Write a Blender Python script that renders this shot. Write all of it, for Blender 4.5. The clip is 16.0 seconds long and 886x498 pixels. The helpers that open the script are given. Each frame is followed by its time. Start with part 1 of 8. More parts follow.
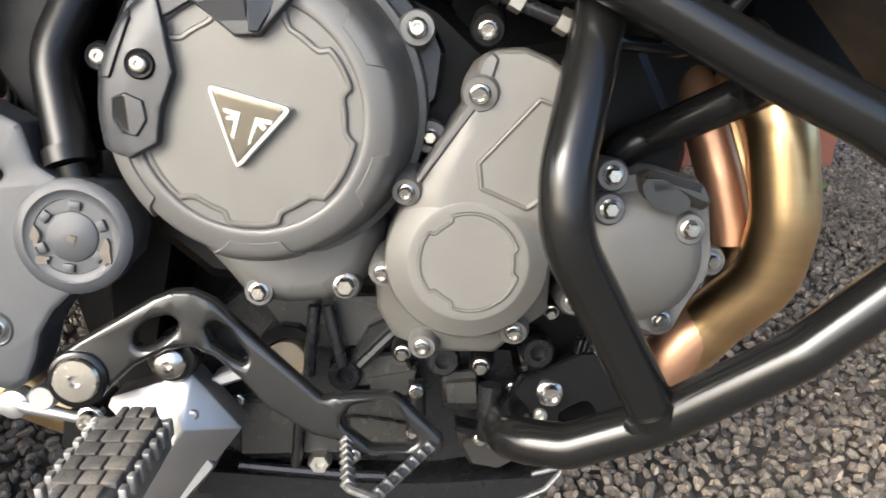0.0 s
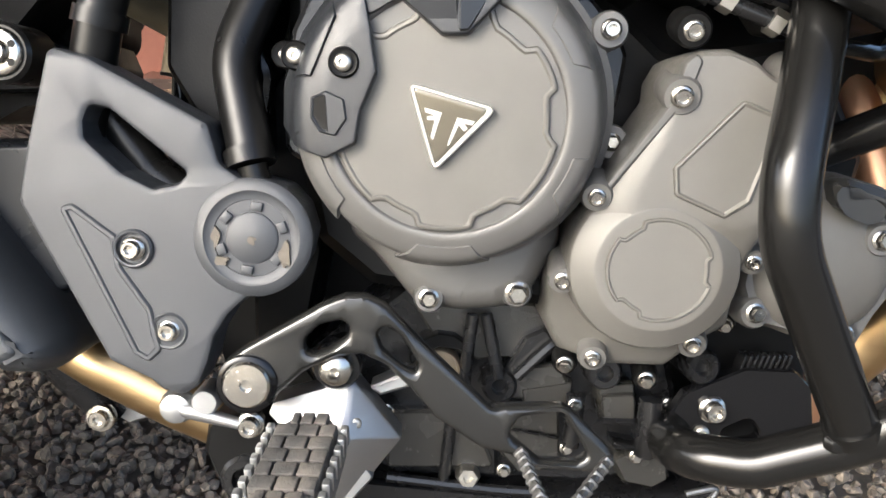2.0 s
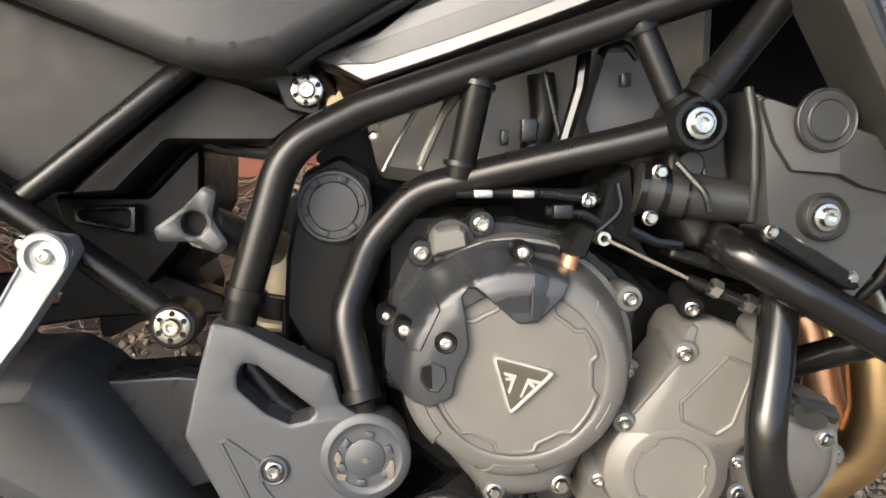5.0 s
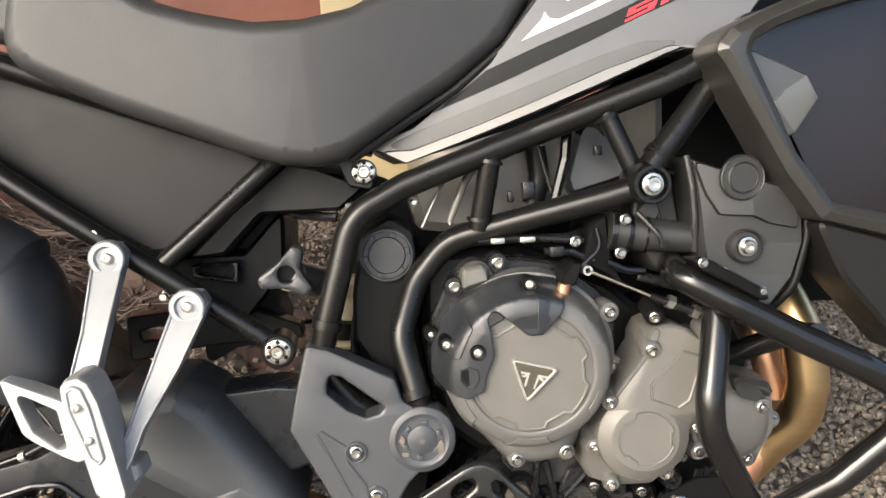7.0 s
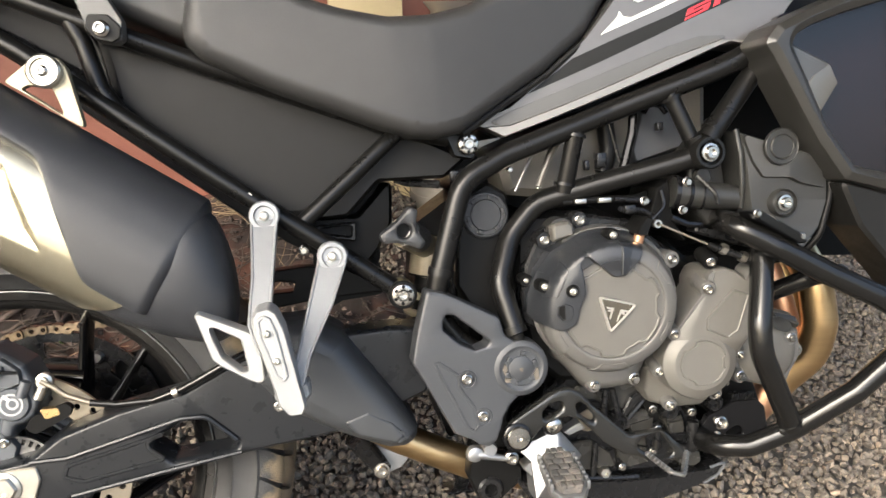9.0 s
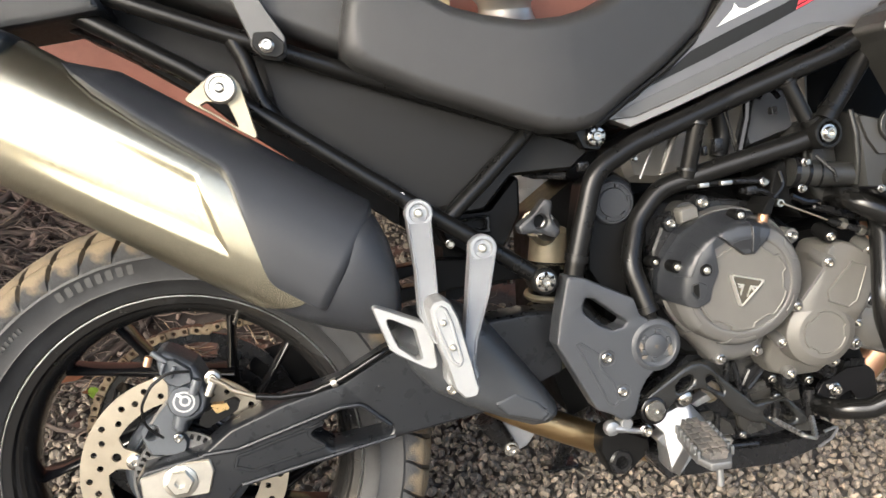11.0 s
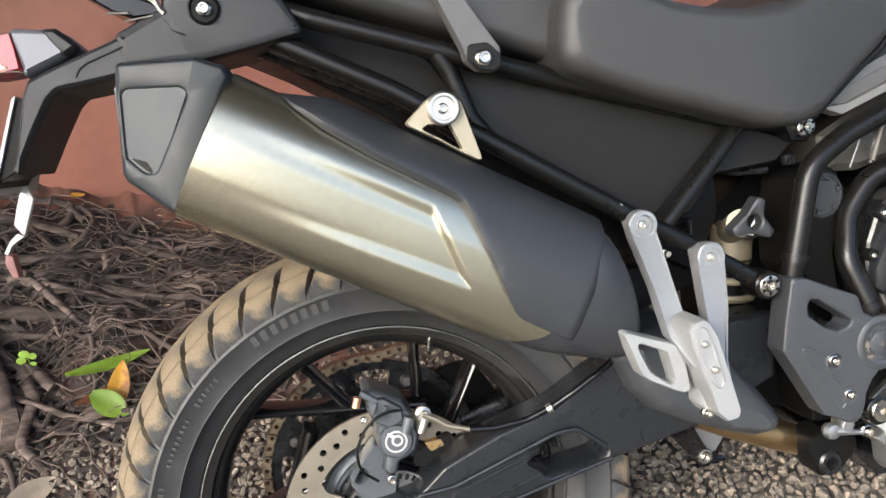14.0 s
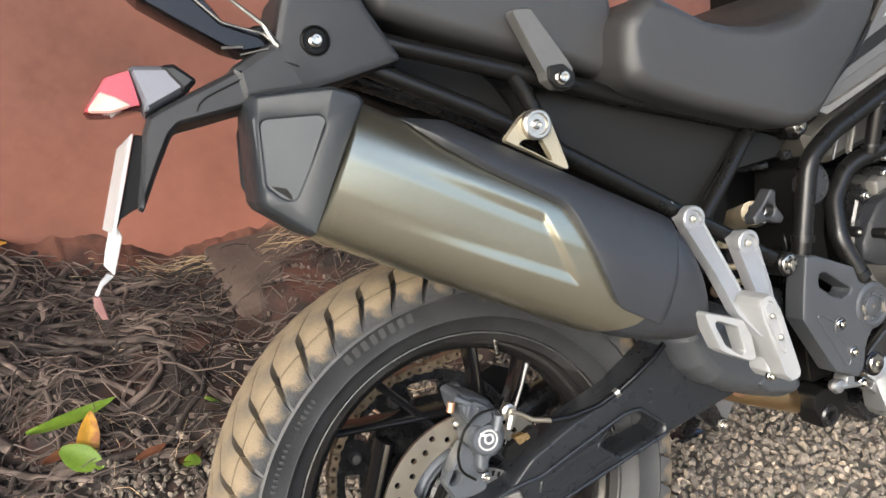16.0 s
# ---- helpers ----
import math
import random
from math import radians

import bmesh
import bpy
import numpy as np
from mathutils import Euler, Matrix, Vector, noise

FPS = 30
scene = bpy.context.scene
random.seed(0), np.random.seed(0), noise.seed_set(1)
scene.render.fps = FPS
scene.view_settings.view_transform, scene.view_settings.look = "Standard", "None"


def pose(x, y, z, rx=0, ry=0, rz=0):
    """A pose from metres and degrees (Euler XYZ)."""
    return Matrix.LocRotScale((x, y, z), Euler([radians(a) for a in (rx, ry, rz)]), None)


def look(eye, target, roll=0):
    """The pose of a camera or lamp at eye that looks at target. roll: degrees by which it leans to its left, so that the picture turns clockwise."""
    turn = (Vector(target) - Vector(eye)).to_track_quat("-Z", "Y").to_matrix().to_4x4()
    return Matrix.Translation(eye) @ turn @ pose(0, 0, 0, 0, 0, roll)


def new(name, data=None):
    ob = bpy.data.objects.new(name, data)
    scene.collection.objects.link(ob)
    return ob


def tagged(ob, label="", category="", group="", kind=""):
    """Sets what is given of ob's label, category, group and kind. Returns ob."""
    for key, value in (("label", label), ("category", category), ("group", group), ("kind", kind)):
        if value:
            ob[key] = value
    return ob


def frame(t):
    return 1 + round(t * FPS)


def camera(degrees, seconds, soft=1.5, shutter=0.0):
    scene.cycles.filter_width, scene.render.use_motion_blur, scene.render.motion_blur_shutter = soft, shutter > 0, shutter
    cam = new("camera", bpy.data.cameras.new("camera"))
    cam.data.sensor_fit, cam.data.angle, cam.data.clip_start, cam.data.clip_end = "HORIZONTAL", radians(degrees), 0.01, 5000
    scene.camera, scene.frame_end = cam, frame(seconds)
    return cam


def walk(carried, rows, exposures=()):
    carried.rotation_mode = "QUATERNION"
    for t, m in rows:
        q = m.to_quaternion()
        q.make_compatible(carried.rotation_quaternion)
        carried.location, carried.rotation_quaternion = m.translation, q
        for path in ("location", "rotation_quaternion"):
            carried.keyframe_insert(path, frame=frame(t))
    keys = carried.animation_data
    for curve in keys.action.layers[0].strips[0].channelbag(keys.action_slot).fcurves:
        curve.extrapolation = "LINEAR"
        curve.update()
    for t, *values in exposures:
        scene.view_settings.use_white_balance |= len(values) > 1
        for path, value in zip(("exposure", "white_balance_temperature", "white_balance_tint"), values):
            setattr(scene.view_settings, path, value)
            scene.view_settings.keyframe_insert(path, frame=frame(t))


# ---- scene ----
# The motorcycle is modelled upright in its own axes (x forward, y to its left, z up) and leans on its side stand.
LEAN = 11.7
cam = camera(60.5, 16.0, soft=1.5, shutter=0.3)
PATH = [
    (0, (0.7815, -0.4929, 0.6070), (0.8306, 0.4310, 0.2276), 0.75),
    (0.5, (0.7483, -0.4896, 0.5972), (0.7791, 0.4365, 0.2212), 0.74),
    (1, (0.7263, -0.4894, 0.5929), (0.7453, 0.4393, 0.2223), 0.78),
    (1.5, (0.7070, -0.4871, 0.5910), (0.7213, 0.4442, 0.2272), 0.81),
    (2, (0.6939, -0.4829, 0.5943), (0.7109, 0.4519, 0.2395), 0.89),
    (2.5, (0.6810, -0.4750, 0.6145), (0.7019, 0.4658, 0.2763), 0.96),
    (3, (0.6655, -0.4757, 0.6379), (0.6936, 0.4693, 0.3121), 1.04),
    (3.5, (0.6536, -0.4865, 0.6565), (0.6986, 0.4613, 0.3408), 1.30),
    (4, (0.6381, -0.5119, 0.6767), (0.7079, 0.4355, 0.3642), 1.74),
    (4.5, (0.6192, -0.5375, 0.7167), (0.7052, 0.4089, 0.4053), 1.54),
    (5, (0.6037, -0.5663, 0.7637), (0.6943, 0.3806, 0.4553), 1.14),
    (5.2, (0.6001, -0.5858, 0.7823), (0.6895, 0.3623, 0.4770), 0.68),
    (7.3, (0.5380, -0.7658, 0.8597), (0.6348, 0.1800, 0.5497), -2.41),
    (7.5, (0.5168, -0.7830, 0.8590), (0.6292, 0.1616, 0.5508), -2.00),
    (8, (0.4612, -0.8260, 0.8574), (0.6115, 0.1148, 0.5535), -0.88),
    (8.2, (0.4400, -0.8435, 0.8564), (0.6041, 0.0956, 0.5547), -0.42),
    (10.3, (0.2630, -0.8754, 0.8751), (0.4212, 0.0581, 0.5531), -3.44),
    (10.5, (0.2441, -0.8786, 0.8777), (0.4029, 0.0548, 0.5561), -3.76),
    (11, (0.2005, -0.8847, 0.8838), (0.3607, 0.0492, 0.5641), -4.21),
    (11.5, (0.1651, -0.8888, 0.8955), (0.3137, 0.0467, 0.5749), -4.23),
    (12, (0.1286, -0.8808, 0.9014), (0.2478, 0.0570, 0.5753), -4.53),
    (12.5, (0.0846, -0.8465, 0.9075), (0.1843, 0.0908, 0.5735), -5.54),
    (13, (0.0426, -0.8113, 0.9099), (0.1462, 0.1223, 0.5668), -6.86),
    (13.5, (0.0039, -0.7836, 0.9237), (0.1372, 0.1448, 0.5768), -7.78),
    (14, (-0.0303, -0.7633, 0.9364), (0.1370, 0.1583, 0.5860), -8.27),
    (14.5, (-0.0733, -0.7524, 0.9430), (0.1318, 0.1604, 0.5899), -8.20),
    (15, (-0.1350, -0.7466, 0.9499), (0.1148, 0.1548, 0.5962), -8.17),
    (15.5, (-0.2094, -0.7434, 0.9659), (0.0937, 0.1418, 0.6131), -8.62),
    (16, (-0.2848, -0.7385, 0.9784), (0.0623, 0.1320, 0.6295), -9.01),
]
walk(cam, [(t, look(eye, target, roll)) for t, eye, target, roll in PATH], [(0.0, 2.20, 5780, 7), (3.5, 2.25, 5840, 7), (5.0, 2.24, 6150, 7), (8.0, 2.13, 6070, 7), (11.0, 2.09, 5960, 7), (13.0, 2.02, 5720, 7), (14.5, 2.00, 5720, 7), (16.0, 2.06, 5780, 7)])

# ---- light: open shade under a bright sky ----
world = bpy.data.worlds.new("sky")
scene.world = world
world.use_nodes = True
wn = world.node_tree
sky = wn.nodes.new("ShaderNodeTexSky")
sky.sky_type, sky.sun_disc = "NISHITA", False
sky.sun_elevation, sky.sun_rotation = radians(36), radians(227)
sky.air_density, sky.dust_density, sky.ozone_density = 1.0, 7.0, 0.75
wn.nodes["Background"].inputs["Strength"].default_value = 0.15
wn.links.new(sky.outputs["Color"], wn.nodes["Background"].inputs["Color"])
sun = new("sun", bpy.data.lights.new("sun", "SUN"))
sun.data.energy, sun.data.angle, sun.data.color = 0.55, radians(40), (1.0, 0.97, 0.92)
sun.matrix_world = look((-1.9, -1.8, 2.2), (0.0, 0.0, 0.3))


# ---- materials ----
def material(name, colour, rough=0.5, metal=0.0, var=0.15, scale=40.0, bump=0.1, fine=900.0, other=None, patch=(0.45, 0.6), coat=0.0, stretch=None, spec=0.5, even=0.15):
    """A surface with colour varying at two scales, fine relief, and patches of another colour (dust, wear)."""
    m = bpy.data.materials.new(name)
    m.use_nodes = True
    n, l = m.node_tree.nodes, m.node_tree.links
    b = n["Principled BSDF"]
    b.inputs["Metallic"].default_value = metal
    b.inputs["Coat Weight"].default_value = coat
    b.inputs["Specular IOR Level"].default_value = spec
    tc = n.new("ShaderNodeTexCoord")
    mp = n.new("ShaderNodeMapping")
    if stretch:
        mp.inputs["Rotation"].default_value = [radians(a) for a in stretch[3:6]]
        mp.inputs["Scale"].default_value = stretch[:3]
    l.new(tc.outputs["Object"], mp.inputs["Vector"])

    def cloud(sc, detail=6.0):
        t = n.new("ShaderNodeTexNoise")
        t.inputs["Scale"].default_value, t.inputs["Detail"].default_value = sc, detail
        l.new(mp.outputs["Vector"], t.inputs["Vector"])
        return t.outputs["Fac"]

    def mix(fac, a, c):
        x = n.new("ShaderNodeMix")
        x.data_type = "RGBA"
        for s, v in ((x.inputs["Factor"], fac), (x.inputs["A"], a), (x.inputs["B"], c)):
            if isinstance(v, (tuple, float)):
                s.default_value = (*v, 1.0) if isinstance(v, tuple) else v
            else:
                l.new(v, s)
        return x.outputs["Result"]

    def spread(v, lo, hi, a=0.0, c=1.0):
        r = n.new("ShaderNodeMapRange")
        for k, val in enumerate((lo, hi, a, c)):
            r.inputs[k + 1].default_value = val
        l.new(v, r.inputs[0])
        return r.outputs[0]

    dark = tuple(max(0.0, c * (1 - var)) for c in colour)
    light = tuple(min(1.0, c * (1 + var)) for c in colour)
    big, small = cloud(scale), cloud(scale * 9, 4.0)
    col = mix(spread(big, 0.3, 0.7), dark, light)
    col = mix(spread(small, 0.35, 0.75, 0.0, 0.5), col, light)
    if other:
        col = mix(spread(cloud(scale * 0.6, 9.0), patch[0], patch[1], 0.0, 0.85), col, other)
    l.new(col, b.inputs["Base Color"])
    l.new(spread(small, 0.3, 0.7, rough * (1 - even), min(1.0, rough * (1 + even))), b.inputs["Roughness"])
    if bump:
        bp = n.new("ShaderNodeBump")
        bp.inputs["Strength"].default_value, bp.inputs["Distance"].default_value = bump, 0.001
        l.new(cloud(fine, 3.0), bp.inputs["Height"])
        l.new(bp.outputs["Normal"], b.inputs["Normal"])
    return m


black_paint = material("black_powder_coat", (0.0055, 0.0054, 0.0052), 0.22, var=0.08, scale=5, bump=0.03, fine=1800, even=0.08, spec=0.40)
frame_black = material("black_frame_paint", (0.0055, 0.0054, 0.0052), 0.29, var=0.08, scale=5, bump=0.05, fine=1800, even=0.08, spec=0.27)
arm_black = material("swingarm_black_paint", (0.0105, 0.0115, 0.0135), 0.30, scale=8, var=0.1, bump=0.12, fine=1500, spec=0.36)
water = material("clear_water", (0.04, 0.04, 0.042), 0.04, var=0.02, bump=0.0, coat=0.6)
pedal_black = material("pedal_black_paint", (0.012, 0.012, 0.0115), 0.22, scale=8, bump=0.05, fine=1500, spec=0.6, even=0.08)
satin_black = material("satin_black_metal", (0.008, 0.008, 0.0085), 0.27, scale=8, bump=0.06, fine=1500, spec=0.38, even=0.08)
deep_black = material("dark_engine_black", (0.005, 0.005, 0.005), 0.4, scale=8, bump=0.1, spec=0.12)
gloss_black = material("gloss_black_paint", (0.004, 0.004, 0.0045), 0.14, scale=5, bump=0.0, spec=0.35, even=0.05)
engine_grey = material("engine_grey_paint", (0.114, 0.109, 0.099), 0.48, metal=0.3, var=0.06, bump=0.18, fine=2600)
engine_grey_edge = material("engine_grey_flank", (0.106, 0.103, 0.098), 0.44, metal=0.3, var=0.06, bump=0.14, fine=2600)
guard_plastic = material("grey_black_plastic", (0.033, 0.0355, 0.040), 0.42, scale=6, var=0.08, bump=0.25, fine=3200, spec=0.6)
clutch_plastic = material("gloss_black_guard_plastic", (0.016, 0.0175, 0.0205), 0.36, scale=6, var=0.08, bump=0.2, fine=3200, spec=0.6)
shield_plastic = material("black_shield_plastic", (0.021, 0.0225, 0.026), 0.36, scale=6, var=0.08, bump=0.3, fine=3200, spec=0.45)
rim_paint = material("rim_black_paint", (0.012, 0.0115, 0.011), 0.24, scale=6, var=0.1, bump=0.03, coat=0.3)
plate_white = material("plate_edge_white", (0.38, 0.38, 0.38), 0.5, var=0.06)
cover_plastic = material("engine_cover_plastic", (0.017, 0.017, 0.016), 0.42, scale=6, var=0.08, bump=0.25, fine=2800)
peg_alloy = material("bracket_aluminium", (0.29, 0.30, 0.312), 0.42, metal=0.6, var=0.06, bump=0.3, fine=2000)
side_plastic = material("black_side_plastic", (0.0088, 0.0087, 0.0083), 0.44, scale=6, var=0.08, bump=0.2, spec=0.20, fine=2800)
tail_plastic = material("dark_tail_plastic", (0.02, 0.021, 0.023), 0.45, var=0.08, bump=0.3, fine=2800, spec=0.4)
seat_vinyl = material("black_seat_vinyl", (0.030, 0.0298, 0.0295), 0.45, var=0.06, bump=0.4, fine=1500, spec=0.5)
badge_black = material("badge_enamel", (0.17, 0.155, 0.125), 0.22, metal=0.8, var=0.06, bump=0.0, even=0.03)
badge_silver = material("badge_silver", (0.55, 0.54, 0.51), 0.3, metal=0.7, var=0.02, bump=0.0, even=0.03)
rail_grey = material("grab_rail_grey", (0.10, 0.098, 0.095), 0.45, metal=0.3, var=0.06, bump=0.2)
mud_mat = material("dried_mud", (0.105, 0.092, 0.074), 0.95, var=0.3, scale=80, bump=0.5)
knob_grey = material("knob_grey_plastic", (0.024, 0.025, 0.027), 0.45, var=0.08, bump=0.2)
intake_grey = material("intake_grey_plastic", (0.075, 0.07, 0.06), 0.5, var=0.1, bump=0.2)
fold_alloy = material("footrest_aluminium", (0.33, 0.335, 0.335), 0.42, metal=0.5, var=0.06, bump=0.3, fine=2000)
chrome = material("bright_steel", (0.46, 0.44, 0.40), 0.24, metal=1.0, var=0.06, bump=0.04)
dull_steel = material("dull_zinc", (0.52, 0.50, 0.45), 0.38, metal=1.0, var=0.12, bump=0.1)
cast_alloy = material("cast_aluminium", (0.34, 0.345, 0.35), 0.36, metal=0.9, var=0.06, bump=0.3, fine=2000)
steel_brushed = material("brushed_steel", (0.385, 0.36, 0.275), 0.26, metal=0.95, var=0.11, bump=0.08, fine=500, stretch=(3, 60, 60, 0, 33, 0))
bronze_pipe = material("heat_blued_header", (0.50, 0.36, 0.19), 0.34, metal=1.0, var=0.12, scale=9, bump=0.0, stretch=(0.6, 0.6, 6, 0, 0, 0))
copper_pipe = material("copper_toned_pipe", (0.62, 0.36, 0.22), 0.40, metal=0.9, var=0.12, scale=14, bump=0.06)
worn_steel = material("worn_dark_steel", (0.15, 0.148, 0.145), 0.35, metal=0.8, var=0.3, scale=120, bump=0.3)
sump_grey = material("olive_grey_casting", (0.030, 0.029, 0.026), 0.26, metal=0.2, scale=8, var=0.1, bump=0.2, spec=0.6)
brass_dull = material("dull_bronze", (0.3, 0.26, 0.2), 0.4, metal=0.8, var=0.15)
bracket_zinc = material("yellow_zinc_plate", (0.33, 0.295, 0.215), 0.5, metal=0.6, var=0.1, bump=0.1)
chain_steel = material("oily_chain_steel", (0.19, 0.145, 0.095), 0.38, metal=0.8, var=0.5, scale=60, bump=0.2)
brass = material("brass", (0.6, 0.42, 0.2), 0.3, metal=1.0)
rubber = material("tyre_rubber", (0.015, 0.0155, 0.0165), 0.52, var=0.15, bump=0.3, fine=1200, other=(0.027, 0.028, 0.030), patch=(0.45, 0.75))
muddy_rubber = material("muddy_tread", (0.128, 0.099, 0.062), 0.9, var=0.4, scale=22, bump=0.8, fine=500, other=(0.058, 0.056, 0.052), patch=(0.52, 0.66))
nodes, links = muddy_rubber.node_tree.nodes, muddy_rubber.node_tree.links
place, axes, ragged, sum_up = nodes.new("ShaderNodeTexCoord"), nodes.new("ShaderNodeSeparateXYZ"), nodes.new("ShaderNodeTexNoise"), nodes.new("ShaderNodeMath")
ramp, mx = nodes.new("ShaderNodeMapRange"), nodes.new("ShaderNodeMix")
ragged.inputs["Scale"].default_value, ragged.inputs["Detail"].default_value = 60, 6
sum_up.operation, sum_up.inputs[2].default_value = "MULTIPLY_ADD", 0.0
for k, v in enumerate((-0.0870, -0.0800)):
    ramp.inputs[k + 1].default_value = v
links.new(place.outputs["Object"], axes.inputs[0])
links.new(place.outputs["Object"], ragged.inputs["Vector"])
links.new(ragged.outputs["Fac"], sum_up.inputs[0])
sum_up.inputs[1].default_value = -0.022
links.new(axes.outputs["Y"], sum_up.inputs[2])
links.new(sum_up.outputs[0], ramp.inputs[0])
mx.data_type = "RGBA"
mx.inputs["A"].default_value = (0.030, 0.031, 0.032, 1)
skin = nodes["Principled BSDF"].inputs["Base Color"]
links.new(ramp.outputs[0], mx.inputs["Factor"])
links.new(skin.links[0].from_socket, mx.inputs["B"])
links.new(mx.outputs["Result"], skin)
cap_plastic = material("end_cap_plastic", (0.016, 0.019, 0.0225), 0.42, scale=6, var=0.08, bump=0.2, fine=3200, spec=0.35)
# the same cap plastic made lighter, as the recess floor catches more light
cap_lit = material("end_cap_plastic_lit", (0.030, 0.0355, 0.041), 0.45, scale=6, var=0.08, bump=0.2, fine=3200, spec=0.4)
lower_guard_plastic = material("grey_guard_plastic", (0.034, 0.0365, 0.040), 0.42, scale=6, var=0.08, bump=0.2, fine=3200, spec=0.5)
peg_rubber = material("dusty_peg_rubber", (0.05, 0.047, 0.044), 0.85, var=0.3, scale=80, bump=0.6, fine=700, other=(0.13, 0.115, 0.10), patch=(0.48, 0.68))
disc_steel = material("brake_disc_steel", (0.37, 0.33, 0.265), 0.38, metal=1.0, var=0.12, bump=0.1)
caliper_grey = material("caliper_grey", (0.075, 0.082, 0.092), 0.4, metal=0.4, bump=0.4, fine=900)
white_paint = material("white_marking", (0.78, 0.78, 0.76), 0.5, var=0.04)
silver_paint = material("silver_body_paint", (0.19, 0.18, 0.165), 0.36, metal=0.6, var=0.04, bump=0.02, coat=0.3)
grey_paint = material("grey_body_paint", (0.105, 0.10, 0.096), 0.35, metal=0.5, var=0.04, bump=0.02, coat=0.3)
decal_white = material("pale_decal", (0.52, 0.53, 0.50), 0.4, var=0.04, bump=0.0)
# the grey body paint darkened, for the shadow in the tank panel's groove
grey_shade = material("shaded_grey_body_paint", (0.085, 0.083, 0.080), 0.4, metal=0.4, var=0.04, bump=0.02)
red_paint = material("red_marking", (0.5, 0.02, 0.03), 0.35, var=0.05, bump=0.0)
faded_red = material("faded_red_plastic", (0.15, 0.065, 0.06), 0.5, var=0.3, bump=0.1)
red_lens = material("red_lens", (0.27, 0.010, 0.014), 0.08, var=0.3, bump=0.0, coat=0.8)
glare_tone = material("glare_tone", (0.50, 0.30, 0.25), 0.08, var=0.3, scale=40, bump=0.0, coat=0.8)
grey_cover = material("grey_lamp_housing", (0.15, 0.155, 0.18), 0.45, var=0.05, bump=0.1)
shroud_black = material("shroud_black_plastic", (0.020, 0.0195, 0.018), 0.34, scale=6, var=0.08, bump=0.12, fine=3200, spec=0.55)
reddish = material("dark_red_panel", (0.006, 0.0025, 0.0025), 0.2, var=0.3, scale=15, bump=0.1)
spring_cream = material("cream_shock_spring", (0.26, 0.225, 0.155), 0.42, metal=0.3, var=0.15)
stone_mat = material("gravel_stone", (0.086, 0.078, 0.068), 0.9, var=0.45, scale=22, bump=0.6, fine=300, other=(0.07, 0.064, 0.058), patch=(0.45, 0.6))
soil_mat = material("dark_soil", (0.024, 0.0175, 0.015), 0.95, var=0.4, scale=12, bump=1.0, fine=120, other=(0.105, 0.046, 0.031), patch=(0.50, 0.66))
root_mat = material("dry_roots", (0.105, 0.078, 0.064), 0.85, var=0.6, scale=10, bump=0.9, fine=250, other=(0.030, 0.021, 0.018), patch=(0.45, 0.58))
wall_mat = material("red_oxide_wall", (0.275, 0.115, 0.082), 0.40, var=0.24, scale=3.0, bump=0.3, fine=90, other=(0.15, 0.075, 0.057), patch=(0.52, 0.70))
concrete_mat = material("worn_concrete", (0.078, 0.056, 0.044), 0.9, var=0.3, scale=9, bump=0.8, fine=160, other=(0.055, 0.034, 0.027), patch=(0.45, 0.65))
leaf_green = material("green_leaf", (0.19, 0.30, 0.035), 0.45, var=0.2, scale=30, bump=0.3, fine=200)
leaf_yellow = material("yellow_leaf", (0.62, 0.36, 0.04), 0.5, var=0.25, scale=35, bump=0.3, fine=200, other=(0.3, 0.1, 0.03), patch=(0.5, 0.62))
leaf_brown = material("brown_leaf", (0.22, 0.09, 0.045), 0.7, var=0.3, scale=30, bump=0.5, fine=200)


# ---- mesh tools ----
def ease(u, table):
    for (a, fa), (b, fb) in zip(table, table[1:]):
        if u <= b:
            return fa + (fb - fa) * max(0.0, (u - a) / (b - a))
    return table[-1][1]


def smooth_step(f):
    f = max(0.0, min(1.0, f))
    return f * f * (3 - 2 * f)


def mesh_object(name, bm, mat, angle=38):
    bmesh.ops.recalc_face_normals(bm, faces=bm.faces)
    flat = bm.faces.layers.int.get("flat") is not None
    me = bpy.data.meshes.new(name)
    bm.to_mesh(me)
    bm.free()
    me.polygons.foreach_set("use_smooth", [True] * len(me.polygons))
    me.set_sharp_from_angle(angle=radians(angle))
    me.materials.append(mat)
    ob = new(name, me)
    if flat:
        ob.modifiers.new("even_shading", "WEIGHTED_NORMAL").keep_sharp = True
    return ob


def part(name, bm, mat, parent, label="", angle=38):
    """Links a bmesh as one mesh object under a thing or a part."""
    ob = mesh_object(name, bm, mat, angle)
    ob.parent = parent
    return tagged(ob, label)


def again(ob, m, parent=None):
    """One more part on the same mesh."""
    o = ob.copy()
    scene.collection.objects.link(o)
    o.parent = parent or ob.parent
    o.matrix_basis = m
    return o


def fillet(points, radius, steps=5, closed=True):
    """A polyline in two or three dimensions with rounded corners; radius is one number or one for each corner."""
    pts = [Vector(p) for p in points]
    out, n = [], len(pts)
    for i, p in enumerate(pts):
        r = radius[i] if isinstance(radius, (list, tuple)) else radius
        if not closed and i in (0, n - 1) or r <= 0:
            out.append(p)
            continue
        a, c = pts[i - 1] - p, pts[(i + 1) % n] - p
        la, lc = a.length, c.length
        if la < 1e-7 or lc < 1e-7:
            continue
        a, c = a / la, c / lc
        ang = math.acos(max(-1, min(1, a.dot(c))))
        if ang > 3.05:
            out.append(p)
            continue
        d = min(r / math.tan(ang / 2), la * 0.48, lc * 0.48)
        s, e = p + a * d, p + c * d
        for k in range(steps + 1):
            u = k / steps
            out.append(s * (1 - u) ** 2 + p * 2 * u * (1 - u) + e * u ** 2)
    return out


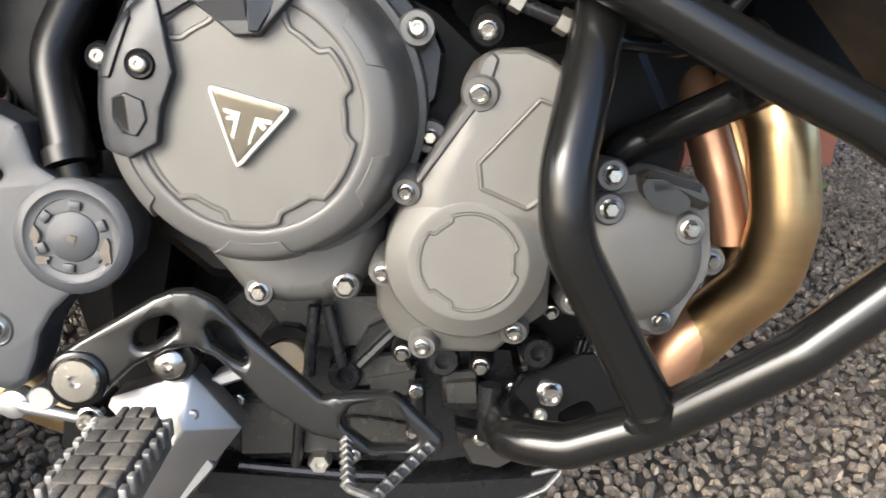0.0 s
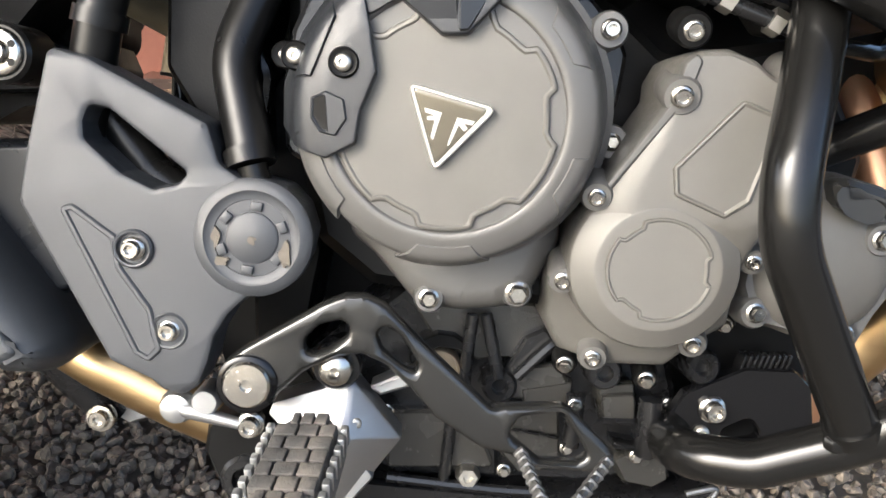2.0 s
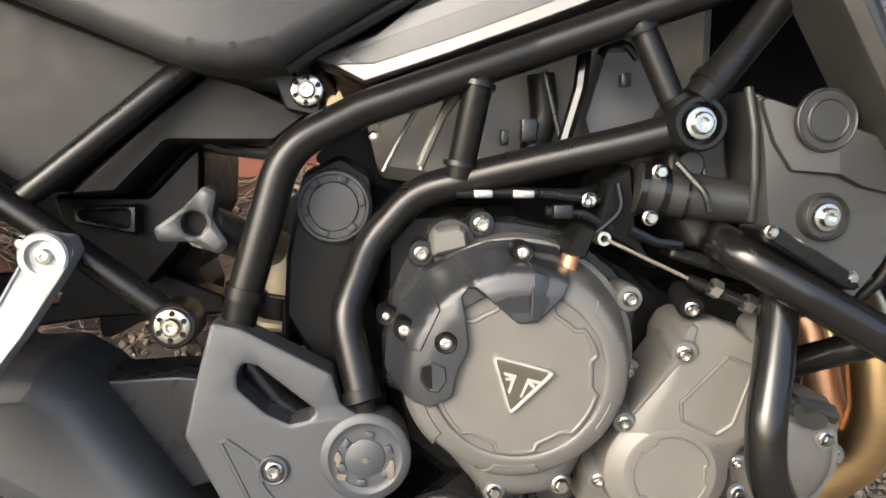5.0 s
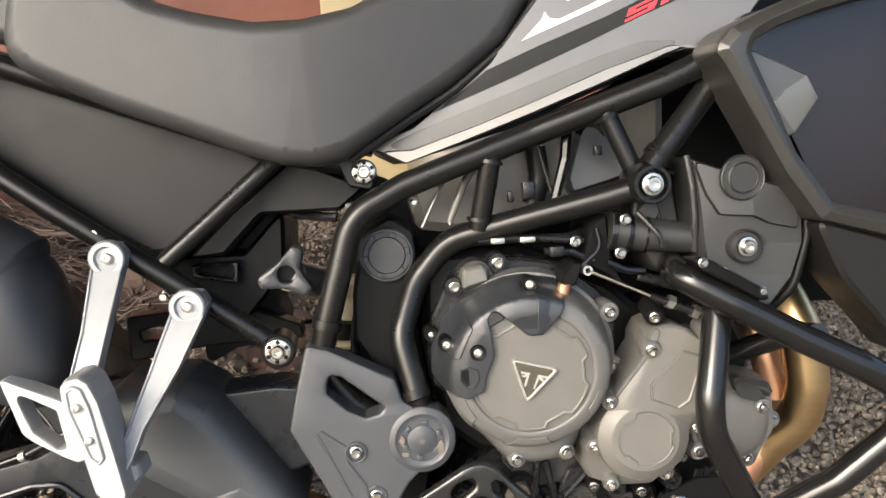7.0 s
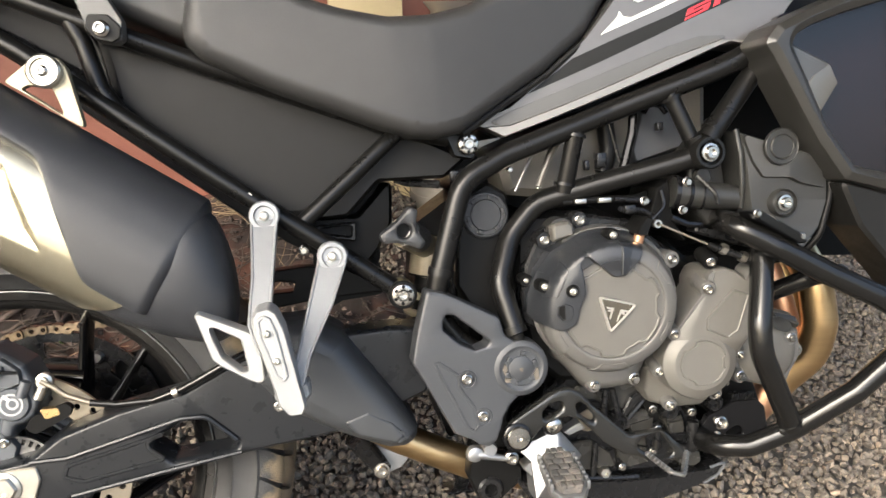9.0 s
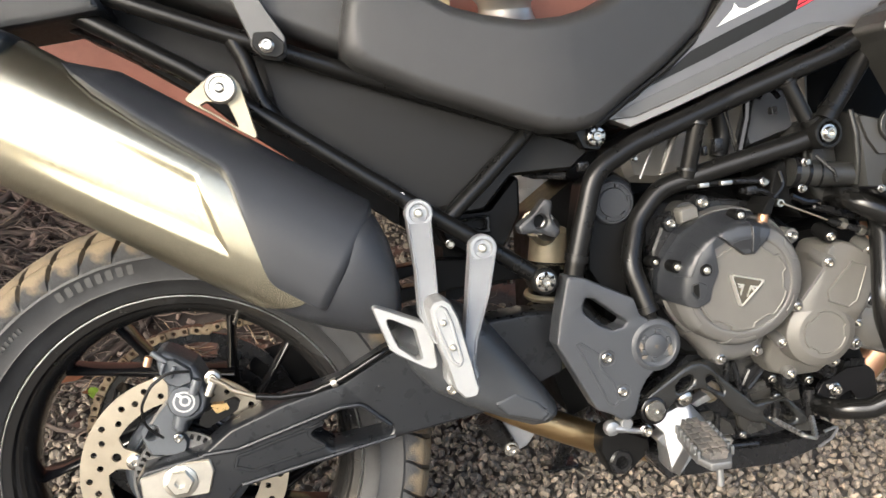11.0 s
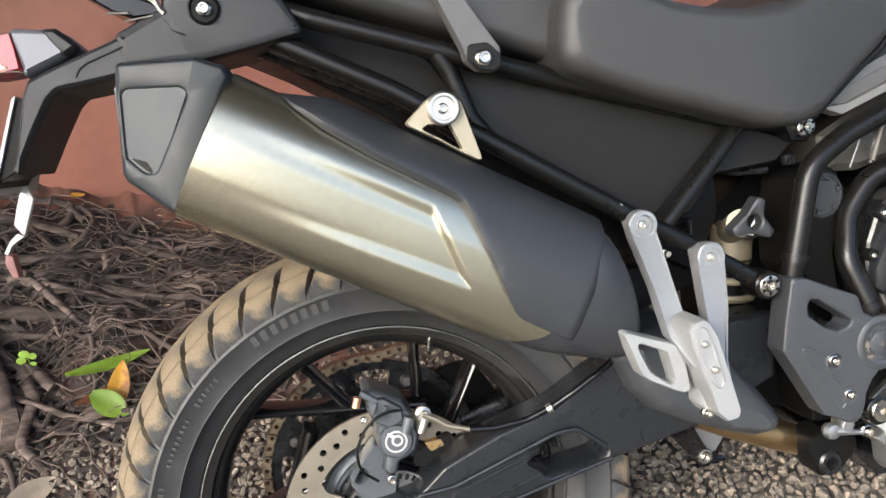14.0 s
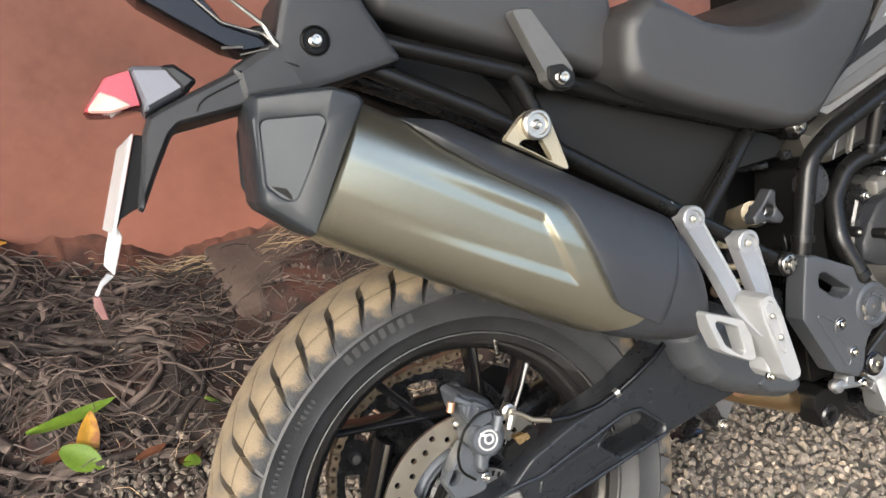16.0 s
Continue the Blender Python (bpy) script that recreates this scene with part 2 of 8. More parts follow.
def inset(loop, d):
    """A closed two-dimensional loop moved inwards by d."""
    area = sum(a.x * b.y - b.x * a.y for a, b in zip(loop, loop[1:] + loop[:1]))
    s = 1 if area > 0 else -1
    out, n = [], len(loop)
    for i, p in enumerate(loop):
        a, c = (p - loop[i - 1]), (loop[(i + 1) % n] - p)
        if a.length < 1e-9 or c.length < 1e-9:
            out.append(p.copy())
            continue
        a.normalize(), c.normalize()
        na, nc = Vector((-a.y, a.x)) * s, Vector((-c.y, c.x)) * s
        m = na + nc
        if m.length < 1e-6:
            m = na
        m.normalize()
        out.append(p + m * d / max(0.45, m.dot(na)))
    return out


def stack(outline, levels, holes=(), radius=0.004, cap_back=True, bm=None, tilt=None, steps=5, hole_radius=None, dense=0):
    """A plate or cover seen from the side: the (x, z) outline, swept through levels of (inset, y) from the back to the face, with openings right through.
    tilt(x, z): what is added to y. dense: how often the face is divided, to follow a curved tilt."""
    if bm is None:
        bm = bmesh.new()
        bm.faces.layers.int.new("flat")
    tilt = tilt or (lambda x, z: 0.0)
    bend_late = tilt
    if dense:
        tilt = lambda x, z: 0.0
    loops = [(fillet(outline, radius, steps), 1)] + [(fillet(h, radius if hole_radius is None else hole_radius, steps), -1) for h in holes]
    ends = ([], [])
    for loop, sign in loops:
        prev = None
        for k, (d, y) in enumerate(levels):
            ring = [bm.verts.new((p.x, y + tilt(p.x, p.y), p.y)) for p in inset(loop, d * sign)]
            if prev:
                for i in range(len(ring)):
                    j = (i + 1) % len(ring)
                    bm.faces.new((prev[i], prev[j], ring[j], ring[i]))
            if k in (0, len(levels) - 1):
                ends[0 if k == 0 else 1].append(ring)
            prev = ring
    for which, rings in enumerate(ends):
        if which == 0 and not cap_back:
            continue
        edges = []
        for ring in rings:
            for i in range(len(ring)):
                e = bm.edges.get((ring[i], ring[(i + 1) % len(ring)]))
                edges.append(e or bm.edges.new((ring[i], ring[(i + 1) % len(ring)])))
        bmesh.ops.triangle_fill(bm, use_beauty=True, use_dissolve=False, edges=edges)
    if dense:
        for k in range(dense):
            long = [e for e in bm.edges if e.calc_length() > 0.005 and all(len(f.verts) == 3 for f in e.link_faces)]
            bmesh.ops.subdivide_edges(bm, edges=long, cuts=1)
            bmesh.ops.triangulate(bm, faces=[f for f in bm.faces if len(f.verts) > 4 or any(len(x.verts) == 3 for e in f.edges for x in e.link_faces)])
        for v in bm.verts:
            v.co.y += bend_late(v.co.x, v.co.z)
    return bm


def tube(points, r, bend=0.03, segs=16, bm=None, caps=True, steps=7):
    """A bent round tube; r is one number or one for each end."""
    bm = bm or bmesh.new()
    path = fillet(points, bend, steps, closed=False)
    n = len(path)
    r0, r1 = r if isinstance(r, (tuple, list)) else (r, r)
    length = [0.0]
    for a, b in zip(path, path[1:]):
        length.append(length[-1] + (b - a).length)
    prev, side = None, None
    rings = []
    for i, p in enumerate(path):
        d = (path[min(i + 1, n - 1)] - path[max(i - 1, 0)]).normalized()
        if side is None:
            side = d.orthogonal().normalized()
        side = (side - d * side.dot(d)).normalized()
        up = d.cross(side)
        rr = r0 + (r1 - r0) * length[i] / max(length[-1], 1e-9)
        ring = [bm.verts.new(p + (side * math.cos(a) + up * math.sin(a)) * rr) for a in [2 * math.pi * k / segs for k in range(segs)]]
        if prev:
            for k in range(segs):
                bm.faces.new((prev[k], prev[(k + 1) % segs], ring[(k + 1) % segs], ring[k]))
        prev = ring
        rings.append(ring)
    if caps:
        bm.faces.new(rings[0])
        bm.faces.new(rings[-1])
    return bm


def lathe(profile, centre=(0, 0, 0), segs=32, turn=None, bm=None, closed=False, scale=(1, 1)):
    """A turned body about the y axis: (radius, distance towards -y). turn: a matrix put on it first."""
    bm = bm or bmesh.new()
    c, m = Vector(centre), turn or Matrix()
    rings = []
    for r, d in profile:
        if r < 1e-6:
            rings.append([bm.verts.new(c + m @ Vector((0, -d, 0)))])
        else:
            rings.append([bm.verts.new(c + m @ Vector((r * math.cos(a) * scale[0], -d, r * math.sin(a) * scale[1]))) for a in [2 * math.pi * k / segs for k in range(segs)]])
    pairs = list(zip(rings, rings[1:])) + ([(rings[-1], rings[0])] if closed else [])
    for a, b in pairs:
        for k in range(segs):
            j = (k + 1) % segs
            if len(a) == 1 and len(b) == 1:
                continue
            if len(a) == 1:
                bm.faces.new((a[0], b[j], b[k]))
            elif len(b) == 1:
                bm.faces.new((a[k], a[j], b[0]))
            else:
                bm.faces.new((a[k], a[j], b[j], b[k]))
    return bm


def loft(rings, bm=None, caps=True):
    """A skin over closed rings of equal count."""
    bm = bm or bmesh.new()
    rows = [[bm.verts.new(p) for p in ring] for ring in rings]
    for a, b in zip(rows, rows[1:]):
        for k in range(len(a)):
            j = (k + 1) % len(a)
            bm.faces.new((a[k], a[j], b[j], b[k]))
    if caps:
        bm.faces.new(rows[0])
        bm.faces.new(rows[-1])
    return bm


def box(size, centre, bevel=0.002, m=None, bm=None):
    """A box with softened edges."""
    own = bmesh.new()
    bmesh.ops.create_cube(own, size=1.0)
    bmesh.ops.scale(own, vec=size, verts=own.verts)
    if bevel:
        bmesh.ops.bevel(own, geom=list(own.edges), offset=bevel, segments=2, affect="EDGES", profile=0.5)
    bmesh.ops.transform(own, matrix=Matrix.Translation(centre) @ (m or Matrix()), verts=own.verts)
    if bm is None:
        return own
    tmp = bpy.data.meshes.new("tmp")
    own.to_mesh(tmp)
    own.free()
    bm.from_mesh(tmp)
    bpy.data.meshes.remove(tmp)
    return bm


def circle(cx, cz, r, n=20, a0=0.0):
    return [(cx + r * math.cos(a0 + 2 * math.pi * k / n), cz + r * math.sin(a0 + 2 * math.pi * k / n)) for k in range(n)]


# one mesh for each kind of bolt, with its head towards -y and its seat at the origin
BOLTS = {}


def bolt(parent, place, kind="flange", size=1.0, rx=0.0, rz=0.0):
    size *= 0.72 if kind == "torx" else 0.88
    if kind not in BOLTS:
        if kind == "flange":
            bm = lathe([(0, -0.004), (0.0070, -0.004), (0.0070, 0.0010), (0.0062, 0.0018), (0.0052, 0.0022), (0.0052, 0.0062), (0.0045, 0.0070), (0.0030, 0.0070), (0.0027, 0.0036), (0, 0.0033)], segs=24)
            mat = chrome
        elif kind == "hex":
            bm = lathe([(0, -0.004), (0.0085, -0.004), (0.0085, 0.001), (0.0065, 0.002)], segs=24)
            lathe([(0.0062, 0.0015), (0.0062, 0.0072), (0.0052, 0.0082), (0, 0.0082)], segs=6, bm=bm)
            mat = chrome
        elif kind == "pivot":
            bm = lathe([(0, -0.006), (0.0155, -0.006), (0.0155, 0.0035), (0.0140, 0.0052), (0.0042, 0.0056), (0.0036, 0.0020), (0, 0.0018)], segs=36)
            mat = chrome
        elif kind == "torx":
            bm = lathe([(0, -0.004), (0.0062, -0.004), (0.0062, 0.0022), (0.0052, 0.0036), (0.0034, 0.0042), (0.0026, 0.0042), (0.0022, 0.0016), (0, 0.0014)], segs=24)
            mat = dull_steel
        elif kind == "rosette":
            bm = lathe([(0, -0.006), (0.0150, -0.006), (0.0150, 0.0020), (0.0140, 0.0040), (0.0128, 0.0046), (0.0088, 0.0046), (0.0080, 0.0032), (0.0076, 0.0032), (0.0072, 0.0070), (0.0060, 0.0084), (0.0036, 0.0084), (0.0032, 0.0040), (0, 0.0036)], segs=36)
            mat = chrome
        else:
            bm = lathe([(0, -0.006), (0.0150, -0.006), (0.0150, 0.0015), (0.0140, 0.0030), (0.0105, 0.0034), (0.0100, 0.0080), (0.0085, 0.0095), (0.0052, 0.0095), (0.0048, 0.0045), (0, 0.004)], segs=28)
            mat = chrome
        ob = part("bolt", bm, mat, parent, "bright steel bolt")
        BOLTS[kind] = ob
        ob.matrix_basis = pose(*place, rx, 0, rz) @ Matrix.Scale(size, 4)
        return ob
    return again(BOLTS[kind], pose(*place, rx, 0, rz) @ Matrix.Scale(size, 4), parent)


def rosette(parent, place, size=1.0):
    """A broad bolt whose washer face has a ring of dark pockets."""
    bolt(parent, place, "rosette", size)
    for k in range(6):
        a = radians(60 * k + 25)
        r = 0.0108 * size * 0.88
        part("pocket", lathe([(0.0021 * size, -0.002), (0.0021 * size, 0.0006), (0, 0.0006)], (place[0] + r * math.cos(a), place[1] - 0.0042 * size * 0.88, place[2] + r * math.sin(a)), 10), deep_black, parent)


# ---- ground and surroundings ----
def ground():
    bm = bmesh.new()
    n = 90
    xs = [-1.6 + 4.6 * i / n for i in range(n + 1)]
    ys = [-1.8 + 3.6 * i / n for i in range(n + 1)]
    rows = [[bm.verts.new((x, y, -0.006 + 0.006 * noise.noise((x * 3, y * 3, 0)))) for x in xs] for y in ys]
    for a, b in zip(rows, rows[1:]):
        for i in range(n):
            bm.faces.new((a[i], a[i + 1], b[i + 1], b[i]))
    far = [bm.verts.new(p) for p in ((-60, -60, -0.006), (60, -60, -0.006), (60, 60, -0.006), (-60, 60, -0.006))]
    c = (rows[0][0], rows[0][-1], rows[-1][-1], rows[-1][0])
    edges = (rows[0], [r[-1] for r in rows], rows[-1][::-1], [r[0] for r in rows][::-1])
    for k in range(4):
        bm.faces.new([far[k], far[(k + 1) % 4]] + list(edges[k])[::-1])
    return tagged(mesh_object("ground", bm, stone_mat), "grey brown gravelly ground", "ground", kind="structure")


ground()

# ---- the motorcycle ----
bike = tagged(new("motorcycle"), "black and grey adventure motorcycle leaning on its side stand on gravel", "motorcycle")
bike.matrix_basis = pose(0, 0, 0, -LEAN)


def flat(y):
    return [(0, y + 0.02), (0, y + 0.002), (0.002, y)]


# engine block behind the covers
block = part("crankcase", stack([(0.6099, 0.5893), (0.6307, 0.5999), (0.7146, 0.6014), (0.8056, 0.5575), (0.8361, 0.5293), (0.9278, 0.5412), (0.9637, 0.4679), (0.9468, 0.3914), (0.8836, 0.3565), (0.8027, 0.3685), (0.7123, 0.3784), (0.6568, 0.3861), (0.6238, 0.4143), (0.606, 0.5019)], [(0, 0.13), (0, -0.118), (0.008, -0.128)], radius=0.012), deep_black, bike, "dark painted crankcase")
part("sump", stack([(0.6083, 0.3292), (0.679, 0.3842), (0.758, 0.3849), (0.7822, 0.3383), (0.8595, 0.3309), (0.8699, 0.2865), (0.8565, 0.2449), (0.8014, 0.237), (0.6671, 0.2431), (0.6283, 0.2687)], [(0, 0.12), (0, -0.088), (0.006, -0.095)], radius=0.008), satin_black, bike, "black ribbed sump")
part("sump_pan_panel", stack([(0.6672, 0.2792), (0.7412, 0.2796), (0.7426, 0.2464), (0.6687, 0.249)], [(0, -0.09), (0, -0.1), (0.003, -0.103)], radius=0.004), satin_black, block)
part("sump_web", stack([(0.7565, 0.3513), (0.7696, 0.3572), (0.7783, 0.3436), (0.7552, 0.3258), (0.747, 0.3198), (0.7419, 0.3257)], [(0, -0.09), (0, -0.116), (0.002, -0.118)], radius=0.004), satin_black, block)
part("rib", tube([(0.7219, -0.121, 0.3664), (0.7186, -0.121, 0.3401), (0.717, -0.121, 0.3191)], 0.0042, segs=10), satin_black, block)
part("rib", tube([(0.7302, -0.121, 0.3665), (0.735, -0.121, 0.344), (0.739, -0.121, 0.325)], 0.0042, segs=10), satin_black, block)
part("rib", tube([(0.7501, -0.121, 0.325), (0.7752, -0.121, 0.3499), (0.7915, -0.11, 0.3528)], 0.004, segs=8), satin_black, block)
for p in ((0.7401, -0.118, 0.3178), (0.8054, -0.13, 0.3313), (0.868, -0.13, 0.3355)):
    part("boss", lathe([(0.0115, -0.02), (0.0115, 0.0), (0.0095, 0.003), (0.0055, 0.003), (0.005, -0.004), (0, -0.004)], p, 24), satin_black, block, "black bolt boss")
part("sump_block", stack([(0.8039, 0.3195), (0.8294, 0.3205), (0.8326, 0.2953), (0.8064, 0.2952)], [(0, -0.09), (0, -0.114), (0.002, -0.117)], radius=0.003), sump_grey, block)
part("sump_block", stack([(0.7527, 0.3153), (0.79, 0.3214), (0.7869, 0.3037), (0.7832, 0.2998), (0.7567, 0.3036)], [(0, -0.09), (0, -0.112), (0.002, -0.116)], radius=0.003), sump_grey, block)
for p in ((0.7855, -0.118, 0.2752), (0.832, -0.118, 0.2694), (0.7877, -0.13, 0.3093), (0.8544, -0.11, 0.3023), (0.6662, -0.11, 0.2972), (0.7447, -0.112, 0.2562)):
    bolt(block, p, "hex", 0.62)
part("oil_pipe", tube([(0.837, -0.128, 0.3127), (0.8358, -0.128, 0.2934), (0.8361, -0.125, 0.2745)], 0.0075, segs=14), satin_black, block)
part("oil_pipe", tube([(0.7886, -0.125, 0.3151), (0.7883, -0.125, 0.2919), (0.7861, -0.125, 0.2802)], 0.006, segs=14), satin_black, block)
ring_place = (0.7, -0.112, 0.3255)
part("drain_ring", lathe([(0.0150, -0.02), (0.0150, 0.0), (0.0140, 0.0015), (0.0128, 0.0015), (0.0120, -0.003), (0, -0.003)], ring_place, 36), brass_dull, block, "dull bronze ring")
part("ring_hood", stack([(0.6809, 0.3375), (0.6881, 0.348), (0.6994, 0.3529), (0.7106, 0.3512), (0.7186, 0.3456), (0.7199, 0.3393), (0.7121, 0.3418), (0.701, 0.3435), (0.6877, 0.3374), (0.6821, 0.3304)], [(0, -0.09), (0, -0.116), (0.001, -0.118)], radius=0.002), deep_black, block)
part("case_panel", stack([(0.7424, 0.3295), (0.78, 0.332), (0.7861, 0.3186), (0.7825, 0.3075), (0.7472, 0.3074)], [(0, -0.09), (0, -0.113), (0.002, -0.115)], radius=0.003), sump_grey, block, "dark olive grey casting")
part("case_panel", stack([(0.666, 0.2962), (0.7044, 0.2963), (0.7315, 0.2752), (0.7395, 0.2553), (0.6654, 0.2552)], [(0, -0.09), (0, -0.105), (0.002, -0.107)], radius=0.004), sump_grey, block)
part("case_panel", stack([(0.6818, 0.3706), (0.7648, 0.371), (0.7727, 0.3555), (0.754, 0.3338), (0.7273, 0.3317), (0.7006, 0.3415)], [(0, -0.09), (0, -0.106), (0.002, -0.108)], radius=0.006), sump_grey, block)
part("case_panel", stack([(0.8056, 0.3128), (0.83, 0.314), (0.8309, 0.2924), (0.8078, 0.2932)], [(0, -0.09), (0, -0.117), (0.002, -0.120)], radius=0.004), sump_grey, block)
part("case_panel", stack([(0.739, 0.302), (0.7814, 0.3005), (0.7845, 0.2554), (0.7552, 0.2512), (0.7413, 0.2678)], [(0, -0.09), (0, -0.105), (0.002, -0.107)], radius=0.004), sump_grey, block)
part("case_panel", stack([(0.8152, 0.2667), (0.8306, 0.2721), (0.8554, 0.2667), (0.8578, 0.2497), (0.8455, 0.243), (0.8257, 0.2472)], [(0, -0.09), (0, -0.110), (0.003, -0.114)], radius=0.006), sump_grey, block)
part("case_seam", tube([(0.7391, -0.109, 0.2846), (0.7584, -0.109, 0.283), (0.7817, -0.109, 0.2781)], 0.0012, segs=6), satin_black, block)
part("case_seam", tube([(0.8056, -0.121, 0.2959), (0.8177, -0.121, 0.2951), (0.829, -0.121, 0.2951)], 0.0022, segs=6), satin_black, block)
part("sump_rib", tube([(0.7091, -0.11, 0.2938), (0.7068, -0.11, 0.2694), (0.7045, -0.11, 0.248)], 0.0042, segs=10), satin_black, block)
part("sump_rib", tube([(0.666, -0.112, 0.2514), (0.7046, -0.112, 0.2465), (0.7395, -0.112, 0.2424), (0.7667, -0.112, 0.2407)], 0.0035, segs=8), satin_black, block)
part("drain_plug", lathe([(0.0085, -0.010), (0.0085, 0.0), (0.0065, 0.003), (0.0035, 0.003), (0.003, -0.001), (0, -0.001)], (0.7208, -0.112, 0.2515), 6), dull_steel, block, "zinc drain plug")
part("rail_bracket", stack([(0.8141, 0.2835), (0.8321, 0.2797), (0.8323, 0.2758), (0.8143, 0.2785)], flat(-0.128), radius=0.001), satin_black, block)

# clutch cover
CX, CZ = 0.701, 0.4889
TURN = pose(0, 0, 0, 5.5, 0, -6.0)
cover = part("clutch_cover", lathe([(0.088, -0.07), (0.088, -0.048), (0.0842, -0.046), (0.0834, -0.042), (0.0812, -0.026), (0.0785, -0.0150), (0.0765, -0.0098), (0.0752, -0.0078), (0.0735, -0.0064), (0.0640, -0.0030), (0.0610, -0.0028), (0.0600, -0.0034), (0.0594, -0.0048), (0.0584, -0.0048), (0, -0.0048)], (CX, -0.2118, CZ), 96, TURN), engine_grey_edge, bike, "dark grey metallic clutch cover")


def notched(r, depth, angles, half=9, n=120):
    out = []
    for k in range(n):
        a = 360 * k / n
        d = min(abs((a - b + 180) % 360 - 180) for b in angles)
        q = max(0.0, min(1.0, (half + 5 - d) / 5))
        out.append((r - depth * q * q * (3 - 2 * q)))
    return [(q * math.cos(2 * math.pi * k / n), q * math.sin(2 * math.pi * k / n)) for k, q in enumerate(out)]


def clutch_tilt(x, z):
    return -0.0025 - 0.096 * (z - CZ) - 0.105 * (x - CX)


def guard_dome(x, z):
    return cover_dome(x, z) - 0.0024


def cover_dome(x, z):
    r = math.hypot(x - CX, z - CZ)
    steps_in = ((0.0, 0.0), (0.062, 0.0), (0.0735, 0.0034), (0.0765, 0.0068), (0.0785, 0.0118), (0.0812, 0.0225), (0.086, 0.040), (0.1, 0.06))
    for (a, da), (b, db) in zip(steps_in, steps_in[1:]):
        if a <= r <= b:
            return clutch_tilt(x, z) + da + (db - da) * (r - a) / (b - a)
    return 0.06


face = stack([(CX + x, CZ - 0.0010 + z) for x, z in notched(0.0572, 0.0055, (2, 52, 118, 242, 298))], [(0, -0.2010), (0, -0.2056), (0.0005, -0.2066), (0.0012, -0.2071), (0.0024, -0.2071), (0.0034, -0.2062)], radius=0, tilt=clutch_tilt)
part("face_panel", face, engine_grey, cover)


def flank_pad(a0, a1):
    outer = [(CX + 0.0795 * math.cos(radians(a)), CZ + 0.0795 * math.sin(radians(a))) for a in range(a0, a1 + 1, 3)]
    inner = [(CX + 0.0665 * math.cos(radians(a)), CZ + 0.0665 * math.sin(radians(a))) for a in range(a1 - 7, a0 + 6, -3)]
    return stack(outer + inner, [(0, -0.200), (0, -0.2066), (0.0006, -0.2074)], radius=0.002, tilt=cover_dome, dense=2)


for a0, a1 in ((15, 48), (188, 226), (250, 289), (318, 350)):
    part("flank_pad", flank_pad(a0, a1), engine_grey_edge, cover)
part("cover_foot", stack([(0.6426, 0.4251), (0.6604, 0.4100), (0.6720, 0.3960), (0.6840, 0.3810), (0.6950, 0.3770), (0.7126, 0.3750), (0.7350, 0.3765), (0.7505, 0.3815), (0.7580, 0.3920), (0.7754, 0.4251), (0.7498, 0.4497), (0.6665, 0.4493)], [(0, -0.115), (0, -0.142), (0.003, -0.150), (0.008, -0.156), (0.015, -0.159)], radius=0.018, steps=8), engine_grey_edge, cover, "", 50)
FX, FZ = 0.7064, 0.5478
guard = part("clutch_guard", stack([(0.6121, 0.5077), (0.6108, 0.4839), (0.6192, 0.4741), (0.6405, 0.4677), (0.6558, 0.4755), (0.659, 0.4919), (0.667, 0.5103), (0.6644, 0.53), (0.6618, 0.5455), (0.6665, 0.5521), (0.6713, 0.5516), (0.678, 0.5457), (0.6989, 0.5279), (0.7114, 0.5281), (0.7283, 0.5455), (0.7375, 0.565), (0.7347, 0.5745), (0.7035, 0.5801), (0.6838, 0.5783), (0.6645, 0.571), (0.6402, 0.5562), (0.6235, 0.5349)], [(0, -0.175), (0, -0.2095), (0.0005, -0.2106), (0.0012, -0.2110)], radius=0.0022, tilt=guard_dome, dense=4), clutch_plastic, bike, "black plastic clutch guard")
part("guard_facet", stack([(0.7068, 0.5694), (0.73, 0.5657), (0.7314, 0.5605), (0.7113, 0.5296), (0.7065, 0.5295)], [(0, -0.206), (0, -0.2128), (0.0008, -0.2138)], radius=0.0015, tilt=lambda x, z: guard_dome(x, z) + 0.30 * (x - FX) - 0.001, dense=3), clutch_plastic, guard)
part("guard_facet", stack([(0.6812, 0.5428), (0.6906, 0.5464), (0.7055, 0.5478), (0.7062, 0.5295), (0.6987, 0.5288)], [(0, -0.206), (0, -0.2122), (0.0005, -0.2128)], radius=0.001, tilt=lambda x, z: guard_dome(x, z) + 0.22 * (FZ - z) - 0.001, dense=2), clutch_plastic, guard)
part("guard_facet", stack([(0.6214, 0.5072), (0.6315, 0.5297), (0.6439, 0.5482), (0.6475, 0.537), (0.6345, 0.5083)], [(0, -0.203), (0, -0.2119), (0.0008, -0.2128)], radius=0.0015, tilt=guard_dome, dense=3), clutch_plastic, guard)
part("guard_facet", stack([(0.662, 0.5378), (0.6614, 0.5455), (0.666, 0.5517), (0.6713, 0.5512), (0.6776, 0.5451), (0.6729, 0.5427), (0.6653, 0.5385)], [(0, -0.200), (0, -0.2085), (0.0006, -0.2092)], radius=0.001, tilt=clutch_tilt), clutch_plastic, guard)
part("guard_window", stack([(0.6341, 0.4983), (0.6418, 0.5014), (0.6508, 0.4973), (0.652, 0.4876), (0.6461, 0.4791), (0.6383, 0.4809), (0.6335, 0.4881)], [(0, -0.206), (0, -0.2118), (0.0008, -0.2126)], [[(0.6359, 0.4972), (0.6412, 0.4993), (0.6419, 0.4815), (0.6389, 0.4827), (0.6353, 0.4887)]], radius=0.0015, tilt=guard_dome), clutch_plastic, guard)

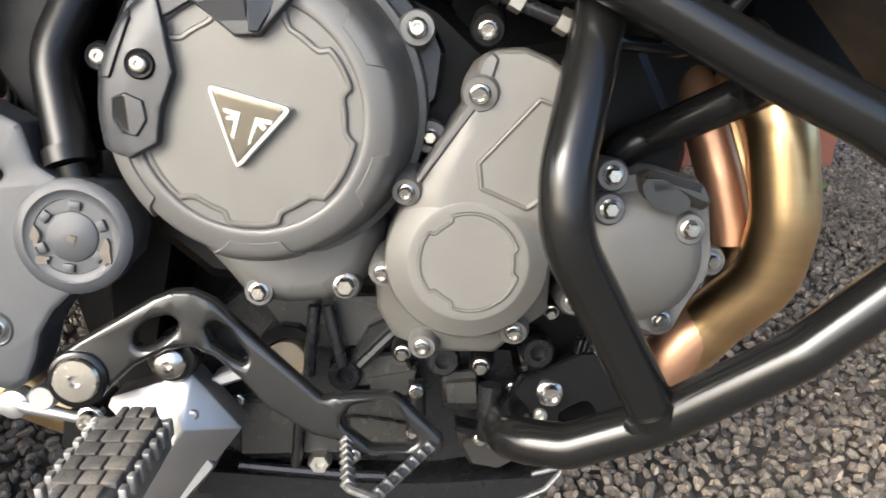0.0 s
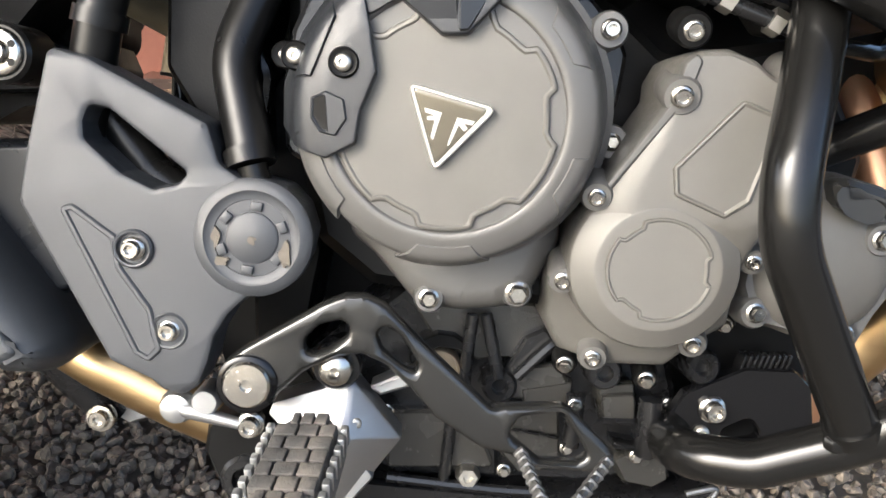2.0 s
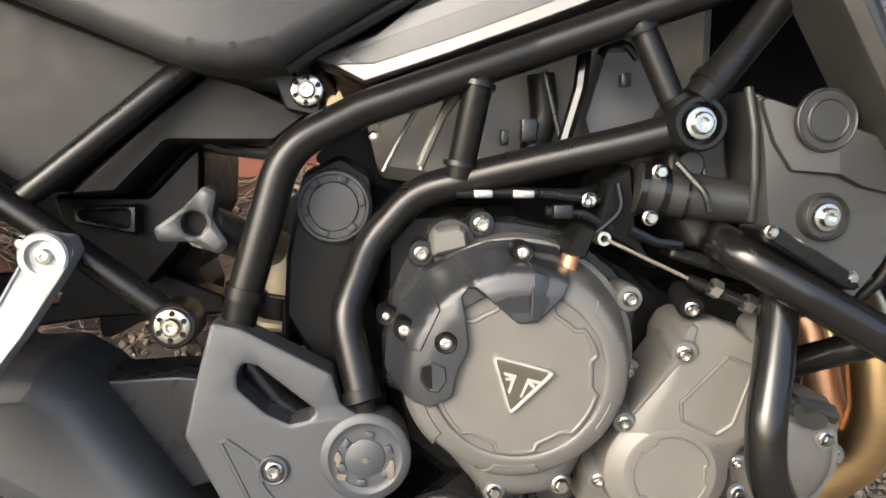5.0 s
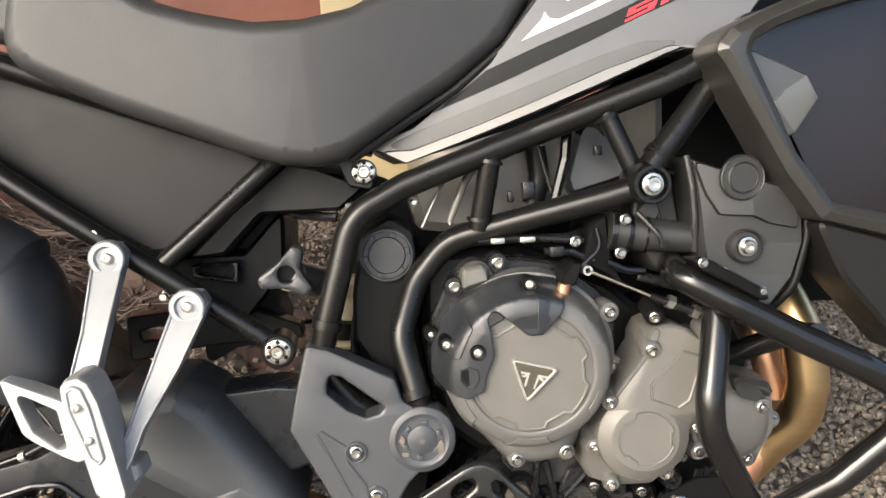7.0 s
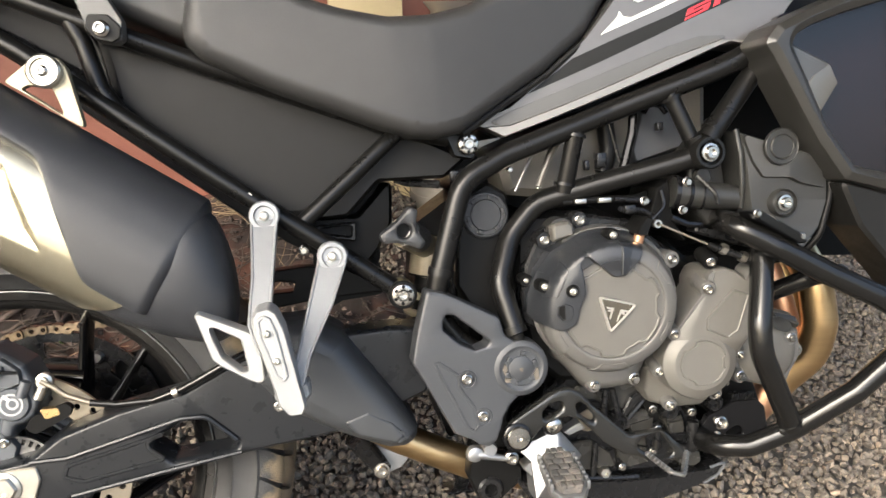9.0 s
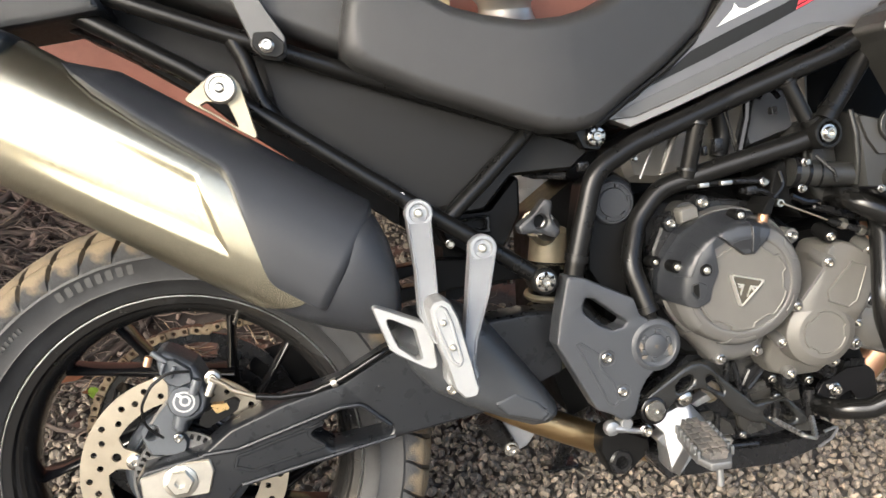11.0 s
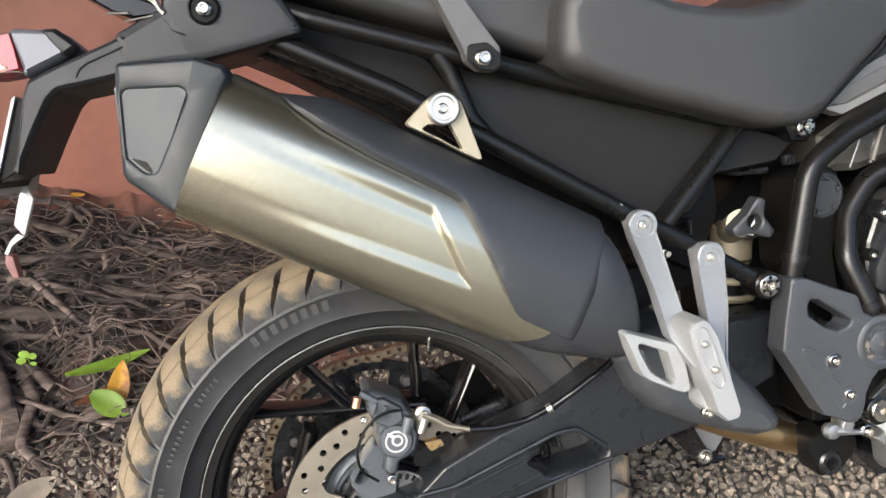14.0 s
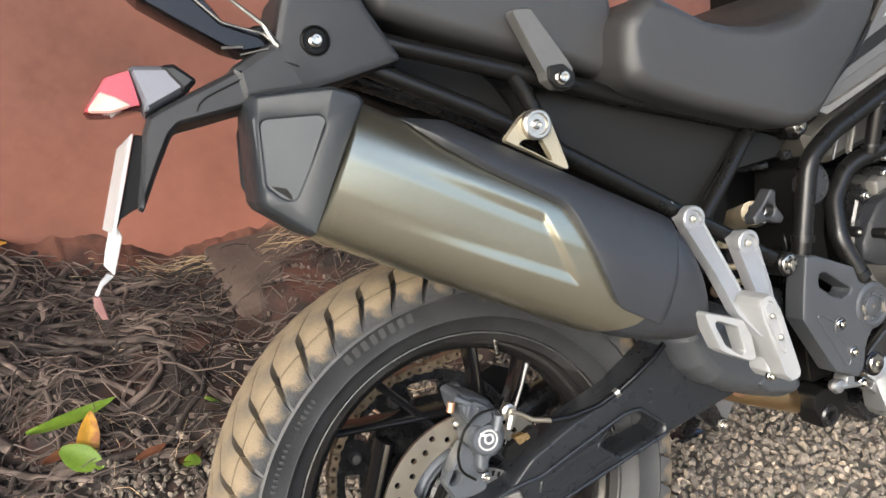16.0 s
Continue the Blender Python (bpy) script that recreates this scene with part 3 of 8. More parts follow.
# black plate, slightly proud, painted as the shade inside the uncut opening
part("window_recess", stack([(0.6359, 0.4982), (0.6417, 0.5003), (0.6424, 0.4822), (0.6389, 0.4834), (0.6353, 0.4896)], [(0, -0.206), (0, -0.2122)], radius=0.001, tilt=guard_dome), deep_black, guard)

# the badge: a bright triangle with plain wing shapes
badge = part("badge", stack([(0.6820, 0.5062), (0.7268, 0.4936), (0.6952, 0.4612)], [(0, -0.203), (0, -0.2108), (0.0006, -0.2118), (0.0018, -0.2118), (0.0022, -0.2106)], radius=0.0035, tilt=clutch_tilt), badge_silver, cover, "bright triangular badge")
part("badge_field", stack([(0.6846, 0.5038), (0.7222, 0.4930), (0.6954, 0.4650)], [(0, -0.203), (0, -0.2108), (0.0005, -0.2111)], radius=0.002, tilt=clutch_tilt), badge_black, badge, "dark mirror badge field")
for k in ([(0.6905, 0.4936), (0.6992, 0.4913), (0.6986, 0.4897), (0.6948, 0.4777), (0.6935, 0.4796), (0.6957, 0.4875), (0.6920, 0.4878), (0.6917, 0.4894), (0.6957, 0.4897), (0.6909, 0.4915)], [(0.7067, 0.4890), (0.7154, 0.4871), (0.7141, 0.4852), (0.7101, 0.4860), (0.7119, 0.4836), (0.7101, 0.4822), (0.7074, 0.4852), (0.7030, 0.4756), (0.7020, 0.4751), (0.7024, 0.4773), (0.7060, 0.4871)]):
    part("badge_mark", stack(k, [(0, -0.2100), (0, -0.2117)], radius=0, tilt=clutch_tilt), badge_silver, badge, "silver wing mark")

for p, kind, size in (((0.6832, -0.156, 0.5897), "flange", 1.05), ((0.6386, -0.156, 0.5684), "flange", 0.95), ((0.7886, -0.18, 0.5363), "flange", 0.92), ((0.7962, -0.16, 0.477), "hex", 0.7)):
    bolt(cover, p, kind, size, 3, -3)
    part("boss", lathe([(0.0105, -0.03), (0.0105, -0.004), (0.0092, -0.001), (0, -0.001)], p, 24), satin_black if p[0] < 0.75 else engine_grey_edge, cover)
for p, size in (((0.6935, -0.158, 0.3850), 0.80), ((0.7452, -0.158, 0.3885), 0.95)):
    bolt(cover, p, "hex", size)
    part("boss", lathe([(0.0095, -0.04), (0.0095, -0.004), (0.008, 0), (0, 0)], p, 20), engine_grey_edge, cover)
for p in ((0.7042, -0.206, 0.5742), (0.651, -0.2148, 0.5148), (0.6242, -0.194, 0.5196), (0.6124, -0.16, 0.5229)):
    bolt(guard, p, "torx", 1.0 if p[1] < -0.17 else 0.7, 3, -3)
    part("bolt_seat", lathe([(0.0076, -0.02), (0.0076, -0.0005), (0.0068, 0.0006), (0.0058, 0.0002), (0, -0.0005)], p, 24), deep_black, guard)
part("cover_flange", stack([(0.6099, 0.4691), (0.6087, 0.5036), (0.6149, 0.5376), (0.6317, 0.5713), (0.645, 0.5847), (0.6785, 0.5952), (0.7123, 0.5918), (0.7499, 0.5848), (0.7853, 0.5568), (0.8, 0.5399), (0.8059, 0.5262), (0.8019, 0.4984), (0.7508, 0.4486), (0.6458, 0.4482)], [(0, -0.11), (0, -0.147), (0.003, -0.150)], radius=0.01), satin_black, cover)
# oil filler cap
cap = part("oil_filler_cap", lathe([(0.0185, -0.05), (0.0185, -0.006), (0.0175, -0.003), (0, -0.003)], (0.6605, -0.156, 0.5755), 32), cover_plastic, bike, "dark oil filler cap")
part("grip", stack([(0.6445, 0.5835), (0.6475, 0.5878), (0.6659, 0.5903), (0.6713, 0.5852), (0.6730, 0.5725), (0.6461, 0.5660)], [(0, -0.150), (0, -0.162), (0.0012, -0.166), (0.0035, -0.168)], radius=0.003), engine_grey, cap, "grey grip of the filler cap")
# clutch arm, cable and adjuster
arm = part("clutch_arm", stack([(0.741, 0.5823), (0.7493, 0.5921), (0.7581, 0.5892), (0.7502, 0.5674), (0.7346, 0.5702)], [(0, -0.160), (0, -0.196), (0.002, -0.199)], radius=0.004), deep_black, bike, "black clutch lever arm")
part("arm_bolt", tube([(0.7395, -0.198, 0.5713), (0.7367, -0.196, 0.5562)], 0.0062, segs=12), copper_pipe, arm, "copper coloured bolt")
part("arm_base", lathe([(0.011, -0.03), (0.011, 0), (0.009, 0.002), (0, 0.002)], (0.7402, -0.19, 0.5527), 20), satin_black, arm)
part("cable_eye", lathe([(0.0048, -0.010), (0.0048, 0.0), (0.0026, 0.0), (0.0026, -0.010)], (0.7622, -0.2, 0.5823), 16, closed=True), dull_steel, arm)
part("inner_cable", tube([(0.7644, -0.2, 0.5814), (0.8205, -0.205, 0.5548)], 0.0013, segs=8), brass_dull, arm, "pale bare cable")
part("cable_boot", tube([(0.8205, -0.205, 0.5548), (0.8309, -0.206, 0.5495)], (0.0035, 0.0052), segs=12), deep_black, arm)
for a in ([(0.8369, -0.207, 0.5508), (0.8419, -0.207, 0.5448)], [(0.8604, -0.209, 0.5399), (0.8652, -0.209, 0.534)]):
    part("adjuster_nut", tube([Vector(a[0]) * 0.5 + Vector(a[1]) * 0.5 - Vector((0.003, 0, -0.0016)), Vector(a[0]) * 0.5 + Vector(a[1]) * 0.5 + Vector((0.003, 0, -0.0016))], 0.0068, segs=6), dull_steel, arm)
part("adjuster", tube([(0.8309, -0.206, 0.5501), (0.8702, -0.21, 0.534)], 0.0042, segs=12), satin_black, arm)
part("outer_cable", tube([(0.8702, -0.21, 0.534), (0.8952, -0.2, 0.5278), (0.93, -0.18, 0.5256), (0.9677, -0.16, 0.5319)], 0.0045, segs=12), black_paint, arm)
part("cable_bracket", stack([(0.8161, 0.5752), (0.8455, 0.5678), (0.8824, 0.5525), (0.8796, 0.5461), (0.8462, 0.5568), (0.8149, 0.5673)], [(0, -0.165), (0, -0.186), (0.002, -0.188)], radius=0.003), satin_black, arm)


# stator cover: a flat upper face, falling back towards the bottom and the rear
def stator_face(x, z):
    return -0.2005 - 0.10 * (x - 0.83) - 0.03 * (z - 0.44)


def stator_tilt(x, z):
    return stator_face(x, z) + 0.5 * max(0.0, 0.435 - z) + 0.35 * max(0.0, 0.80 - x)


def across(points):
    return [(p[0], p[2]) for p in points]


stator = part("stator_cover", stack(across([(0.8167, -0.195, 0.5101), (0.8228, -0.198, 0.5216), (0.8306, -0.203, 0.5251), (0.8453, -0.205, 0.5253), (0.8593, -0.206, 0.5194), (0.8687, -0.207, 0.5116), (0.8804, -0.207, 0.5117), (0.8893, -0.208, 0.5026), (0.8851, -0.208, 0.4739), (0.874, -0.207, 0.437), (0.8667, -0.203, 0.418), (0.8649, -0.195, 0.4055), (0.8668, -0.18, 0.3725), (0.851, -0.172, 0.3579), (0.8375, -0.162, 0.3412), (0.7992, -0.158, 0.3411), (0.7738, -0.158, 0.3487), (0.7633, -0.16, 0.3687), (0.7625, -0.168, 0.3995), (0.7707, -0.175, 0.4094), (0.7765, -0.182, 0.436), (0.7803, -0.184, 0.4432), (0.8162, -0.195, 0.5)]), [(0, 0.06), (0, 0.008), (0.0015, 0.003), (0.004, 0.001)], radius=0.006, tilt=stator_tilt, dense=4), engine_grey, bike, "dark grey stator cover")
SX, SZ = 0.8156, 0.4102
part("round_boss", stack(circle(SX, SZ, 0.0462, 72), [(0, 0.035), (0, 0.0105), (0.0012, 0.0080), (0.0120, 0.0012), (0.0135, 0.0008), (0.0165, 0.0008)], radius=0, tilt=stator_face), engine_grey, stator, "", 28)
part("round_lid", stack([(SX + 0.0005 + x, SZ + z) for x, z in notched(0.0284, 0.0032, (0, 126, 234), 11)], [(0, 0.003), (0, -0.0004), (0.0006, -0.0012), (0.0014, -0.0012), (0.0022, -0.0002)], radius=0, tilt=stator_face), engine_grey, stator)
part("upper_panel", stack([(0.8195, 0.465), (0.8521, 0.4996), (0.8722, 0.4916), (0.8714, 0.4854), (0.8594, 0.4473), (0.8471, 0.4387), (0.821, 0.4504)], [(0, 0.006), (0, 0.0002), (0.0006, -0.0008), (0.0015, -0.0010), (0.0024, -0.0002), (0.0030, 0.0002)], radius=0.003, tilt=stator_face), engine_grey, stator)
part("cover_ridge", stack(across([(0.8215, -0.197, 0.5184), (0.8272, -0.2, 0.523), (0.831, -0.2, 0.5187), (0.8252, -0.198, 0.5004), (0.783, -0.186, 0.4437), (0.7783, -0.184, 0.4438), (0.816, -0.194, 0.4992)]), [(0, 0.02), (0, 0.0005), (0.0015, -0.0015)], radius=0.003, tilt=stator_tilt), engine_grey_edge, stator)
for p, kind, size in (((0.821, -0.203, 0.5009), "flange", 1.05), ((0.782, -0.193, 0.4486), "flange", 0.88), ((0.768, -0.18, 0.4007), "flange", 0.88), ((0.8779, -0.206, 0.5094), "flange", 1.05), ((0.8247, -0.204, 0.5333), "flange", 0.95), ((0.7911, -0.159, 0.3497), "flange", 0.92), ((0.8454, -0.172, 0.3621), "flange", 0.92), ((0.8707, -0.187, 0.413), "flange", 0.8), ((0.779, -0.135, 0.338), "hex", 0.8), ((0.8294, -0.14, 0.3299), "hex", 0.8), ((0.8722, -0.15, 0.3682), "hex", 0.7)):
    bolt(stator, p, kind, size * 0.92, 13, -8)
    part("boss", lathe([(0.0100 * size, -0.03), (0.0100 * size, -0.003), (0.0085 * size, 0.0005), (0, 0.0005)], p, 24, pose(0, 0, 0, 13, 0, -8)), engine_grey_edge if kind == "flange" and p[2] < 0.51 else deep_black, stator)

# generator side cover, further forward
GX, GZ = 0.9193, 0.4065
gen = part("starter_cover", stack([(0.8974, 0.4561), (0.9173, 0.4587), (0.9252, 0.4617), (0.957, 0.4524), (0.964, 0.4401), (0.9675, 0.4089), (0.9659, 0.3937), (0.9543, 0.3763), (0.9448, 0.3575), (0.932, 0.3559), (0.9019, 0.3675), (0.881, 0.3729), (0.8732, 0.3956), (0.8786, 0.4295)], [(0, -0.08), (0, -0.158), (0.003, -0.166)], radius=0.008), engine_grey_edge, bike, "dark grey front engine cover")
part("dome", lathe([(0.044, -0.014), (0.043, -0.006), (0.038, 0.003), (0.030, 0.008), (0.016, 0.0105), (0, 0.011)], (GX, -0.166, GZ), 48), engine_grey, gen)
part("cover_shoulder", stack([(0.9158, 0.4565), (0.9235, 0.4591), (0.9533, 0.4506), (0.9588, 0.44), (0.9538, 0.4351), (0.9365, 0.4434), (0.92, 0.4417)], [(0, -0.15), (0, -0.176), (0.005, -0.182)], [[(0.9201, 0.4506), (0.9268, 0.4493), (0.9401, 0.4401), (0.9355, 0.4387), (0.9252, 0.4427)]], radius=0.004), shroud_black, gen)
for p in ((0.8998, -0.178, 0.4561), (0.8989, -0.178, 0.4368), (0.9474, -0.176, 0.4243), (0.9719, -0.15, 0.3997), (0.9362, -0.166, 0.3668), (0.8826, -0.168, 0.38)):
    bolt(gen, p, "hex", 0.8)
    part("boss", lathe([(0.0100, -0.04), (0.0100, -0.003), (0.0085, 0), (0, 0)], p, 20), engine_grey_edge, gen)

# exhaust headers
headers = part("header_pipe", tube([(1.032, -0.02, 0.5469), (1.025, -0.08, 0.5188), (1.035, -0.1, 0.4774), (1.043, -0.1, 0.4201), (1.041, -0.085, 0.3733), (1.016, -0.06, 0.3373), (0.9891, -0.04, 0.2951), (0.9634, -0.02, 0.2594)], 0.0235, bend=0.06, segs=24), bronze_pipe, bike, "gold toned stainless header pipe")
part("header_pipe", tube([(1.017, -0.01, 0.5477), (1.02, -0.04, 0.5086), (1.033, -0.05, 0.4553), (1.042, -0.05, 0.4046), (1.032, -0.04, 0.3498)], 0.0195, bend=0.06, segs=20), bronze_pipe, bike)
part("header_pipe", tube([(0.9916, -0.02, 0.5383), (0.9974, -0.05, 0.4962), (1.01, -0.062, 0.4479), (1.02, -0.064, 0.4068), (1.021, -0.064, 0.3963)], 0.0165, bend=0.06, segs=20), copper_pipe, bike, "copper toned header pipe")
part("lower_header", tube([(1.03, -0.06, 0.3438), (1.001, -0.055, 0.3249), (0.9807, -0.05, 0.2986), (0.9701, -0.04, 0.2719)], 0.0215, bend=0.05, segs=20), copper_pipe, bike)
part("collector_pipe", tube([(0.4006, -0.05, 0.3467), (0.4594, -0.06, 0.3133), (0.5143, -0.06, 0.2843), (0.5744, -0.05, 0.2518), (0.7091, -0.02, 0.2028)], 0.0205, bend=0.06, segs=24), bronze_pipe, bike, "heat tinted collector pipe")

# crash bars
bars = part("crash_bar", tube([(0.8597, -0.16, 0.5792), (0.8334, -0.235, 0.5798), (0.881, -0.25, 0.5508), (0.9403, -0.258, 0.5165), (0.9945, -0.265, 0.4882), (1.038, -0.268, 0.4608), (1.036, -0.262, 0.4246), (0.9809, -0.248, 0.3725), (0.9196, -0.216, 0.323), (0.8732, -0.2, 0.3017), (0.8426, -0.185, 0.3003), (0.8428, -0.15, 0.293), (0.8537, -0.12, 0.287)], 0.0135, bend=0.035, segs=20), black_paint, bike, "black tubular crash bar")
part("upright_bar", tube([(0.8833, -0.215, 0.5578), (0.877, -0.225, 0.5377), (0.8661, -0.24, 0.497), (0.8577, -0.25, 0.4655), (0.8575, -0.252, 0.4334), (0.9164, -0.219, 0.3306)], 0.0133, bend=0.05, segs=20), black_paint, bars)
part("weld_ring", tube([(0.913, -0.221, 0.3367), (0.9175, -0.218, 0.3288)], 0.0148, segs=20), black_paint, bars)
part("brace_bar", tube([(0.9011, -0.13, 0.4426), (0.913, -0.145, 0.4699), (0.9282, -0.15, 0.4768), (0.9747, -0.19, 0.504), (0.971, -0.235, 0.5112)], 0.0115, bend=0.03, segs=16), black_paint, bars)
for p in ((0.906, -0.222, 0.3239), (0.937, -0.224, 0.3359)):
    part("weld_bead", lathe([(0, -0.006), (0.006, -0.004), (0.0068, 0), (0.004, 0.004), (0, 0.005)], p, 12), black_paint, bars)
bar_plate = part("bar_mount", stack([(0.8493, 0.2813), (0.8504, 0.3028), (0.8591, 0.317), (0.8973, 0.3333), (0.9305, 0.332), (0.9414, 0.3206), (0.9455, 0.2877), (0.9239, 0.2778), (0.8831, 0.2729), (0.8627, 0.2696)], [(0, -0.118), (0, -0.1255), (0.0012, -0.127)], [[(0.8837, 0.2913), (0.9024, 0.3004), (0.9131, 0.2864), (0.8862, 0.2815)]], radius=0.006), gloss_black, bike, "gloss black crash bar mount")
bolt(bar_plate, (0.877, -0.1275, 0.3062), "flange", 1.45)
bolt(bar_plate, (0.8708, -0.128, 0.2905), "torx", 1.1)
part("collector_box", stack([(0.8938, 0.3322), (0.9453, 0.3305), (0.9544, 0.3163), (0.9562, 0.2492), (0.8833, 0.2488)], [(0, 0.02), (0, -0.085), (0.006, -0.092)], radius=0.008), deep_black, block)
for k in range(9):
    part("fin", box((0.0016, 0.012, 0.011), ((0.8969, -0.118, 0.3358)[0] + 0.0037 * k, -0.118, (0.8969, -0.118, 0.3358)[2]), 0.0003, pose(0, 0, 0, 0, 18, 0)), satin_black, block)

part("radiator", stack([(0.9915, 0.5928), (1.182, 0.5948), (1.193, 0.5113), (1.134, 0.5009), (1.073, 0.5048), (1.033, 0.5308), (1.003, 0.5465)], [(0, 0.16), (0, -0.05)], radius=0.008), deep_black, bike, "black radiator and its cowl")
part("lower_case", stack([(0.8613, 0.3664), (0.9387, 0.3552), (0.9518, 0.3155), (0.8762, 0.311), (0.8394, 0.3466)], [(0, 0.1), (0, -0.098), (0.003, -0.1)], radius=0.006), deep_black, block)
# bash plate
bash = part("bash_plate", stack([(0.5989, 0.2566), (0.6295, 0.2518), (0.7569, 0.2388), (0.7996, 0.2378), (0.8696, 0.2406), (0.8947, 0.2457), (0.884, 0.2298), (0.867, 0.2184), (0.8009, 0.2034), (0.6288, 0.2133)], [(0, 0.11), (0, -0.108), (0.003, -0.113)], radius=0.006), satin_black, bike, "dark metal bash plate")
part("plate_lip", tube([(0.8691, -0.112, 0.2399), (0.894, -0.112, 0.2458), (0.8788, -0.114, 0.2293), (0.858, -0.114, 0.2201)], 0.0022, bend=0.008, segs=8), worn_steel, bash, "bare alloy lip")

# brake pedal and its teeth
pedal = part("brake_pedal", stack([(0.5761, 0.35), (0.5888, 0.3592), (0.6347, 0.3855), (0.646, 0.3896), (0.6573, 0.3897), (0.6685, 0.3842), (0.683, 0.369), (0.731, 0.3215), (0.7393, 0.3237), (0.7724, 0.3246), (0.7775, 0.3218), (0.8044, 0.2938), (0.8041, 0.286), (0.7975, 0.2816), (0.7552, 0.2857), (0.7426, 0.2935), (0.7247, 0.298), (0.6979, 0.3165), (0.683, 0.3344), (0.6683, 0.3486), (0.6553, 0.3546), (0.6406, 0.3532), (0.6208, 0.3435), (0.6057, 0.3298), (0.5956, 0.3221), (0.5815, 0.3234), (0.5721, 0.333)], [(0, -0.163), (0, -0.1690), (0.0012, -0.1710), (0.0034, -0.1722)], [[(0.6229, 0.3638), (0.6312, 0.3719), (0.6435, 0.3747), (0.6487, 0.3707), (0.6466, 0.3647), (0.6358, 0.3572), (0.6276, 0.3544), (0.6224, 0.3564)], [(0.6635, 0.3675), (0.6688, 0.3715), (0.6772, 0.3662), (0.6882, 0.3488), (0.6863, 0.344), (0.6797, 0.3473), (0.6667, 0.3574)], [(0.7403, 0.3062), (0.7477, 0.3168), (0.7719, 0.3204), (0.7889, 0.2937), (0.782, 0.2894), (0.7594, 0.29)]], radius=0.007, hole_radius=0.0055), pedal_black, bike, "black drilled brake pedal")
bolt(pedal, (0.5898, -0.174, 0.3379), "pivot", 1.0)
part("pivot_ring", lathe([(0.0175, -0.006), (0.0175, 0.002), (0.0155, 0.0035), (0.014, 0.0035), (0.014, -0.006)], (0.5893, -0.172, 0.3372), 32, closed=True), gloss_black, pedal)
A, B = Vector((0.746, -0.186, 0.303)), Vector((0.751, -0.240, 0.300))
C, D = Vector((0.796, -0.190, 0.300)), Vector((0.764, -0.243, 0.296))
tip = part("toe_piece", tube([A, B, D, C], 0.0026, bend=0.004, segs=8), worn_steel, pedal, "toothed steel toe piece")
for a, b in ((A, B), (C, D)):
    for k in range(7):
        p = a.lerp(b, (k + 0.5) / 7)
        part("tooth", box((0.0066, 0.0040, 0.0066), p, 0.001, pose(0, 0, 0, 0, 45, 0)), worn_steel, tip)

# footrest with its bracket
def faceted(front, faces, back, bevel=0.0012):
    """A cast body: a folded front of flat facets, closed by straight walls running back."""
    bm = bmesh.new()
    v = [bm.verts.new(p) for p in front]
    for f in faces:
        bm.faces.new([v[i] for i in f])
    rim = [e for e in bm.edges if len(e.link_faces) == 1]
    new_edges = bmesh.ops.extrude_edge_only(bm, edges=rim)["geom"]
    for w in new_edges:
        if isinstance(w, bmesh.types.BMVert):
            w.co.y = back
    bmesh.ops.bevel(bm, geom=[e for e in bm.edges if len(e.link_faces) == 2], offset=bevel, segments=2, affect="EDGES", profile=0.5)
    return bm


rest = part("footrest_bracket", faceted([(0.5965, -0.152, 0.3108), (0.5994, -0.152, 0.318), (0.6446, -0.15, 0.3312), (0.6487, -0.15, 0.3316), (0.6775, -0.148, 0.2943), (0.6287, -0.15, 0.2326), (0.6109, -0.166, 0.2525), (0.6462, -0.166, 0.301), (0.6426, -0.163, 0.3107), (0.6096, -0.154, 0.2972)], [(0, 1, 2, 8, 9), (2, 3, 7, 8), (3, 4, 7), (4, 5, 6, 7), (6, 9, 8, 7)], -0.128), cast_alloy, bike, "bare alloy footrest bracket", 25)
part("backing_plate", stack([(0.6569, 0.3242), (0.68, 0.3346), (0.6856, 0.3259), (0.6639, 0.3191)], flat(-0.142), radius=0.001), cast_alloy, rest)
bolt(rest, (0.6501, -0.158, 0.3077), "torx", 0.8)
part("bracket_leg", stack([(0.5988, 0.2892), (0.6288, 0.3095), (0.6612, 0.2705), (0.6506, 0.2583), (0.6314, 0.2367), (0.6173, 0.2409), (0.6101, 0.2515), (0.6162, 0.2691)], [(0, -0.13), (0, -0.15), (0.0015, -0.152)], radius=0.004), cast_alloy, rest)
bolt(rest, (0.6183, -0.153, 0.2528), "flange", 1.0)
bolt(rest, (0.5859, -0.152, 0.3045), "flange", 1.35)
part("link_rod", tube([(0.5415, -0.15, 0.3144), (0.5507, -0.152, 0.3123), (0.5797, -0.152, 0.3044)], (0.0055, 0.0035), segs=12), cast_alloy, rest)
part("ball_joint", lathe([(0, -0.010), (0.008, -0.008), (0.011, 0), (0.009, 0.006), (0, 0.009)], (0.5408, -0.148, 0.3144), 20), cast_alloy, rest)
part("link_end", lathe([(0.0085, -0.02), (0.0085, 0), (0.007, 0.002), (0, 0.002)], (0.5595, -0.155, 0.3195), 24), cast_alloy, rest)
PEG = Vector((0.629, -0.184, 0.317))
pegm = pose(PEG.x, PEG.y, PEG.z, 0, 0, 0) @ pose(0, 0, 0, 9, 0, -4)


def slab(outline, z0, z1, bevel=0.0015):
    """A flat plate lying level: the (x, y) outline raised from z0 to z1."""
    bm = bmesh.new()
    low, top = [[bm.verts.new((x, y, z)) for x, y in outline] for z in (z0, z1)]
    bm.faces.new(low[::-1])
    bm.faces.new(top)
    for i in range(len(low)):
        j = (i + 1) % len(low)
        bm.faces.new((low[i], low[j], top[j], top[i]))
    bmesh.ops.bevel(bm, geom=list(bm.edges), offset=bevel, segments=2, affect="EDGES", profile=0.5)
    return bm


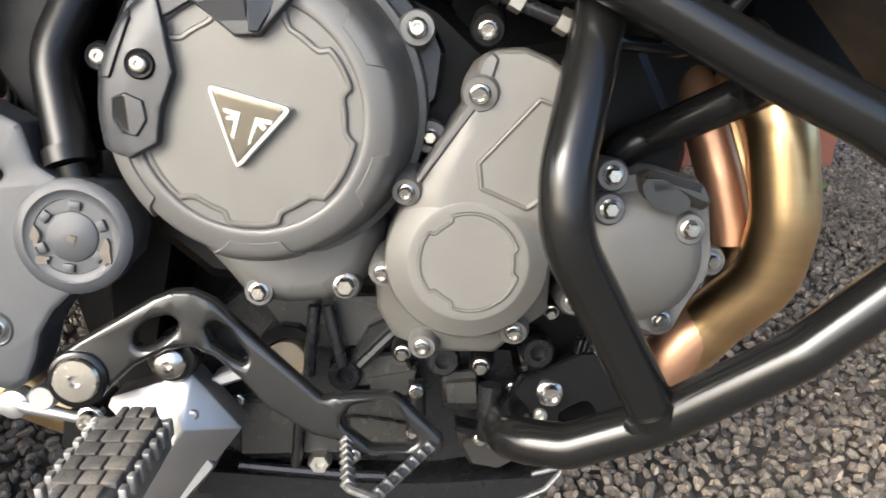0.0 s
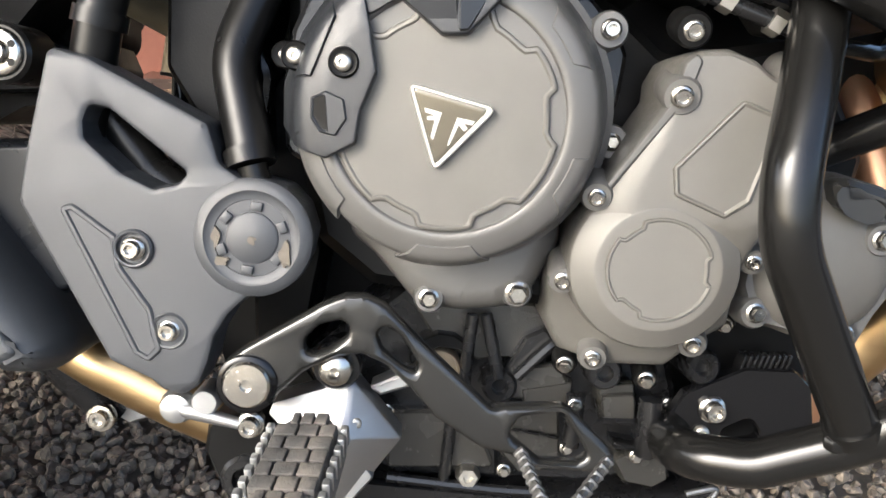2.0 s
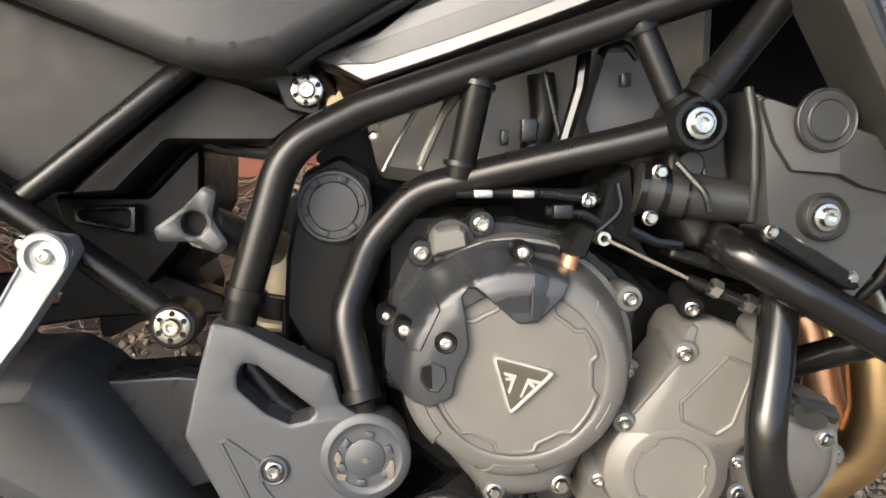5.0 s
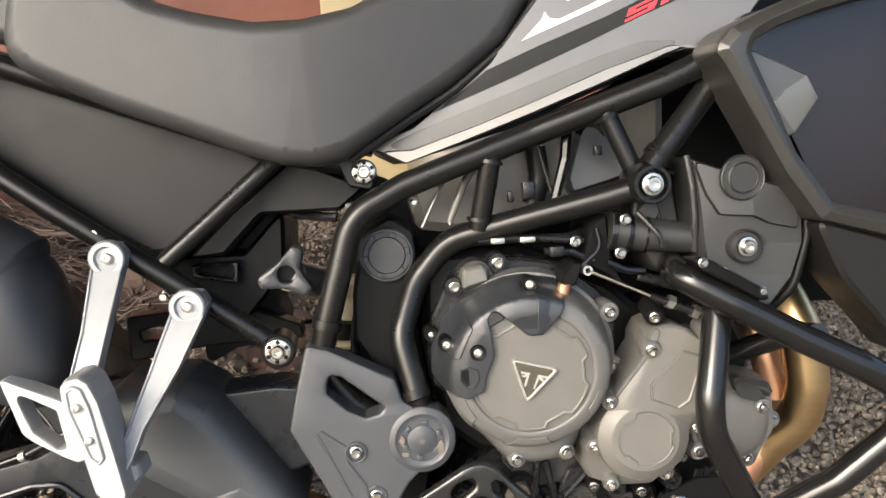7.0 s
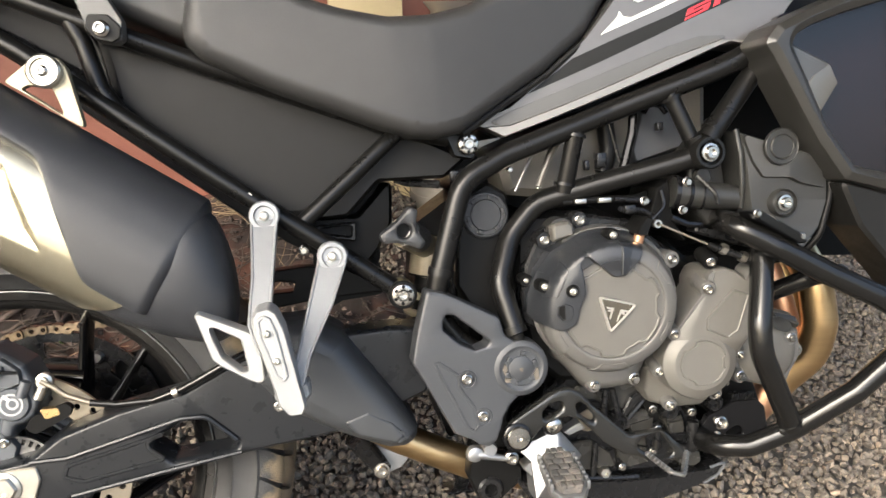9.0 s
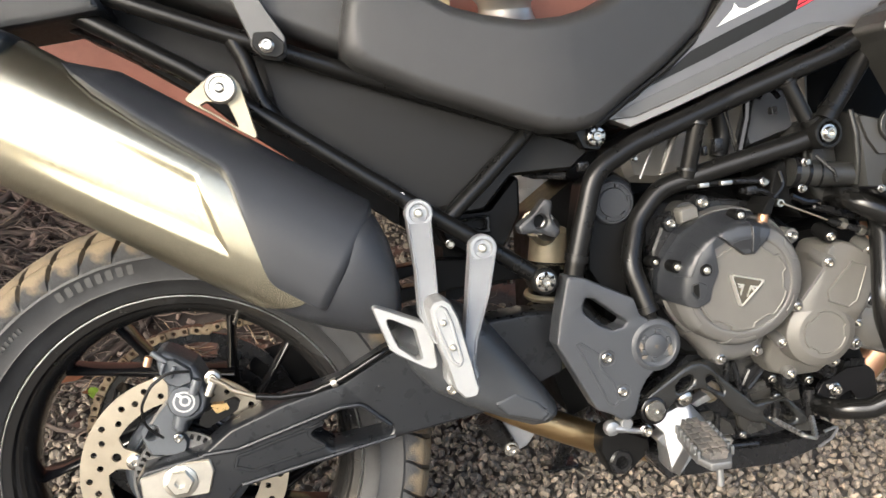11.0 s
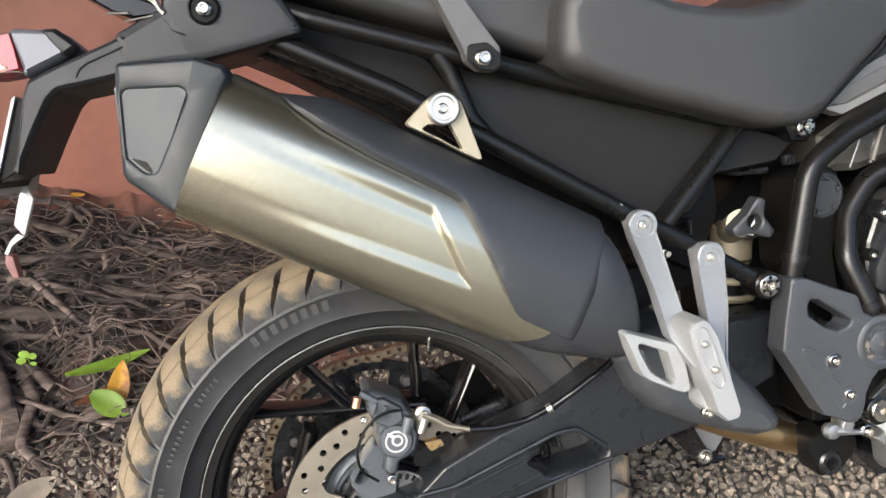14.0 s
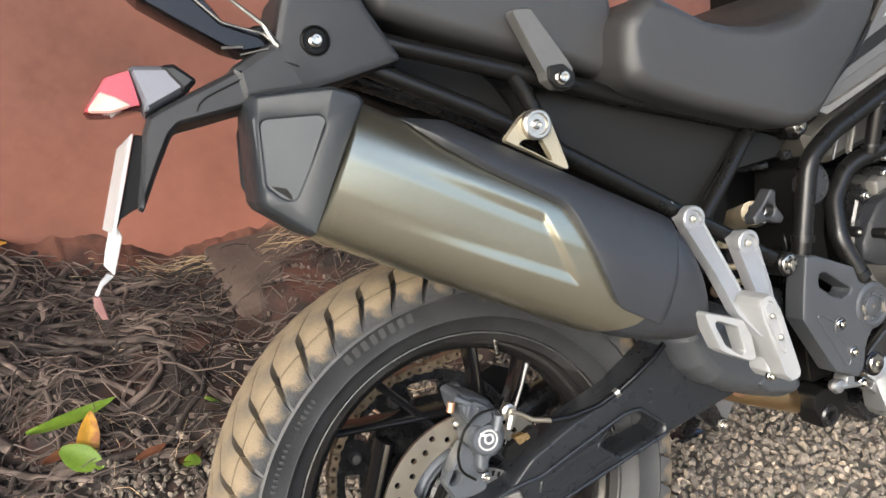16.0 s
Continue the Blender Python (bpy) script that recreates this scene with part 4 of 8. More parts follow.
peg = part("footrest", slab([(-0.013, 0.002), (0.013, 0.002), (0.021, -0.014), (0.022, -0.070), (0.012, -0.090), (-0.012, -0.090), (-0.022, -0.070), (-0.021, -0.014)], -0.011, -0.001), cast_alloy, rest, "serrated alloy footrest")
peg.matrix_basis = pegm
for sx in (-1, 1):
    for k in range(7):
        part("tooth", box((0.0042, 0.0056, 0.011), (sx * 0.0205, -0.014 - 0.0098 * k, 0.0025), 0.001), cast_alloy, peg)
pad = part("rubber_pad", slab([(-0.009, 0.0), (0.009, 0.0), (0.0165, -0.012), (0.0175, -0.068), (0.010, -0.084), (-0.010, -0.084), (-0.0175, -0.068), (-0.0165, -0.012)], -0.001, 0.006), peg_rubber, peg, "dusty black rubber pad")
for k in range(7):
    cuts = (-0.017, -0.004, 0.0075, 0.017) if k % 2 else (-0.017, -0.0085, 0.004, 0.017)
    squeeze = (0.62, 1, 1, 1, 1, 1, 0.72)[k]
    for a, b in zip(cuts, cuts[1:]):
        part("pad_block", box(((b - a) * squeeze - 0.0010, 0.0109, 0.005), ((a + b) / 2 * squeeze, -0.0065 - 0.0119 * k, 0.0066), 0.0012), peg_rubber, peg)
part("peg_tip", tube([(0, -0.085, -0.012), (0, -0.088, -0.032)], 0.0042, segs=12), cast_alloy, peg, "feeler bolt under the footrest")
part("pedal_stop", lathe([(0.006, -0.03), (0.0105, -0.03), (0.0105, 0.0), (0.0095, 0.0035), (0.006, 0.006), (0.0028, 0.0064), (0.0022, 0.0035), (0, 0.0032)], (0.6386, -0.16, 0.3423), 28), chrome, rest, "bright steel stop bolt")
part("stop_collar", lathe([(0.0150, -0.03), (0.0150, -0.006), (0.0135, -0.004), (0.0105, -0.004)], (0.6386, -0.16, 0.3423), 28), satin_black, rest)

# heel guard
heel = part("heel_guard", stack([(0.4898, 0.525), (0.5111, 0.5194), (0.5737, 0.4853), (0.5795, 0.4636), (0.5908, 0.4557), (0.6031, 0.4552), (0.6154, 0.4516), (0.6253, 0.4406), (0.6296, 0.4259), (0.6258, 0.4097), (0.6122, 0.3961), (0.5931, 0.3895), (0.5816, 0.379), (0.5731, 0.3658), (0.5692, 0.3508), (0.5631, 0.3373), (0.5538, 0.3309), (0.5427, 0.3342), (0.5357, 0.3405), (0.5133, 0.3514), (0.4686, 0.4416), (0.4752, 0.4722)], [(0, -0.148), (0, -0.172), (0.0012, -0.1765), (0.004, -0.1785)], [[(0.5109, 0.4938), (0.5205, 0.4917), (0.5613, 0.4576), (0.5554, 0.4524), (0.5429, 0.4497), (0.526, 0.4582), (0.5074, 0.476), (0.5073, 0.4848)]], radius=0.006, hole_radius=0.004), guard_plastic, bike, "grey black plastic heel guard")
HX, HY, HZ = (0.5961, -0.18, 0.4228)
part("round_boss", lathe([(0.0335, -0.01), (0.0330, -0.0012), (0.0305, 0.0010), (0.0265, 0.0016), (0.0250, 0.0004), (0.0215, 0.0002), (0.0205, -0.0024), (0.0150, -0.0024), (0.0142, 0.0002), (0.0130, 0.0010), (0, 0.0010)], (HX, -0.179, HZ), 56), guard_plastic, heel)
for k in range(6):
    a = radians(60 * k + 20)
    part("cap_rib", box((0.0050, 0.0045, 0.0065), (HX + 0.0178 * math.cos(a), -0.1785, HZ + 0.0178 * math.sin(a)), 0.0008, pose(0, 0, 0, 0, -math.degrees(a), 0)), guard_plastic, heel)
part("groove_panel", stack([(0.4917, 0.4393), (0.4994, 0.4413), (0.5223, 0.4235), (0.5238, 0.4068), (0.5393, 0.3832), (0.544, 0.3592), (0.5366, 0.3516), (0.5283, 0.3565)], [(0, -0.174), (0, -0.1790), (0.001, -0.1800), (0.0028, -0.1800), (0.0036, -0.1790)], radius=0.004), guard_plastic, heel)
for p in ((0.531, -0.181, 0.4165), (0.5481, -0.179, 0.3698)):
    bolt(heel, (p[0], p[1] + 0.002, p[2]), "flange", 1.08)
    part("bolt_seat", lathe([(0.0110, -0.01), (0.0110, -0.0006), (0.0098, 0.0006), (0.0088, 0.0002), (0.0082, -0.0030), (0, -0.0030)], p, 28), guard_plastic, heel)
part("tube_behind", tube([(0.5059, -0.14, 0.4905), (0.5295, -0.14, 0.4559), (0.5669, -0.14, 0.4261)], 0.012, segs=16), frame_black, heel)

# dried mud left on the heel cap
for k, (cx, cz, w, h) in enumerate(((HX + 0.0185, HZ - 0.0095, 0.0050, 0.0085), (HX - 0.0195, HZ + 0.001, 0.0030, 0.0070), (HX, HZ - 0.001, 0.0038, 0.0032), (HX - 0.017, HZ - 0.0125, 0.0062, 0.0034))):
    loop = []
    for j in range(18):
        a = 2 * math.pi * j / 18
        q = 0.75 + 0.5 * noise.noise((math.cos(a) * 1.5 + 7 * k, math.sin(a) * 1.5, k))
        loop.append((cx + w * q * math.cos(a), cz + h * q * math.sin(a)))
    part("dried_mud", stack(loop, [(0, -0.1770), (0.0003, -0.1808)], radius=0), mud_mat, heel, "pale dried mud")

# frame
frame_tube = part("main_frame", tube([(0.9046, -0.2, 0.7819), (0.8426, -0.19, 0.7554), (0.7202, -0.165, 0.7147), (0.5955, -0.157, 0.6721), (0.5418, -0.157, 0.6447), (0.5108, -0.157, 0.5417), (0.491, -0.15, 0.4618)], 0.0128, bend=0.055, segs=20), frame_black, bike, "black tubular steel frame")
part("lower_frame_tube", tube([(0.8259, -0.19, 0.6599), (0.7872, -0.18, 0.6494), (0.7054, -0.155, 0.6303), (0.6355, -0.135, 0.6128), (0.6009, -0.135, 0.5735), (0.5815, -0.152, 0.5223), (0.5952, -0.168, 0.4623)], 0.0128, bend=0.055, segs=20), frame_black, frame_tube)
part("collar", tube([Vector((0.5122, -0.157, 0.5453)), Vector((0.5099, -0.157, 0.5367))], 0.0152, segs=24), frame_black, frame_tube)
part("collar", tube([Vector((0.5922, -0.166, 0.4711)), Vector((0.5946, -0.168, 0.4623))], 0.0142, segs=24), frame_black, frame_tube)
part("tube_foot", tube([(0.5946, -0.168, 0.4623), (0.5973, -0.168, 0.4518)], 0.0085, segs=16), frame_black, frame_tube)
part("frame_strut", tube([(0.7870, -0.180, 0.7380), (0.8154, -0.186, 0.6720)], 0.0095, segs=16), frame_black, frame_tube)
part("frame_strut", tube([(0.6810, -0.164, 0.7000), (0.6666, -0.150, 0.6240)], 0.0105, segs=16), frame_black, frame_tube)
part("frame_strut", tube([(0.8248, -0.2, 0.6758), (0.9001, -0.19, 0.7635)], 0.0125, segs=16), frame_black, frame_tube)
for a in ([(0.6785, -0.163, 0.6880), (0.6793, -0.163, 0.6915)], [(0.6680, -0.151, 0.6350), (0.6673, -0.151, 0.6315)], [(0.7905, -0.181, 0.7285), (0.7920, -0.181, 0.7250)], [(0.8138, -0.19, 0.6814), (0.8176, -0.19, 0.6739)], [(0.8306, -0.199, 0.6853), (0.8364, -0.198, 0.6912)]):
    part("weld_bead", tube(a, 0.0130, segs=16), frame_black, frame_tube)
boss = part("frame_boss", lathe([(0.0190, -0.04), (0.0190, 0.002), (0.0175, 0.004), (0.0145, 0.004), (0.0138, -0.004), (0, -0.004)], (0.8240, -0.207, 0.6610), 36), frame_black, frame_tube)
bolt(boss, (0.8240, -0.208, 0.6610), "big", 0.85)

# parts behind the frame
part("intake_body", stack([(0.598, 0.6698), (0.7509, 0.7297), (0.8802, 0.7724), (0.8785, 0.6704), (0.7479, 0.6323), (0.6498, 0.6173), (0.6092, 0.6229)], [(0, 0.1), (0, -0.095), (0.01, -0.105)], radius=0.01), intake_grey, bike, "dark grey intake housing")
part("air_box", stack([(0.5436, 0.6372), (0.6184, 0.6836), (1.007, 0.8234), (1.047, 0.7928), (1.131, 0.6217), (1.013, 0.5737), (0.773, 0.6027), (0.6661, 0.594)], [(0, 0.12), (0, -0.02)], radius=0.01), deep_black, bike, "black air box behind the frame")
part("cylinder_block", stack([(0.7998, 0.6002), (0.8704, 0.6136), (1.028, 0.6164), (1.041, 0.4728), (0.8729, 0.4887), (0.8324, 0.5264)], [(0, 0.1), (0, -0.05)], radius=0.01), deep_black, bike, "black cylinder block")
part("brake_switch", stack([(0.5437, 0.2853), (0.5669, 0.2909), (0.613, 0.2709), (0.6131, 0.2505), (0.5777, 0.2226), (0.555, 0.2267), (0.5402, 0.2634)], [(0, -0.06), (0, -0.095), (0.003, -0.1)], radius=0.008), deep_black, bike, "black rubber covered switch")
part("switch_ring", lathe([(0.017, -0.01), (0.017, 0.0), (0.014, 0.003), (0.009, 0.003), (0.008, -0.002), (0, -0.002)], (0.5687, -0.102, 0.2446), 28), satin_black, bike)
part("intake_box", stack([(0.78, 0.7238), (0.8275, 0.7254), (0.8404, 0.6684), (0.7696, 0.6497), (0.7632, 0.6686)], [(0, 0.0), (0, -0.118), (0.005, -0.125)], radius=0.008), guard_plastic, bike)
part("hose", tube([(0.7333, -0.12, 0.7027), (0.737, -0.12, 0.6698), (0.7279, -0.12, 0.6438)], 0.011, segs=14), deep_black, bike)
part("wire", tube([(0.662, -0.135, 0.6826), (0.6449, -0.135, 0.6483), (0.6395, -0.135, 0.6293)], (0.0035, 0.0022), segs=8), worn_steel, bike, "metal rod")
part("wire", tube([(0.6354, -0.135, 0.673), (0.6206, -0.135, 0.6463), (0.6113, -0.135, 0.6283)], 0.0018, segs=8), worn_steel, bike)
part("harness", tube([(0.6648, -0.15, 0.612), (0.7028, -0.155, 0.6126), (0.7542, -0.16, 0.6113), (0.7714, -0.15, 0.615)], 0.0042, segs=10), deep_black, bike, "black wiring harness")
part("connector", box((0.016, 0.008, 0.006), (0.7125, -0.162, 0.6119), 0.0015), dull_steel, bike, "metal cable end")
part("connector", box((0.014, 0.008, 0.006), (0.6831, -0.16, 0.6121), 0.0015), dull_steel, bike, "pale cable tag")
part("starter_motor", tube([(0.7920, -0.176, 0.6168), (0.8200, -0.180, 0.6121), (0.8690, -0.186, 0.6056)], (0.0180, 0.0150), segs=24), cover_plastic, bike, "black cylindrical motor")
part("motor_ring", tube([(0.7940, -0.176, 0.6163), (0.7985, -0.177, 0.6155)], 0.0205, segs=24), gloss_black, bike)
part("motor_ring", tube([(0.8060, -0.178, 0.6143), (0.8100, -0.178, 0.6136)], 0.0196, segs=24), gloss_black, bike)
part("motor_ring", tube([(0.8260, -0.1805, 0.6112), (0.8280, -0.181, 0.6109)], 0.0182, segs=24), gloss_black, bike)
for p in ((0.8024, -0.194, 0.6281), (0.7973, -0.192, 0.5960), (0.7598, -0.17, 0.6077)):
    bolt(block, p, "hex", 0.75)
part("junction", stack([(0.7741, 0.6234), (0.791, 0.6352), (0.7965, 0.5839), (0.8161, 0.5503), (0.7895, 0.5714), (0.7631, 0.5859)], [(0, -0.1), (0, -0.168), (0.003, -0.172)], radius=0.004), deep_black, block)
sidebox = part("side_cover", stack([(0.8600, 0.6870), (0.8745, 0.6800), (0.9085, 0.6660), (0.9498, 0.6552), (0.9690, 0.6487), (0.9690, 0.5976), (0.9580, 0.5652), (0.9348, 0.5366), (0.8918, 0.5426), (0.8740, 0.5700), (0.8700, 0.6002), (0.8665, 0.6400)], [(0, -0.10), (0, -0.190), (0.0015, -0.199), (0.005, -0.2045)], radius=0.008, tilt=lambda x, z: -0.30 * max(0.0, min(0.05, x - 0.862))), cover_plastic, bike, "black plastic engine side cover")
part("cover_panel", stack([(0.8640, 0.6812), (0.9135, 0.6619), (0.9553, 0.6488), (0.9600, 0.6116), (0.9322, 0.6180), (0.9164, 0.6262), (0.8860, 0.6285), (0.8745, 0.6482)], [(0, -0.200), (0, -0.2065), (0.0012, -0.2082)], radius=0.005, tilt=lambda x, z: -0.30 * max(0.0, min(0.05, x - 0.862))), cover_plastic, sidebox)
part("cover_edge", tube([(0.8600, -0.202, 0.6859), (0.8640, -0.205, 0.6571), (0.8670, -0.203, 0.6214), (0.8690, -0.196, 0.5940)], 0.0032, bend=0.02, segs=10), cover_plastic, sidebox)
part("inner_cover", stack([(0.8290, 0.6720), (0.8600, 0.6800), (0.8720, 0.6000), (0.8690, 0.5600), (0.8400, 0.5720), (0.8180, 0.6020), (0.8160, 0.6400)], [(0, -0.06), (0, -0.160), (0.003, -0.166), (0.006, -0.168)], radius=0.008), cover_plastic, sidebox)
part("cover_rib", tube([(0.8350, -0.172, 0.6420), (0.8440, -0.172, 0.6300), (0.8490, -0.172, 0.6030)], 0.0022, bend=0.01, segs=8), cover_plastic, sidebox)
part("cover_lug", stack([(0.8290, 0.6760), (0.8590, 0.6740), (0.8600, 0.6660), (0.8300, 0.6640)], [(0, -0.15), (0, -0.176), (0.002, -0.179)], radius=0.003), satin_black, sidebox)
part("cover_arc", lathe([(0.0215, -0.004), (0.0215, 0.0), (0.0205, 0.0010), (0.0195, 0.0), (0, 0.0)], (0.9055, -0.2230, 0.6628), 36), cover_plastic, sidebox)
part("bolt_seat", lathe([(0.0165, -0.01), (0.0165, 0.0), (0.0150, 0.002), (0.0135, -0.002), (0, -0.002)], (0.9097, -0.2205, 0.5978), 32), cover_plastic, sidebox)
bolt(sidebox, (0.9097, -0.2205, 0.5978), "big", 0.75)
part("round_emboss", lathe([(0.0150, -0.004), (0.0150, 0.0), (0.0138, 0.0012), (0.0128, 0.0), (0, 0.0)], (0.9055, -0.2242, 0.6628), 36), cover_plastic, sidebox)
bolt(sidebox, (0.9018, -0.2215, 0.6537), "torx", 0.6)
part("round_port", lathe([(0.0105, -0.03), (0.0105, 0.0), (0.009, 0.002), (0, 0.002)], (0.8327, -0.1741, 0.6332), 24), cover_plastic, sidebox)
part("hose_right", tube([(0.9745, -0.21, 0.6516), (0.972, -0.215, 0.602), (0.9584, -0.215, 0.5557), (0.937, -0.2, 0.5266)], 0.0042, bend=0.04, segs=10), deep_black, bike, "black hose")
part("bar_clamp", stack([(0.8384, 0.5954), (0.8546, 0.5944), (0.9036, 0.5654), (0.91, 0.5543), (0.8972, 0.5551), (0.847, 0.5855)], [(0, -0.235), (0, -0.262), (0.002, -0.265)], radius=0.004), gloss_black, bars)
bolt(bars, (0.8462, -0.266, 0.5923), "hex", 0.6)
bolt(bars, (0.9019, -0.262, 0.5628), "hex", 0.6)


# small fittings between the frame tubes
for pts, r, mat in (([(0.7711, -0.15, 0.7124), (0.7766, -0.15, 0.7221), (0.7909, -0.15, 0.7221), (0.7997, -0.15, 0.7112)], 0.0035, gloss_black), ([(0.7632, -0.14, 0.724), (0.7595, -0.14, 0.6898), (0.7476, -0.14, 0.6494)], 0.0055, gloss_black), ([(0.6689, -0.14, 0.6879), (0.6554, -0.14, 0.67), (0.6384, -0.14, 0.6323)], 0.0034, intake_grey), ([(0.7343, -0.13, 0.7039), (0.7412, -0.13, 0.677), (0.7494, -0.13, 0.646)], 0.0024, satin_black), ([(0.7243, -0.165, 0.6123), (0.7679, -0.168, 0.6074)], 0.0030, satin_black), ([(0.7274, -0.17, 0.6001), (0.7566, -0.17, 0.5971), (0.7769, -0.17, 0.5864)], 0.0034, satin_black), ([(0.7629, -0.18, 0.5851), (0.7813, -0.18, 0.6012), (0.7786, -0.175, 0.6195)], 0.0024, gloss_black), ([(0.7834, -0.19, 0.5878), (0.8022, -0.19, 0.5786), (0.8214, -0.19, 0.5761)], 0.0040, gloss_black), ([(0.812, -0.2, 0.6349), (0.829, -0.21, 0.6135), (0.8319, -0.21, 0.6014)], 0.0026, satin_black), ([(0.4715, -0.09, 0.6509), (0.4871, -0.09, 0.6455), (0.525, -0.1, 0.6411)], 0.0050, satin_black), ([(0.5388, -0.11, 0.5611), (0.5566, -0.11, 0.5337), (0.5591, -0.11, 0.4874)], 0.0042, gloss_black), ([(0.5745, -0.1, 0.544), (0.5896, -0.1, 0.5163), (0.5841, -0.1, 0.4764)], 0.0055, satin_black)):
    part("cable", tube(pts, r, bend=0.015, segs=8), mat, bike)
for p, size in (((0.7221, -0.13, 0.659), (0.012, 0.012, 0.018)), ((0.7035, -0.13, 0.6536), (0.006, 0.010, 0.012)), ((0.7901, -0.15, 0.6955), (0.008, 0.010, 0.010)), ((0.7385, -0.175, 0.5998), (0.014, 0.008, 0.010)), ((0.5421, -0.12, 0.6509), (0.014, 0.010, 0.012))):
    part("clip_block", box(size, p, 0.0015), satin_black, bike)
for p in ((0.7565, -0.175, 0.6067), (0.6041, -0.14, 0.6542), (0.7598, -0.185, 0.5828), (0.8557, -0.225, 0.5891), (0.8678, -0.228, 0.5827)):
    bolt(block, p, "hex", 0.5)

part("head_block", stack([(0.6694, 0.6049), (0.8732, 0.648), (0.8956, 0.5243), (0.6948, 0.5467)], [(0, 0.1), (0, -0.02)], radius=0.004), deep_black, bike, "black cylinder head")
# tank panels
def tank_tilt(x, z):
    return -0.053 - 0.147 * x


part("fuel_tank", stack([(0.564, 0.7105), (0.5977, 0.6932), (0.7253, 0.7267), (0.8622, 0.7817), (0.9329, 0.7851), (0.9612, 0.8087), (1.235, 0.8033), (1.228, 1.038), (0.7432, 1.005), (0.7116, 0.8259), (0.6715, 0.7841)], [(0, 0.17), (0, -0.10)], radius=0.008), deep_black, bike, "black fuel tank between its side panels")
panel = part("tank_panel", stack([(0.5538, 0.7095), (0.5991, 0.6980), (0.7224, 0.7330), (0.8489, 0.7817), (0.8712, 0.7856), (0.9119, 0.7801), (0.922, 0.8027), (0.943, 0.8308), (0.9799, 0.8724), (0.7500, 0.9423), (0.7347, 0.8475), (0.6964, 0.801), (0.6454, 0.7575), (0.607, 0.7285)], [(0, 0.05), (0, 0.004), (0.002, 0.0)], radius=0.006, tilt=tank_tilt), grey_paint, bike, "grey metallic tank side panel")
# the groove's shadow is painted as a darker band
part("panel_groove", stack([(0.5813, 0.7111), (0.6067, 0.7223), (0.6696, 0.7441), (0.7322, 0.7657), (0.7946, 0.7873), (0.8318, 0.7972), (0.8627, 0.7958), (0.8564, 0.79), (0.7943, 0.77), (0.7318, 0.745), (0.669, 0.722), (0.606, 0.702)], [(0, 0.004), (0, -0.0008), (0.0006, -0.0012)], radius=0.003, tilt=tank_tilt), grey_shade, panel, "band in shaded grey along the panel's groove")
part("silver_edge", stack([(0.571, 0.7063), (0.5982, 0.6925), (0.6483, 0.7085), (0.7171, 0.7323), (0.7917, 0.7594), (0.8505, 0.7828), (0.869, 0.7886), (0.9058, 0.7845), (0.8537, 0.7915), (0.792, 0.7726), (0.7299, 0.7486), (0.6675, 0.7264), (0.605, 0.7066)], [(0, 0.012), (0, -0.004), (0.0015, -0.0065)], radius=0.003, tilt=tank_tilt), silver_paint, panel, "silver lower edge of the panel")
part("black_stripe", stack([(0.628, 0.7411), (0.6642, 0.7658), (0.682, 0.7791), (0.7332, 0.7993), (0.7954, 0.8219), (0.8418, 0.8415), (0.8941, 0.8613), (0.8952, 0.8451), (0.8323, 0.822), (0.7764, 0.7985), (0.6983, 0.7673)], [(0, 0.0), (0, -0.0008), (0.0003, -0.0010)], radius=0.0, tilt=tank_tilt), side_plastic, panel, "black stripe")
part("white_mark", stack([(0.7162, 0.8043), (0.7358, 0.8234), (0.7391, 0.8305), (0.7432, 0.8243), (0.7524, 0.8226), (0.7834, 0.8351), (0.8350, 0.8560), (0.8440, 0.8545), (0.7894, 0.8318)], [(0, 0.0), (0, -0.0008), (0.0003, -0.0010)], radius=0.0, tilt=tank_tilt), decal_white, panel, "pale decal line")
part("white_mark", stack([(0.7553, 0.8418), (0.7592, 0.8488), (0.7980, 0.8640), (0.7960, 0.8530), (0.762, 0.8391)], [(0, 0.0), (0, -0.0008), (0.0003, -0.0010)], radius=0.001, tilt=tank_tilt), decal_white, panel)
# red letters along the stripe, sheared to follow it


def stripe_letter(strokes, at):
    """A letter of bars: strokes in letter units (u along the stripe, v across it)."""
    for u0, v0, u1, v1 in strokes:
        loop = []
        for u, v in ((u0, v0), (u1, v0), (u1, v1), (u0, v1)):
            loop.append((0.8137 + at + u * 0.0297 + v * 0.0046, 0.8150 + at * 0.42 + u * 0.0125 + v * 0.0131))
        part("red_letter_bar", stack(loop, [(0, 0.0), (0, -0.0016), (0.0003, -0.0018)], radius=0.0004, tilt=tank_tilt), red_paint, panel, "red letter bar")


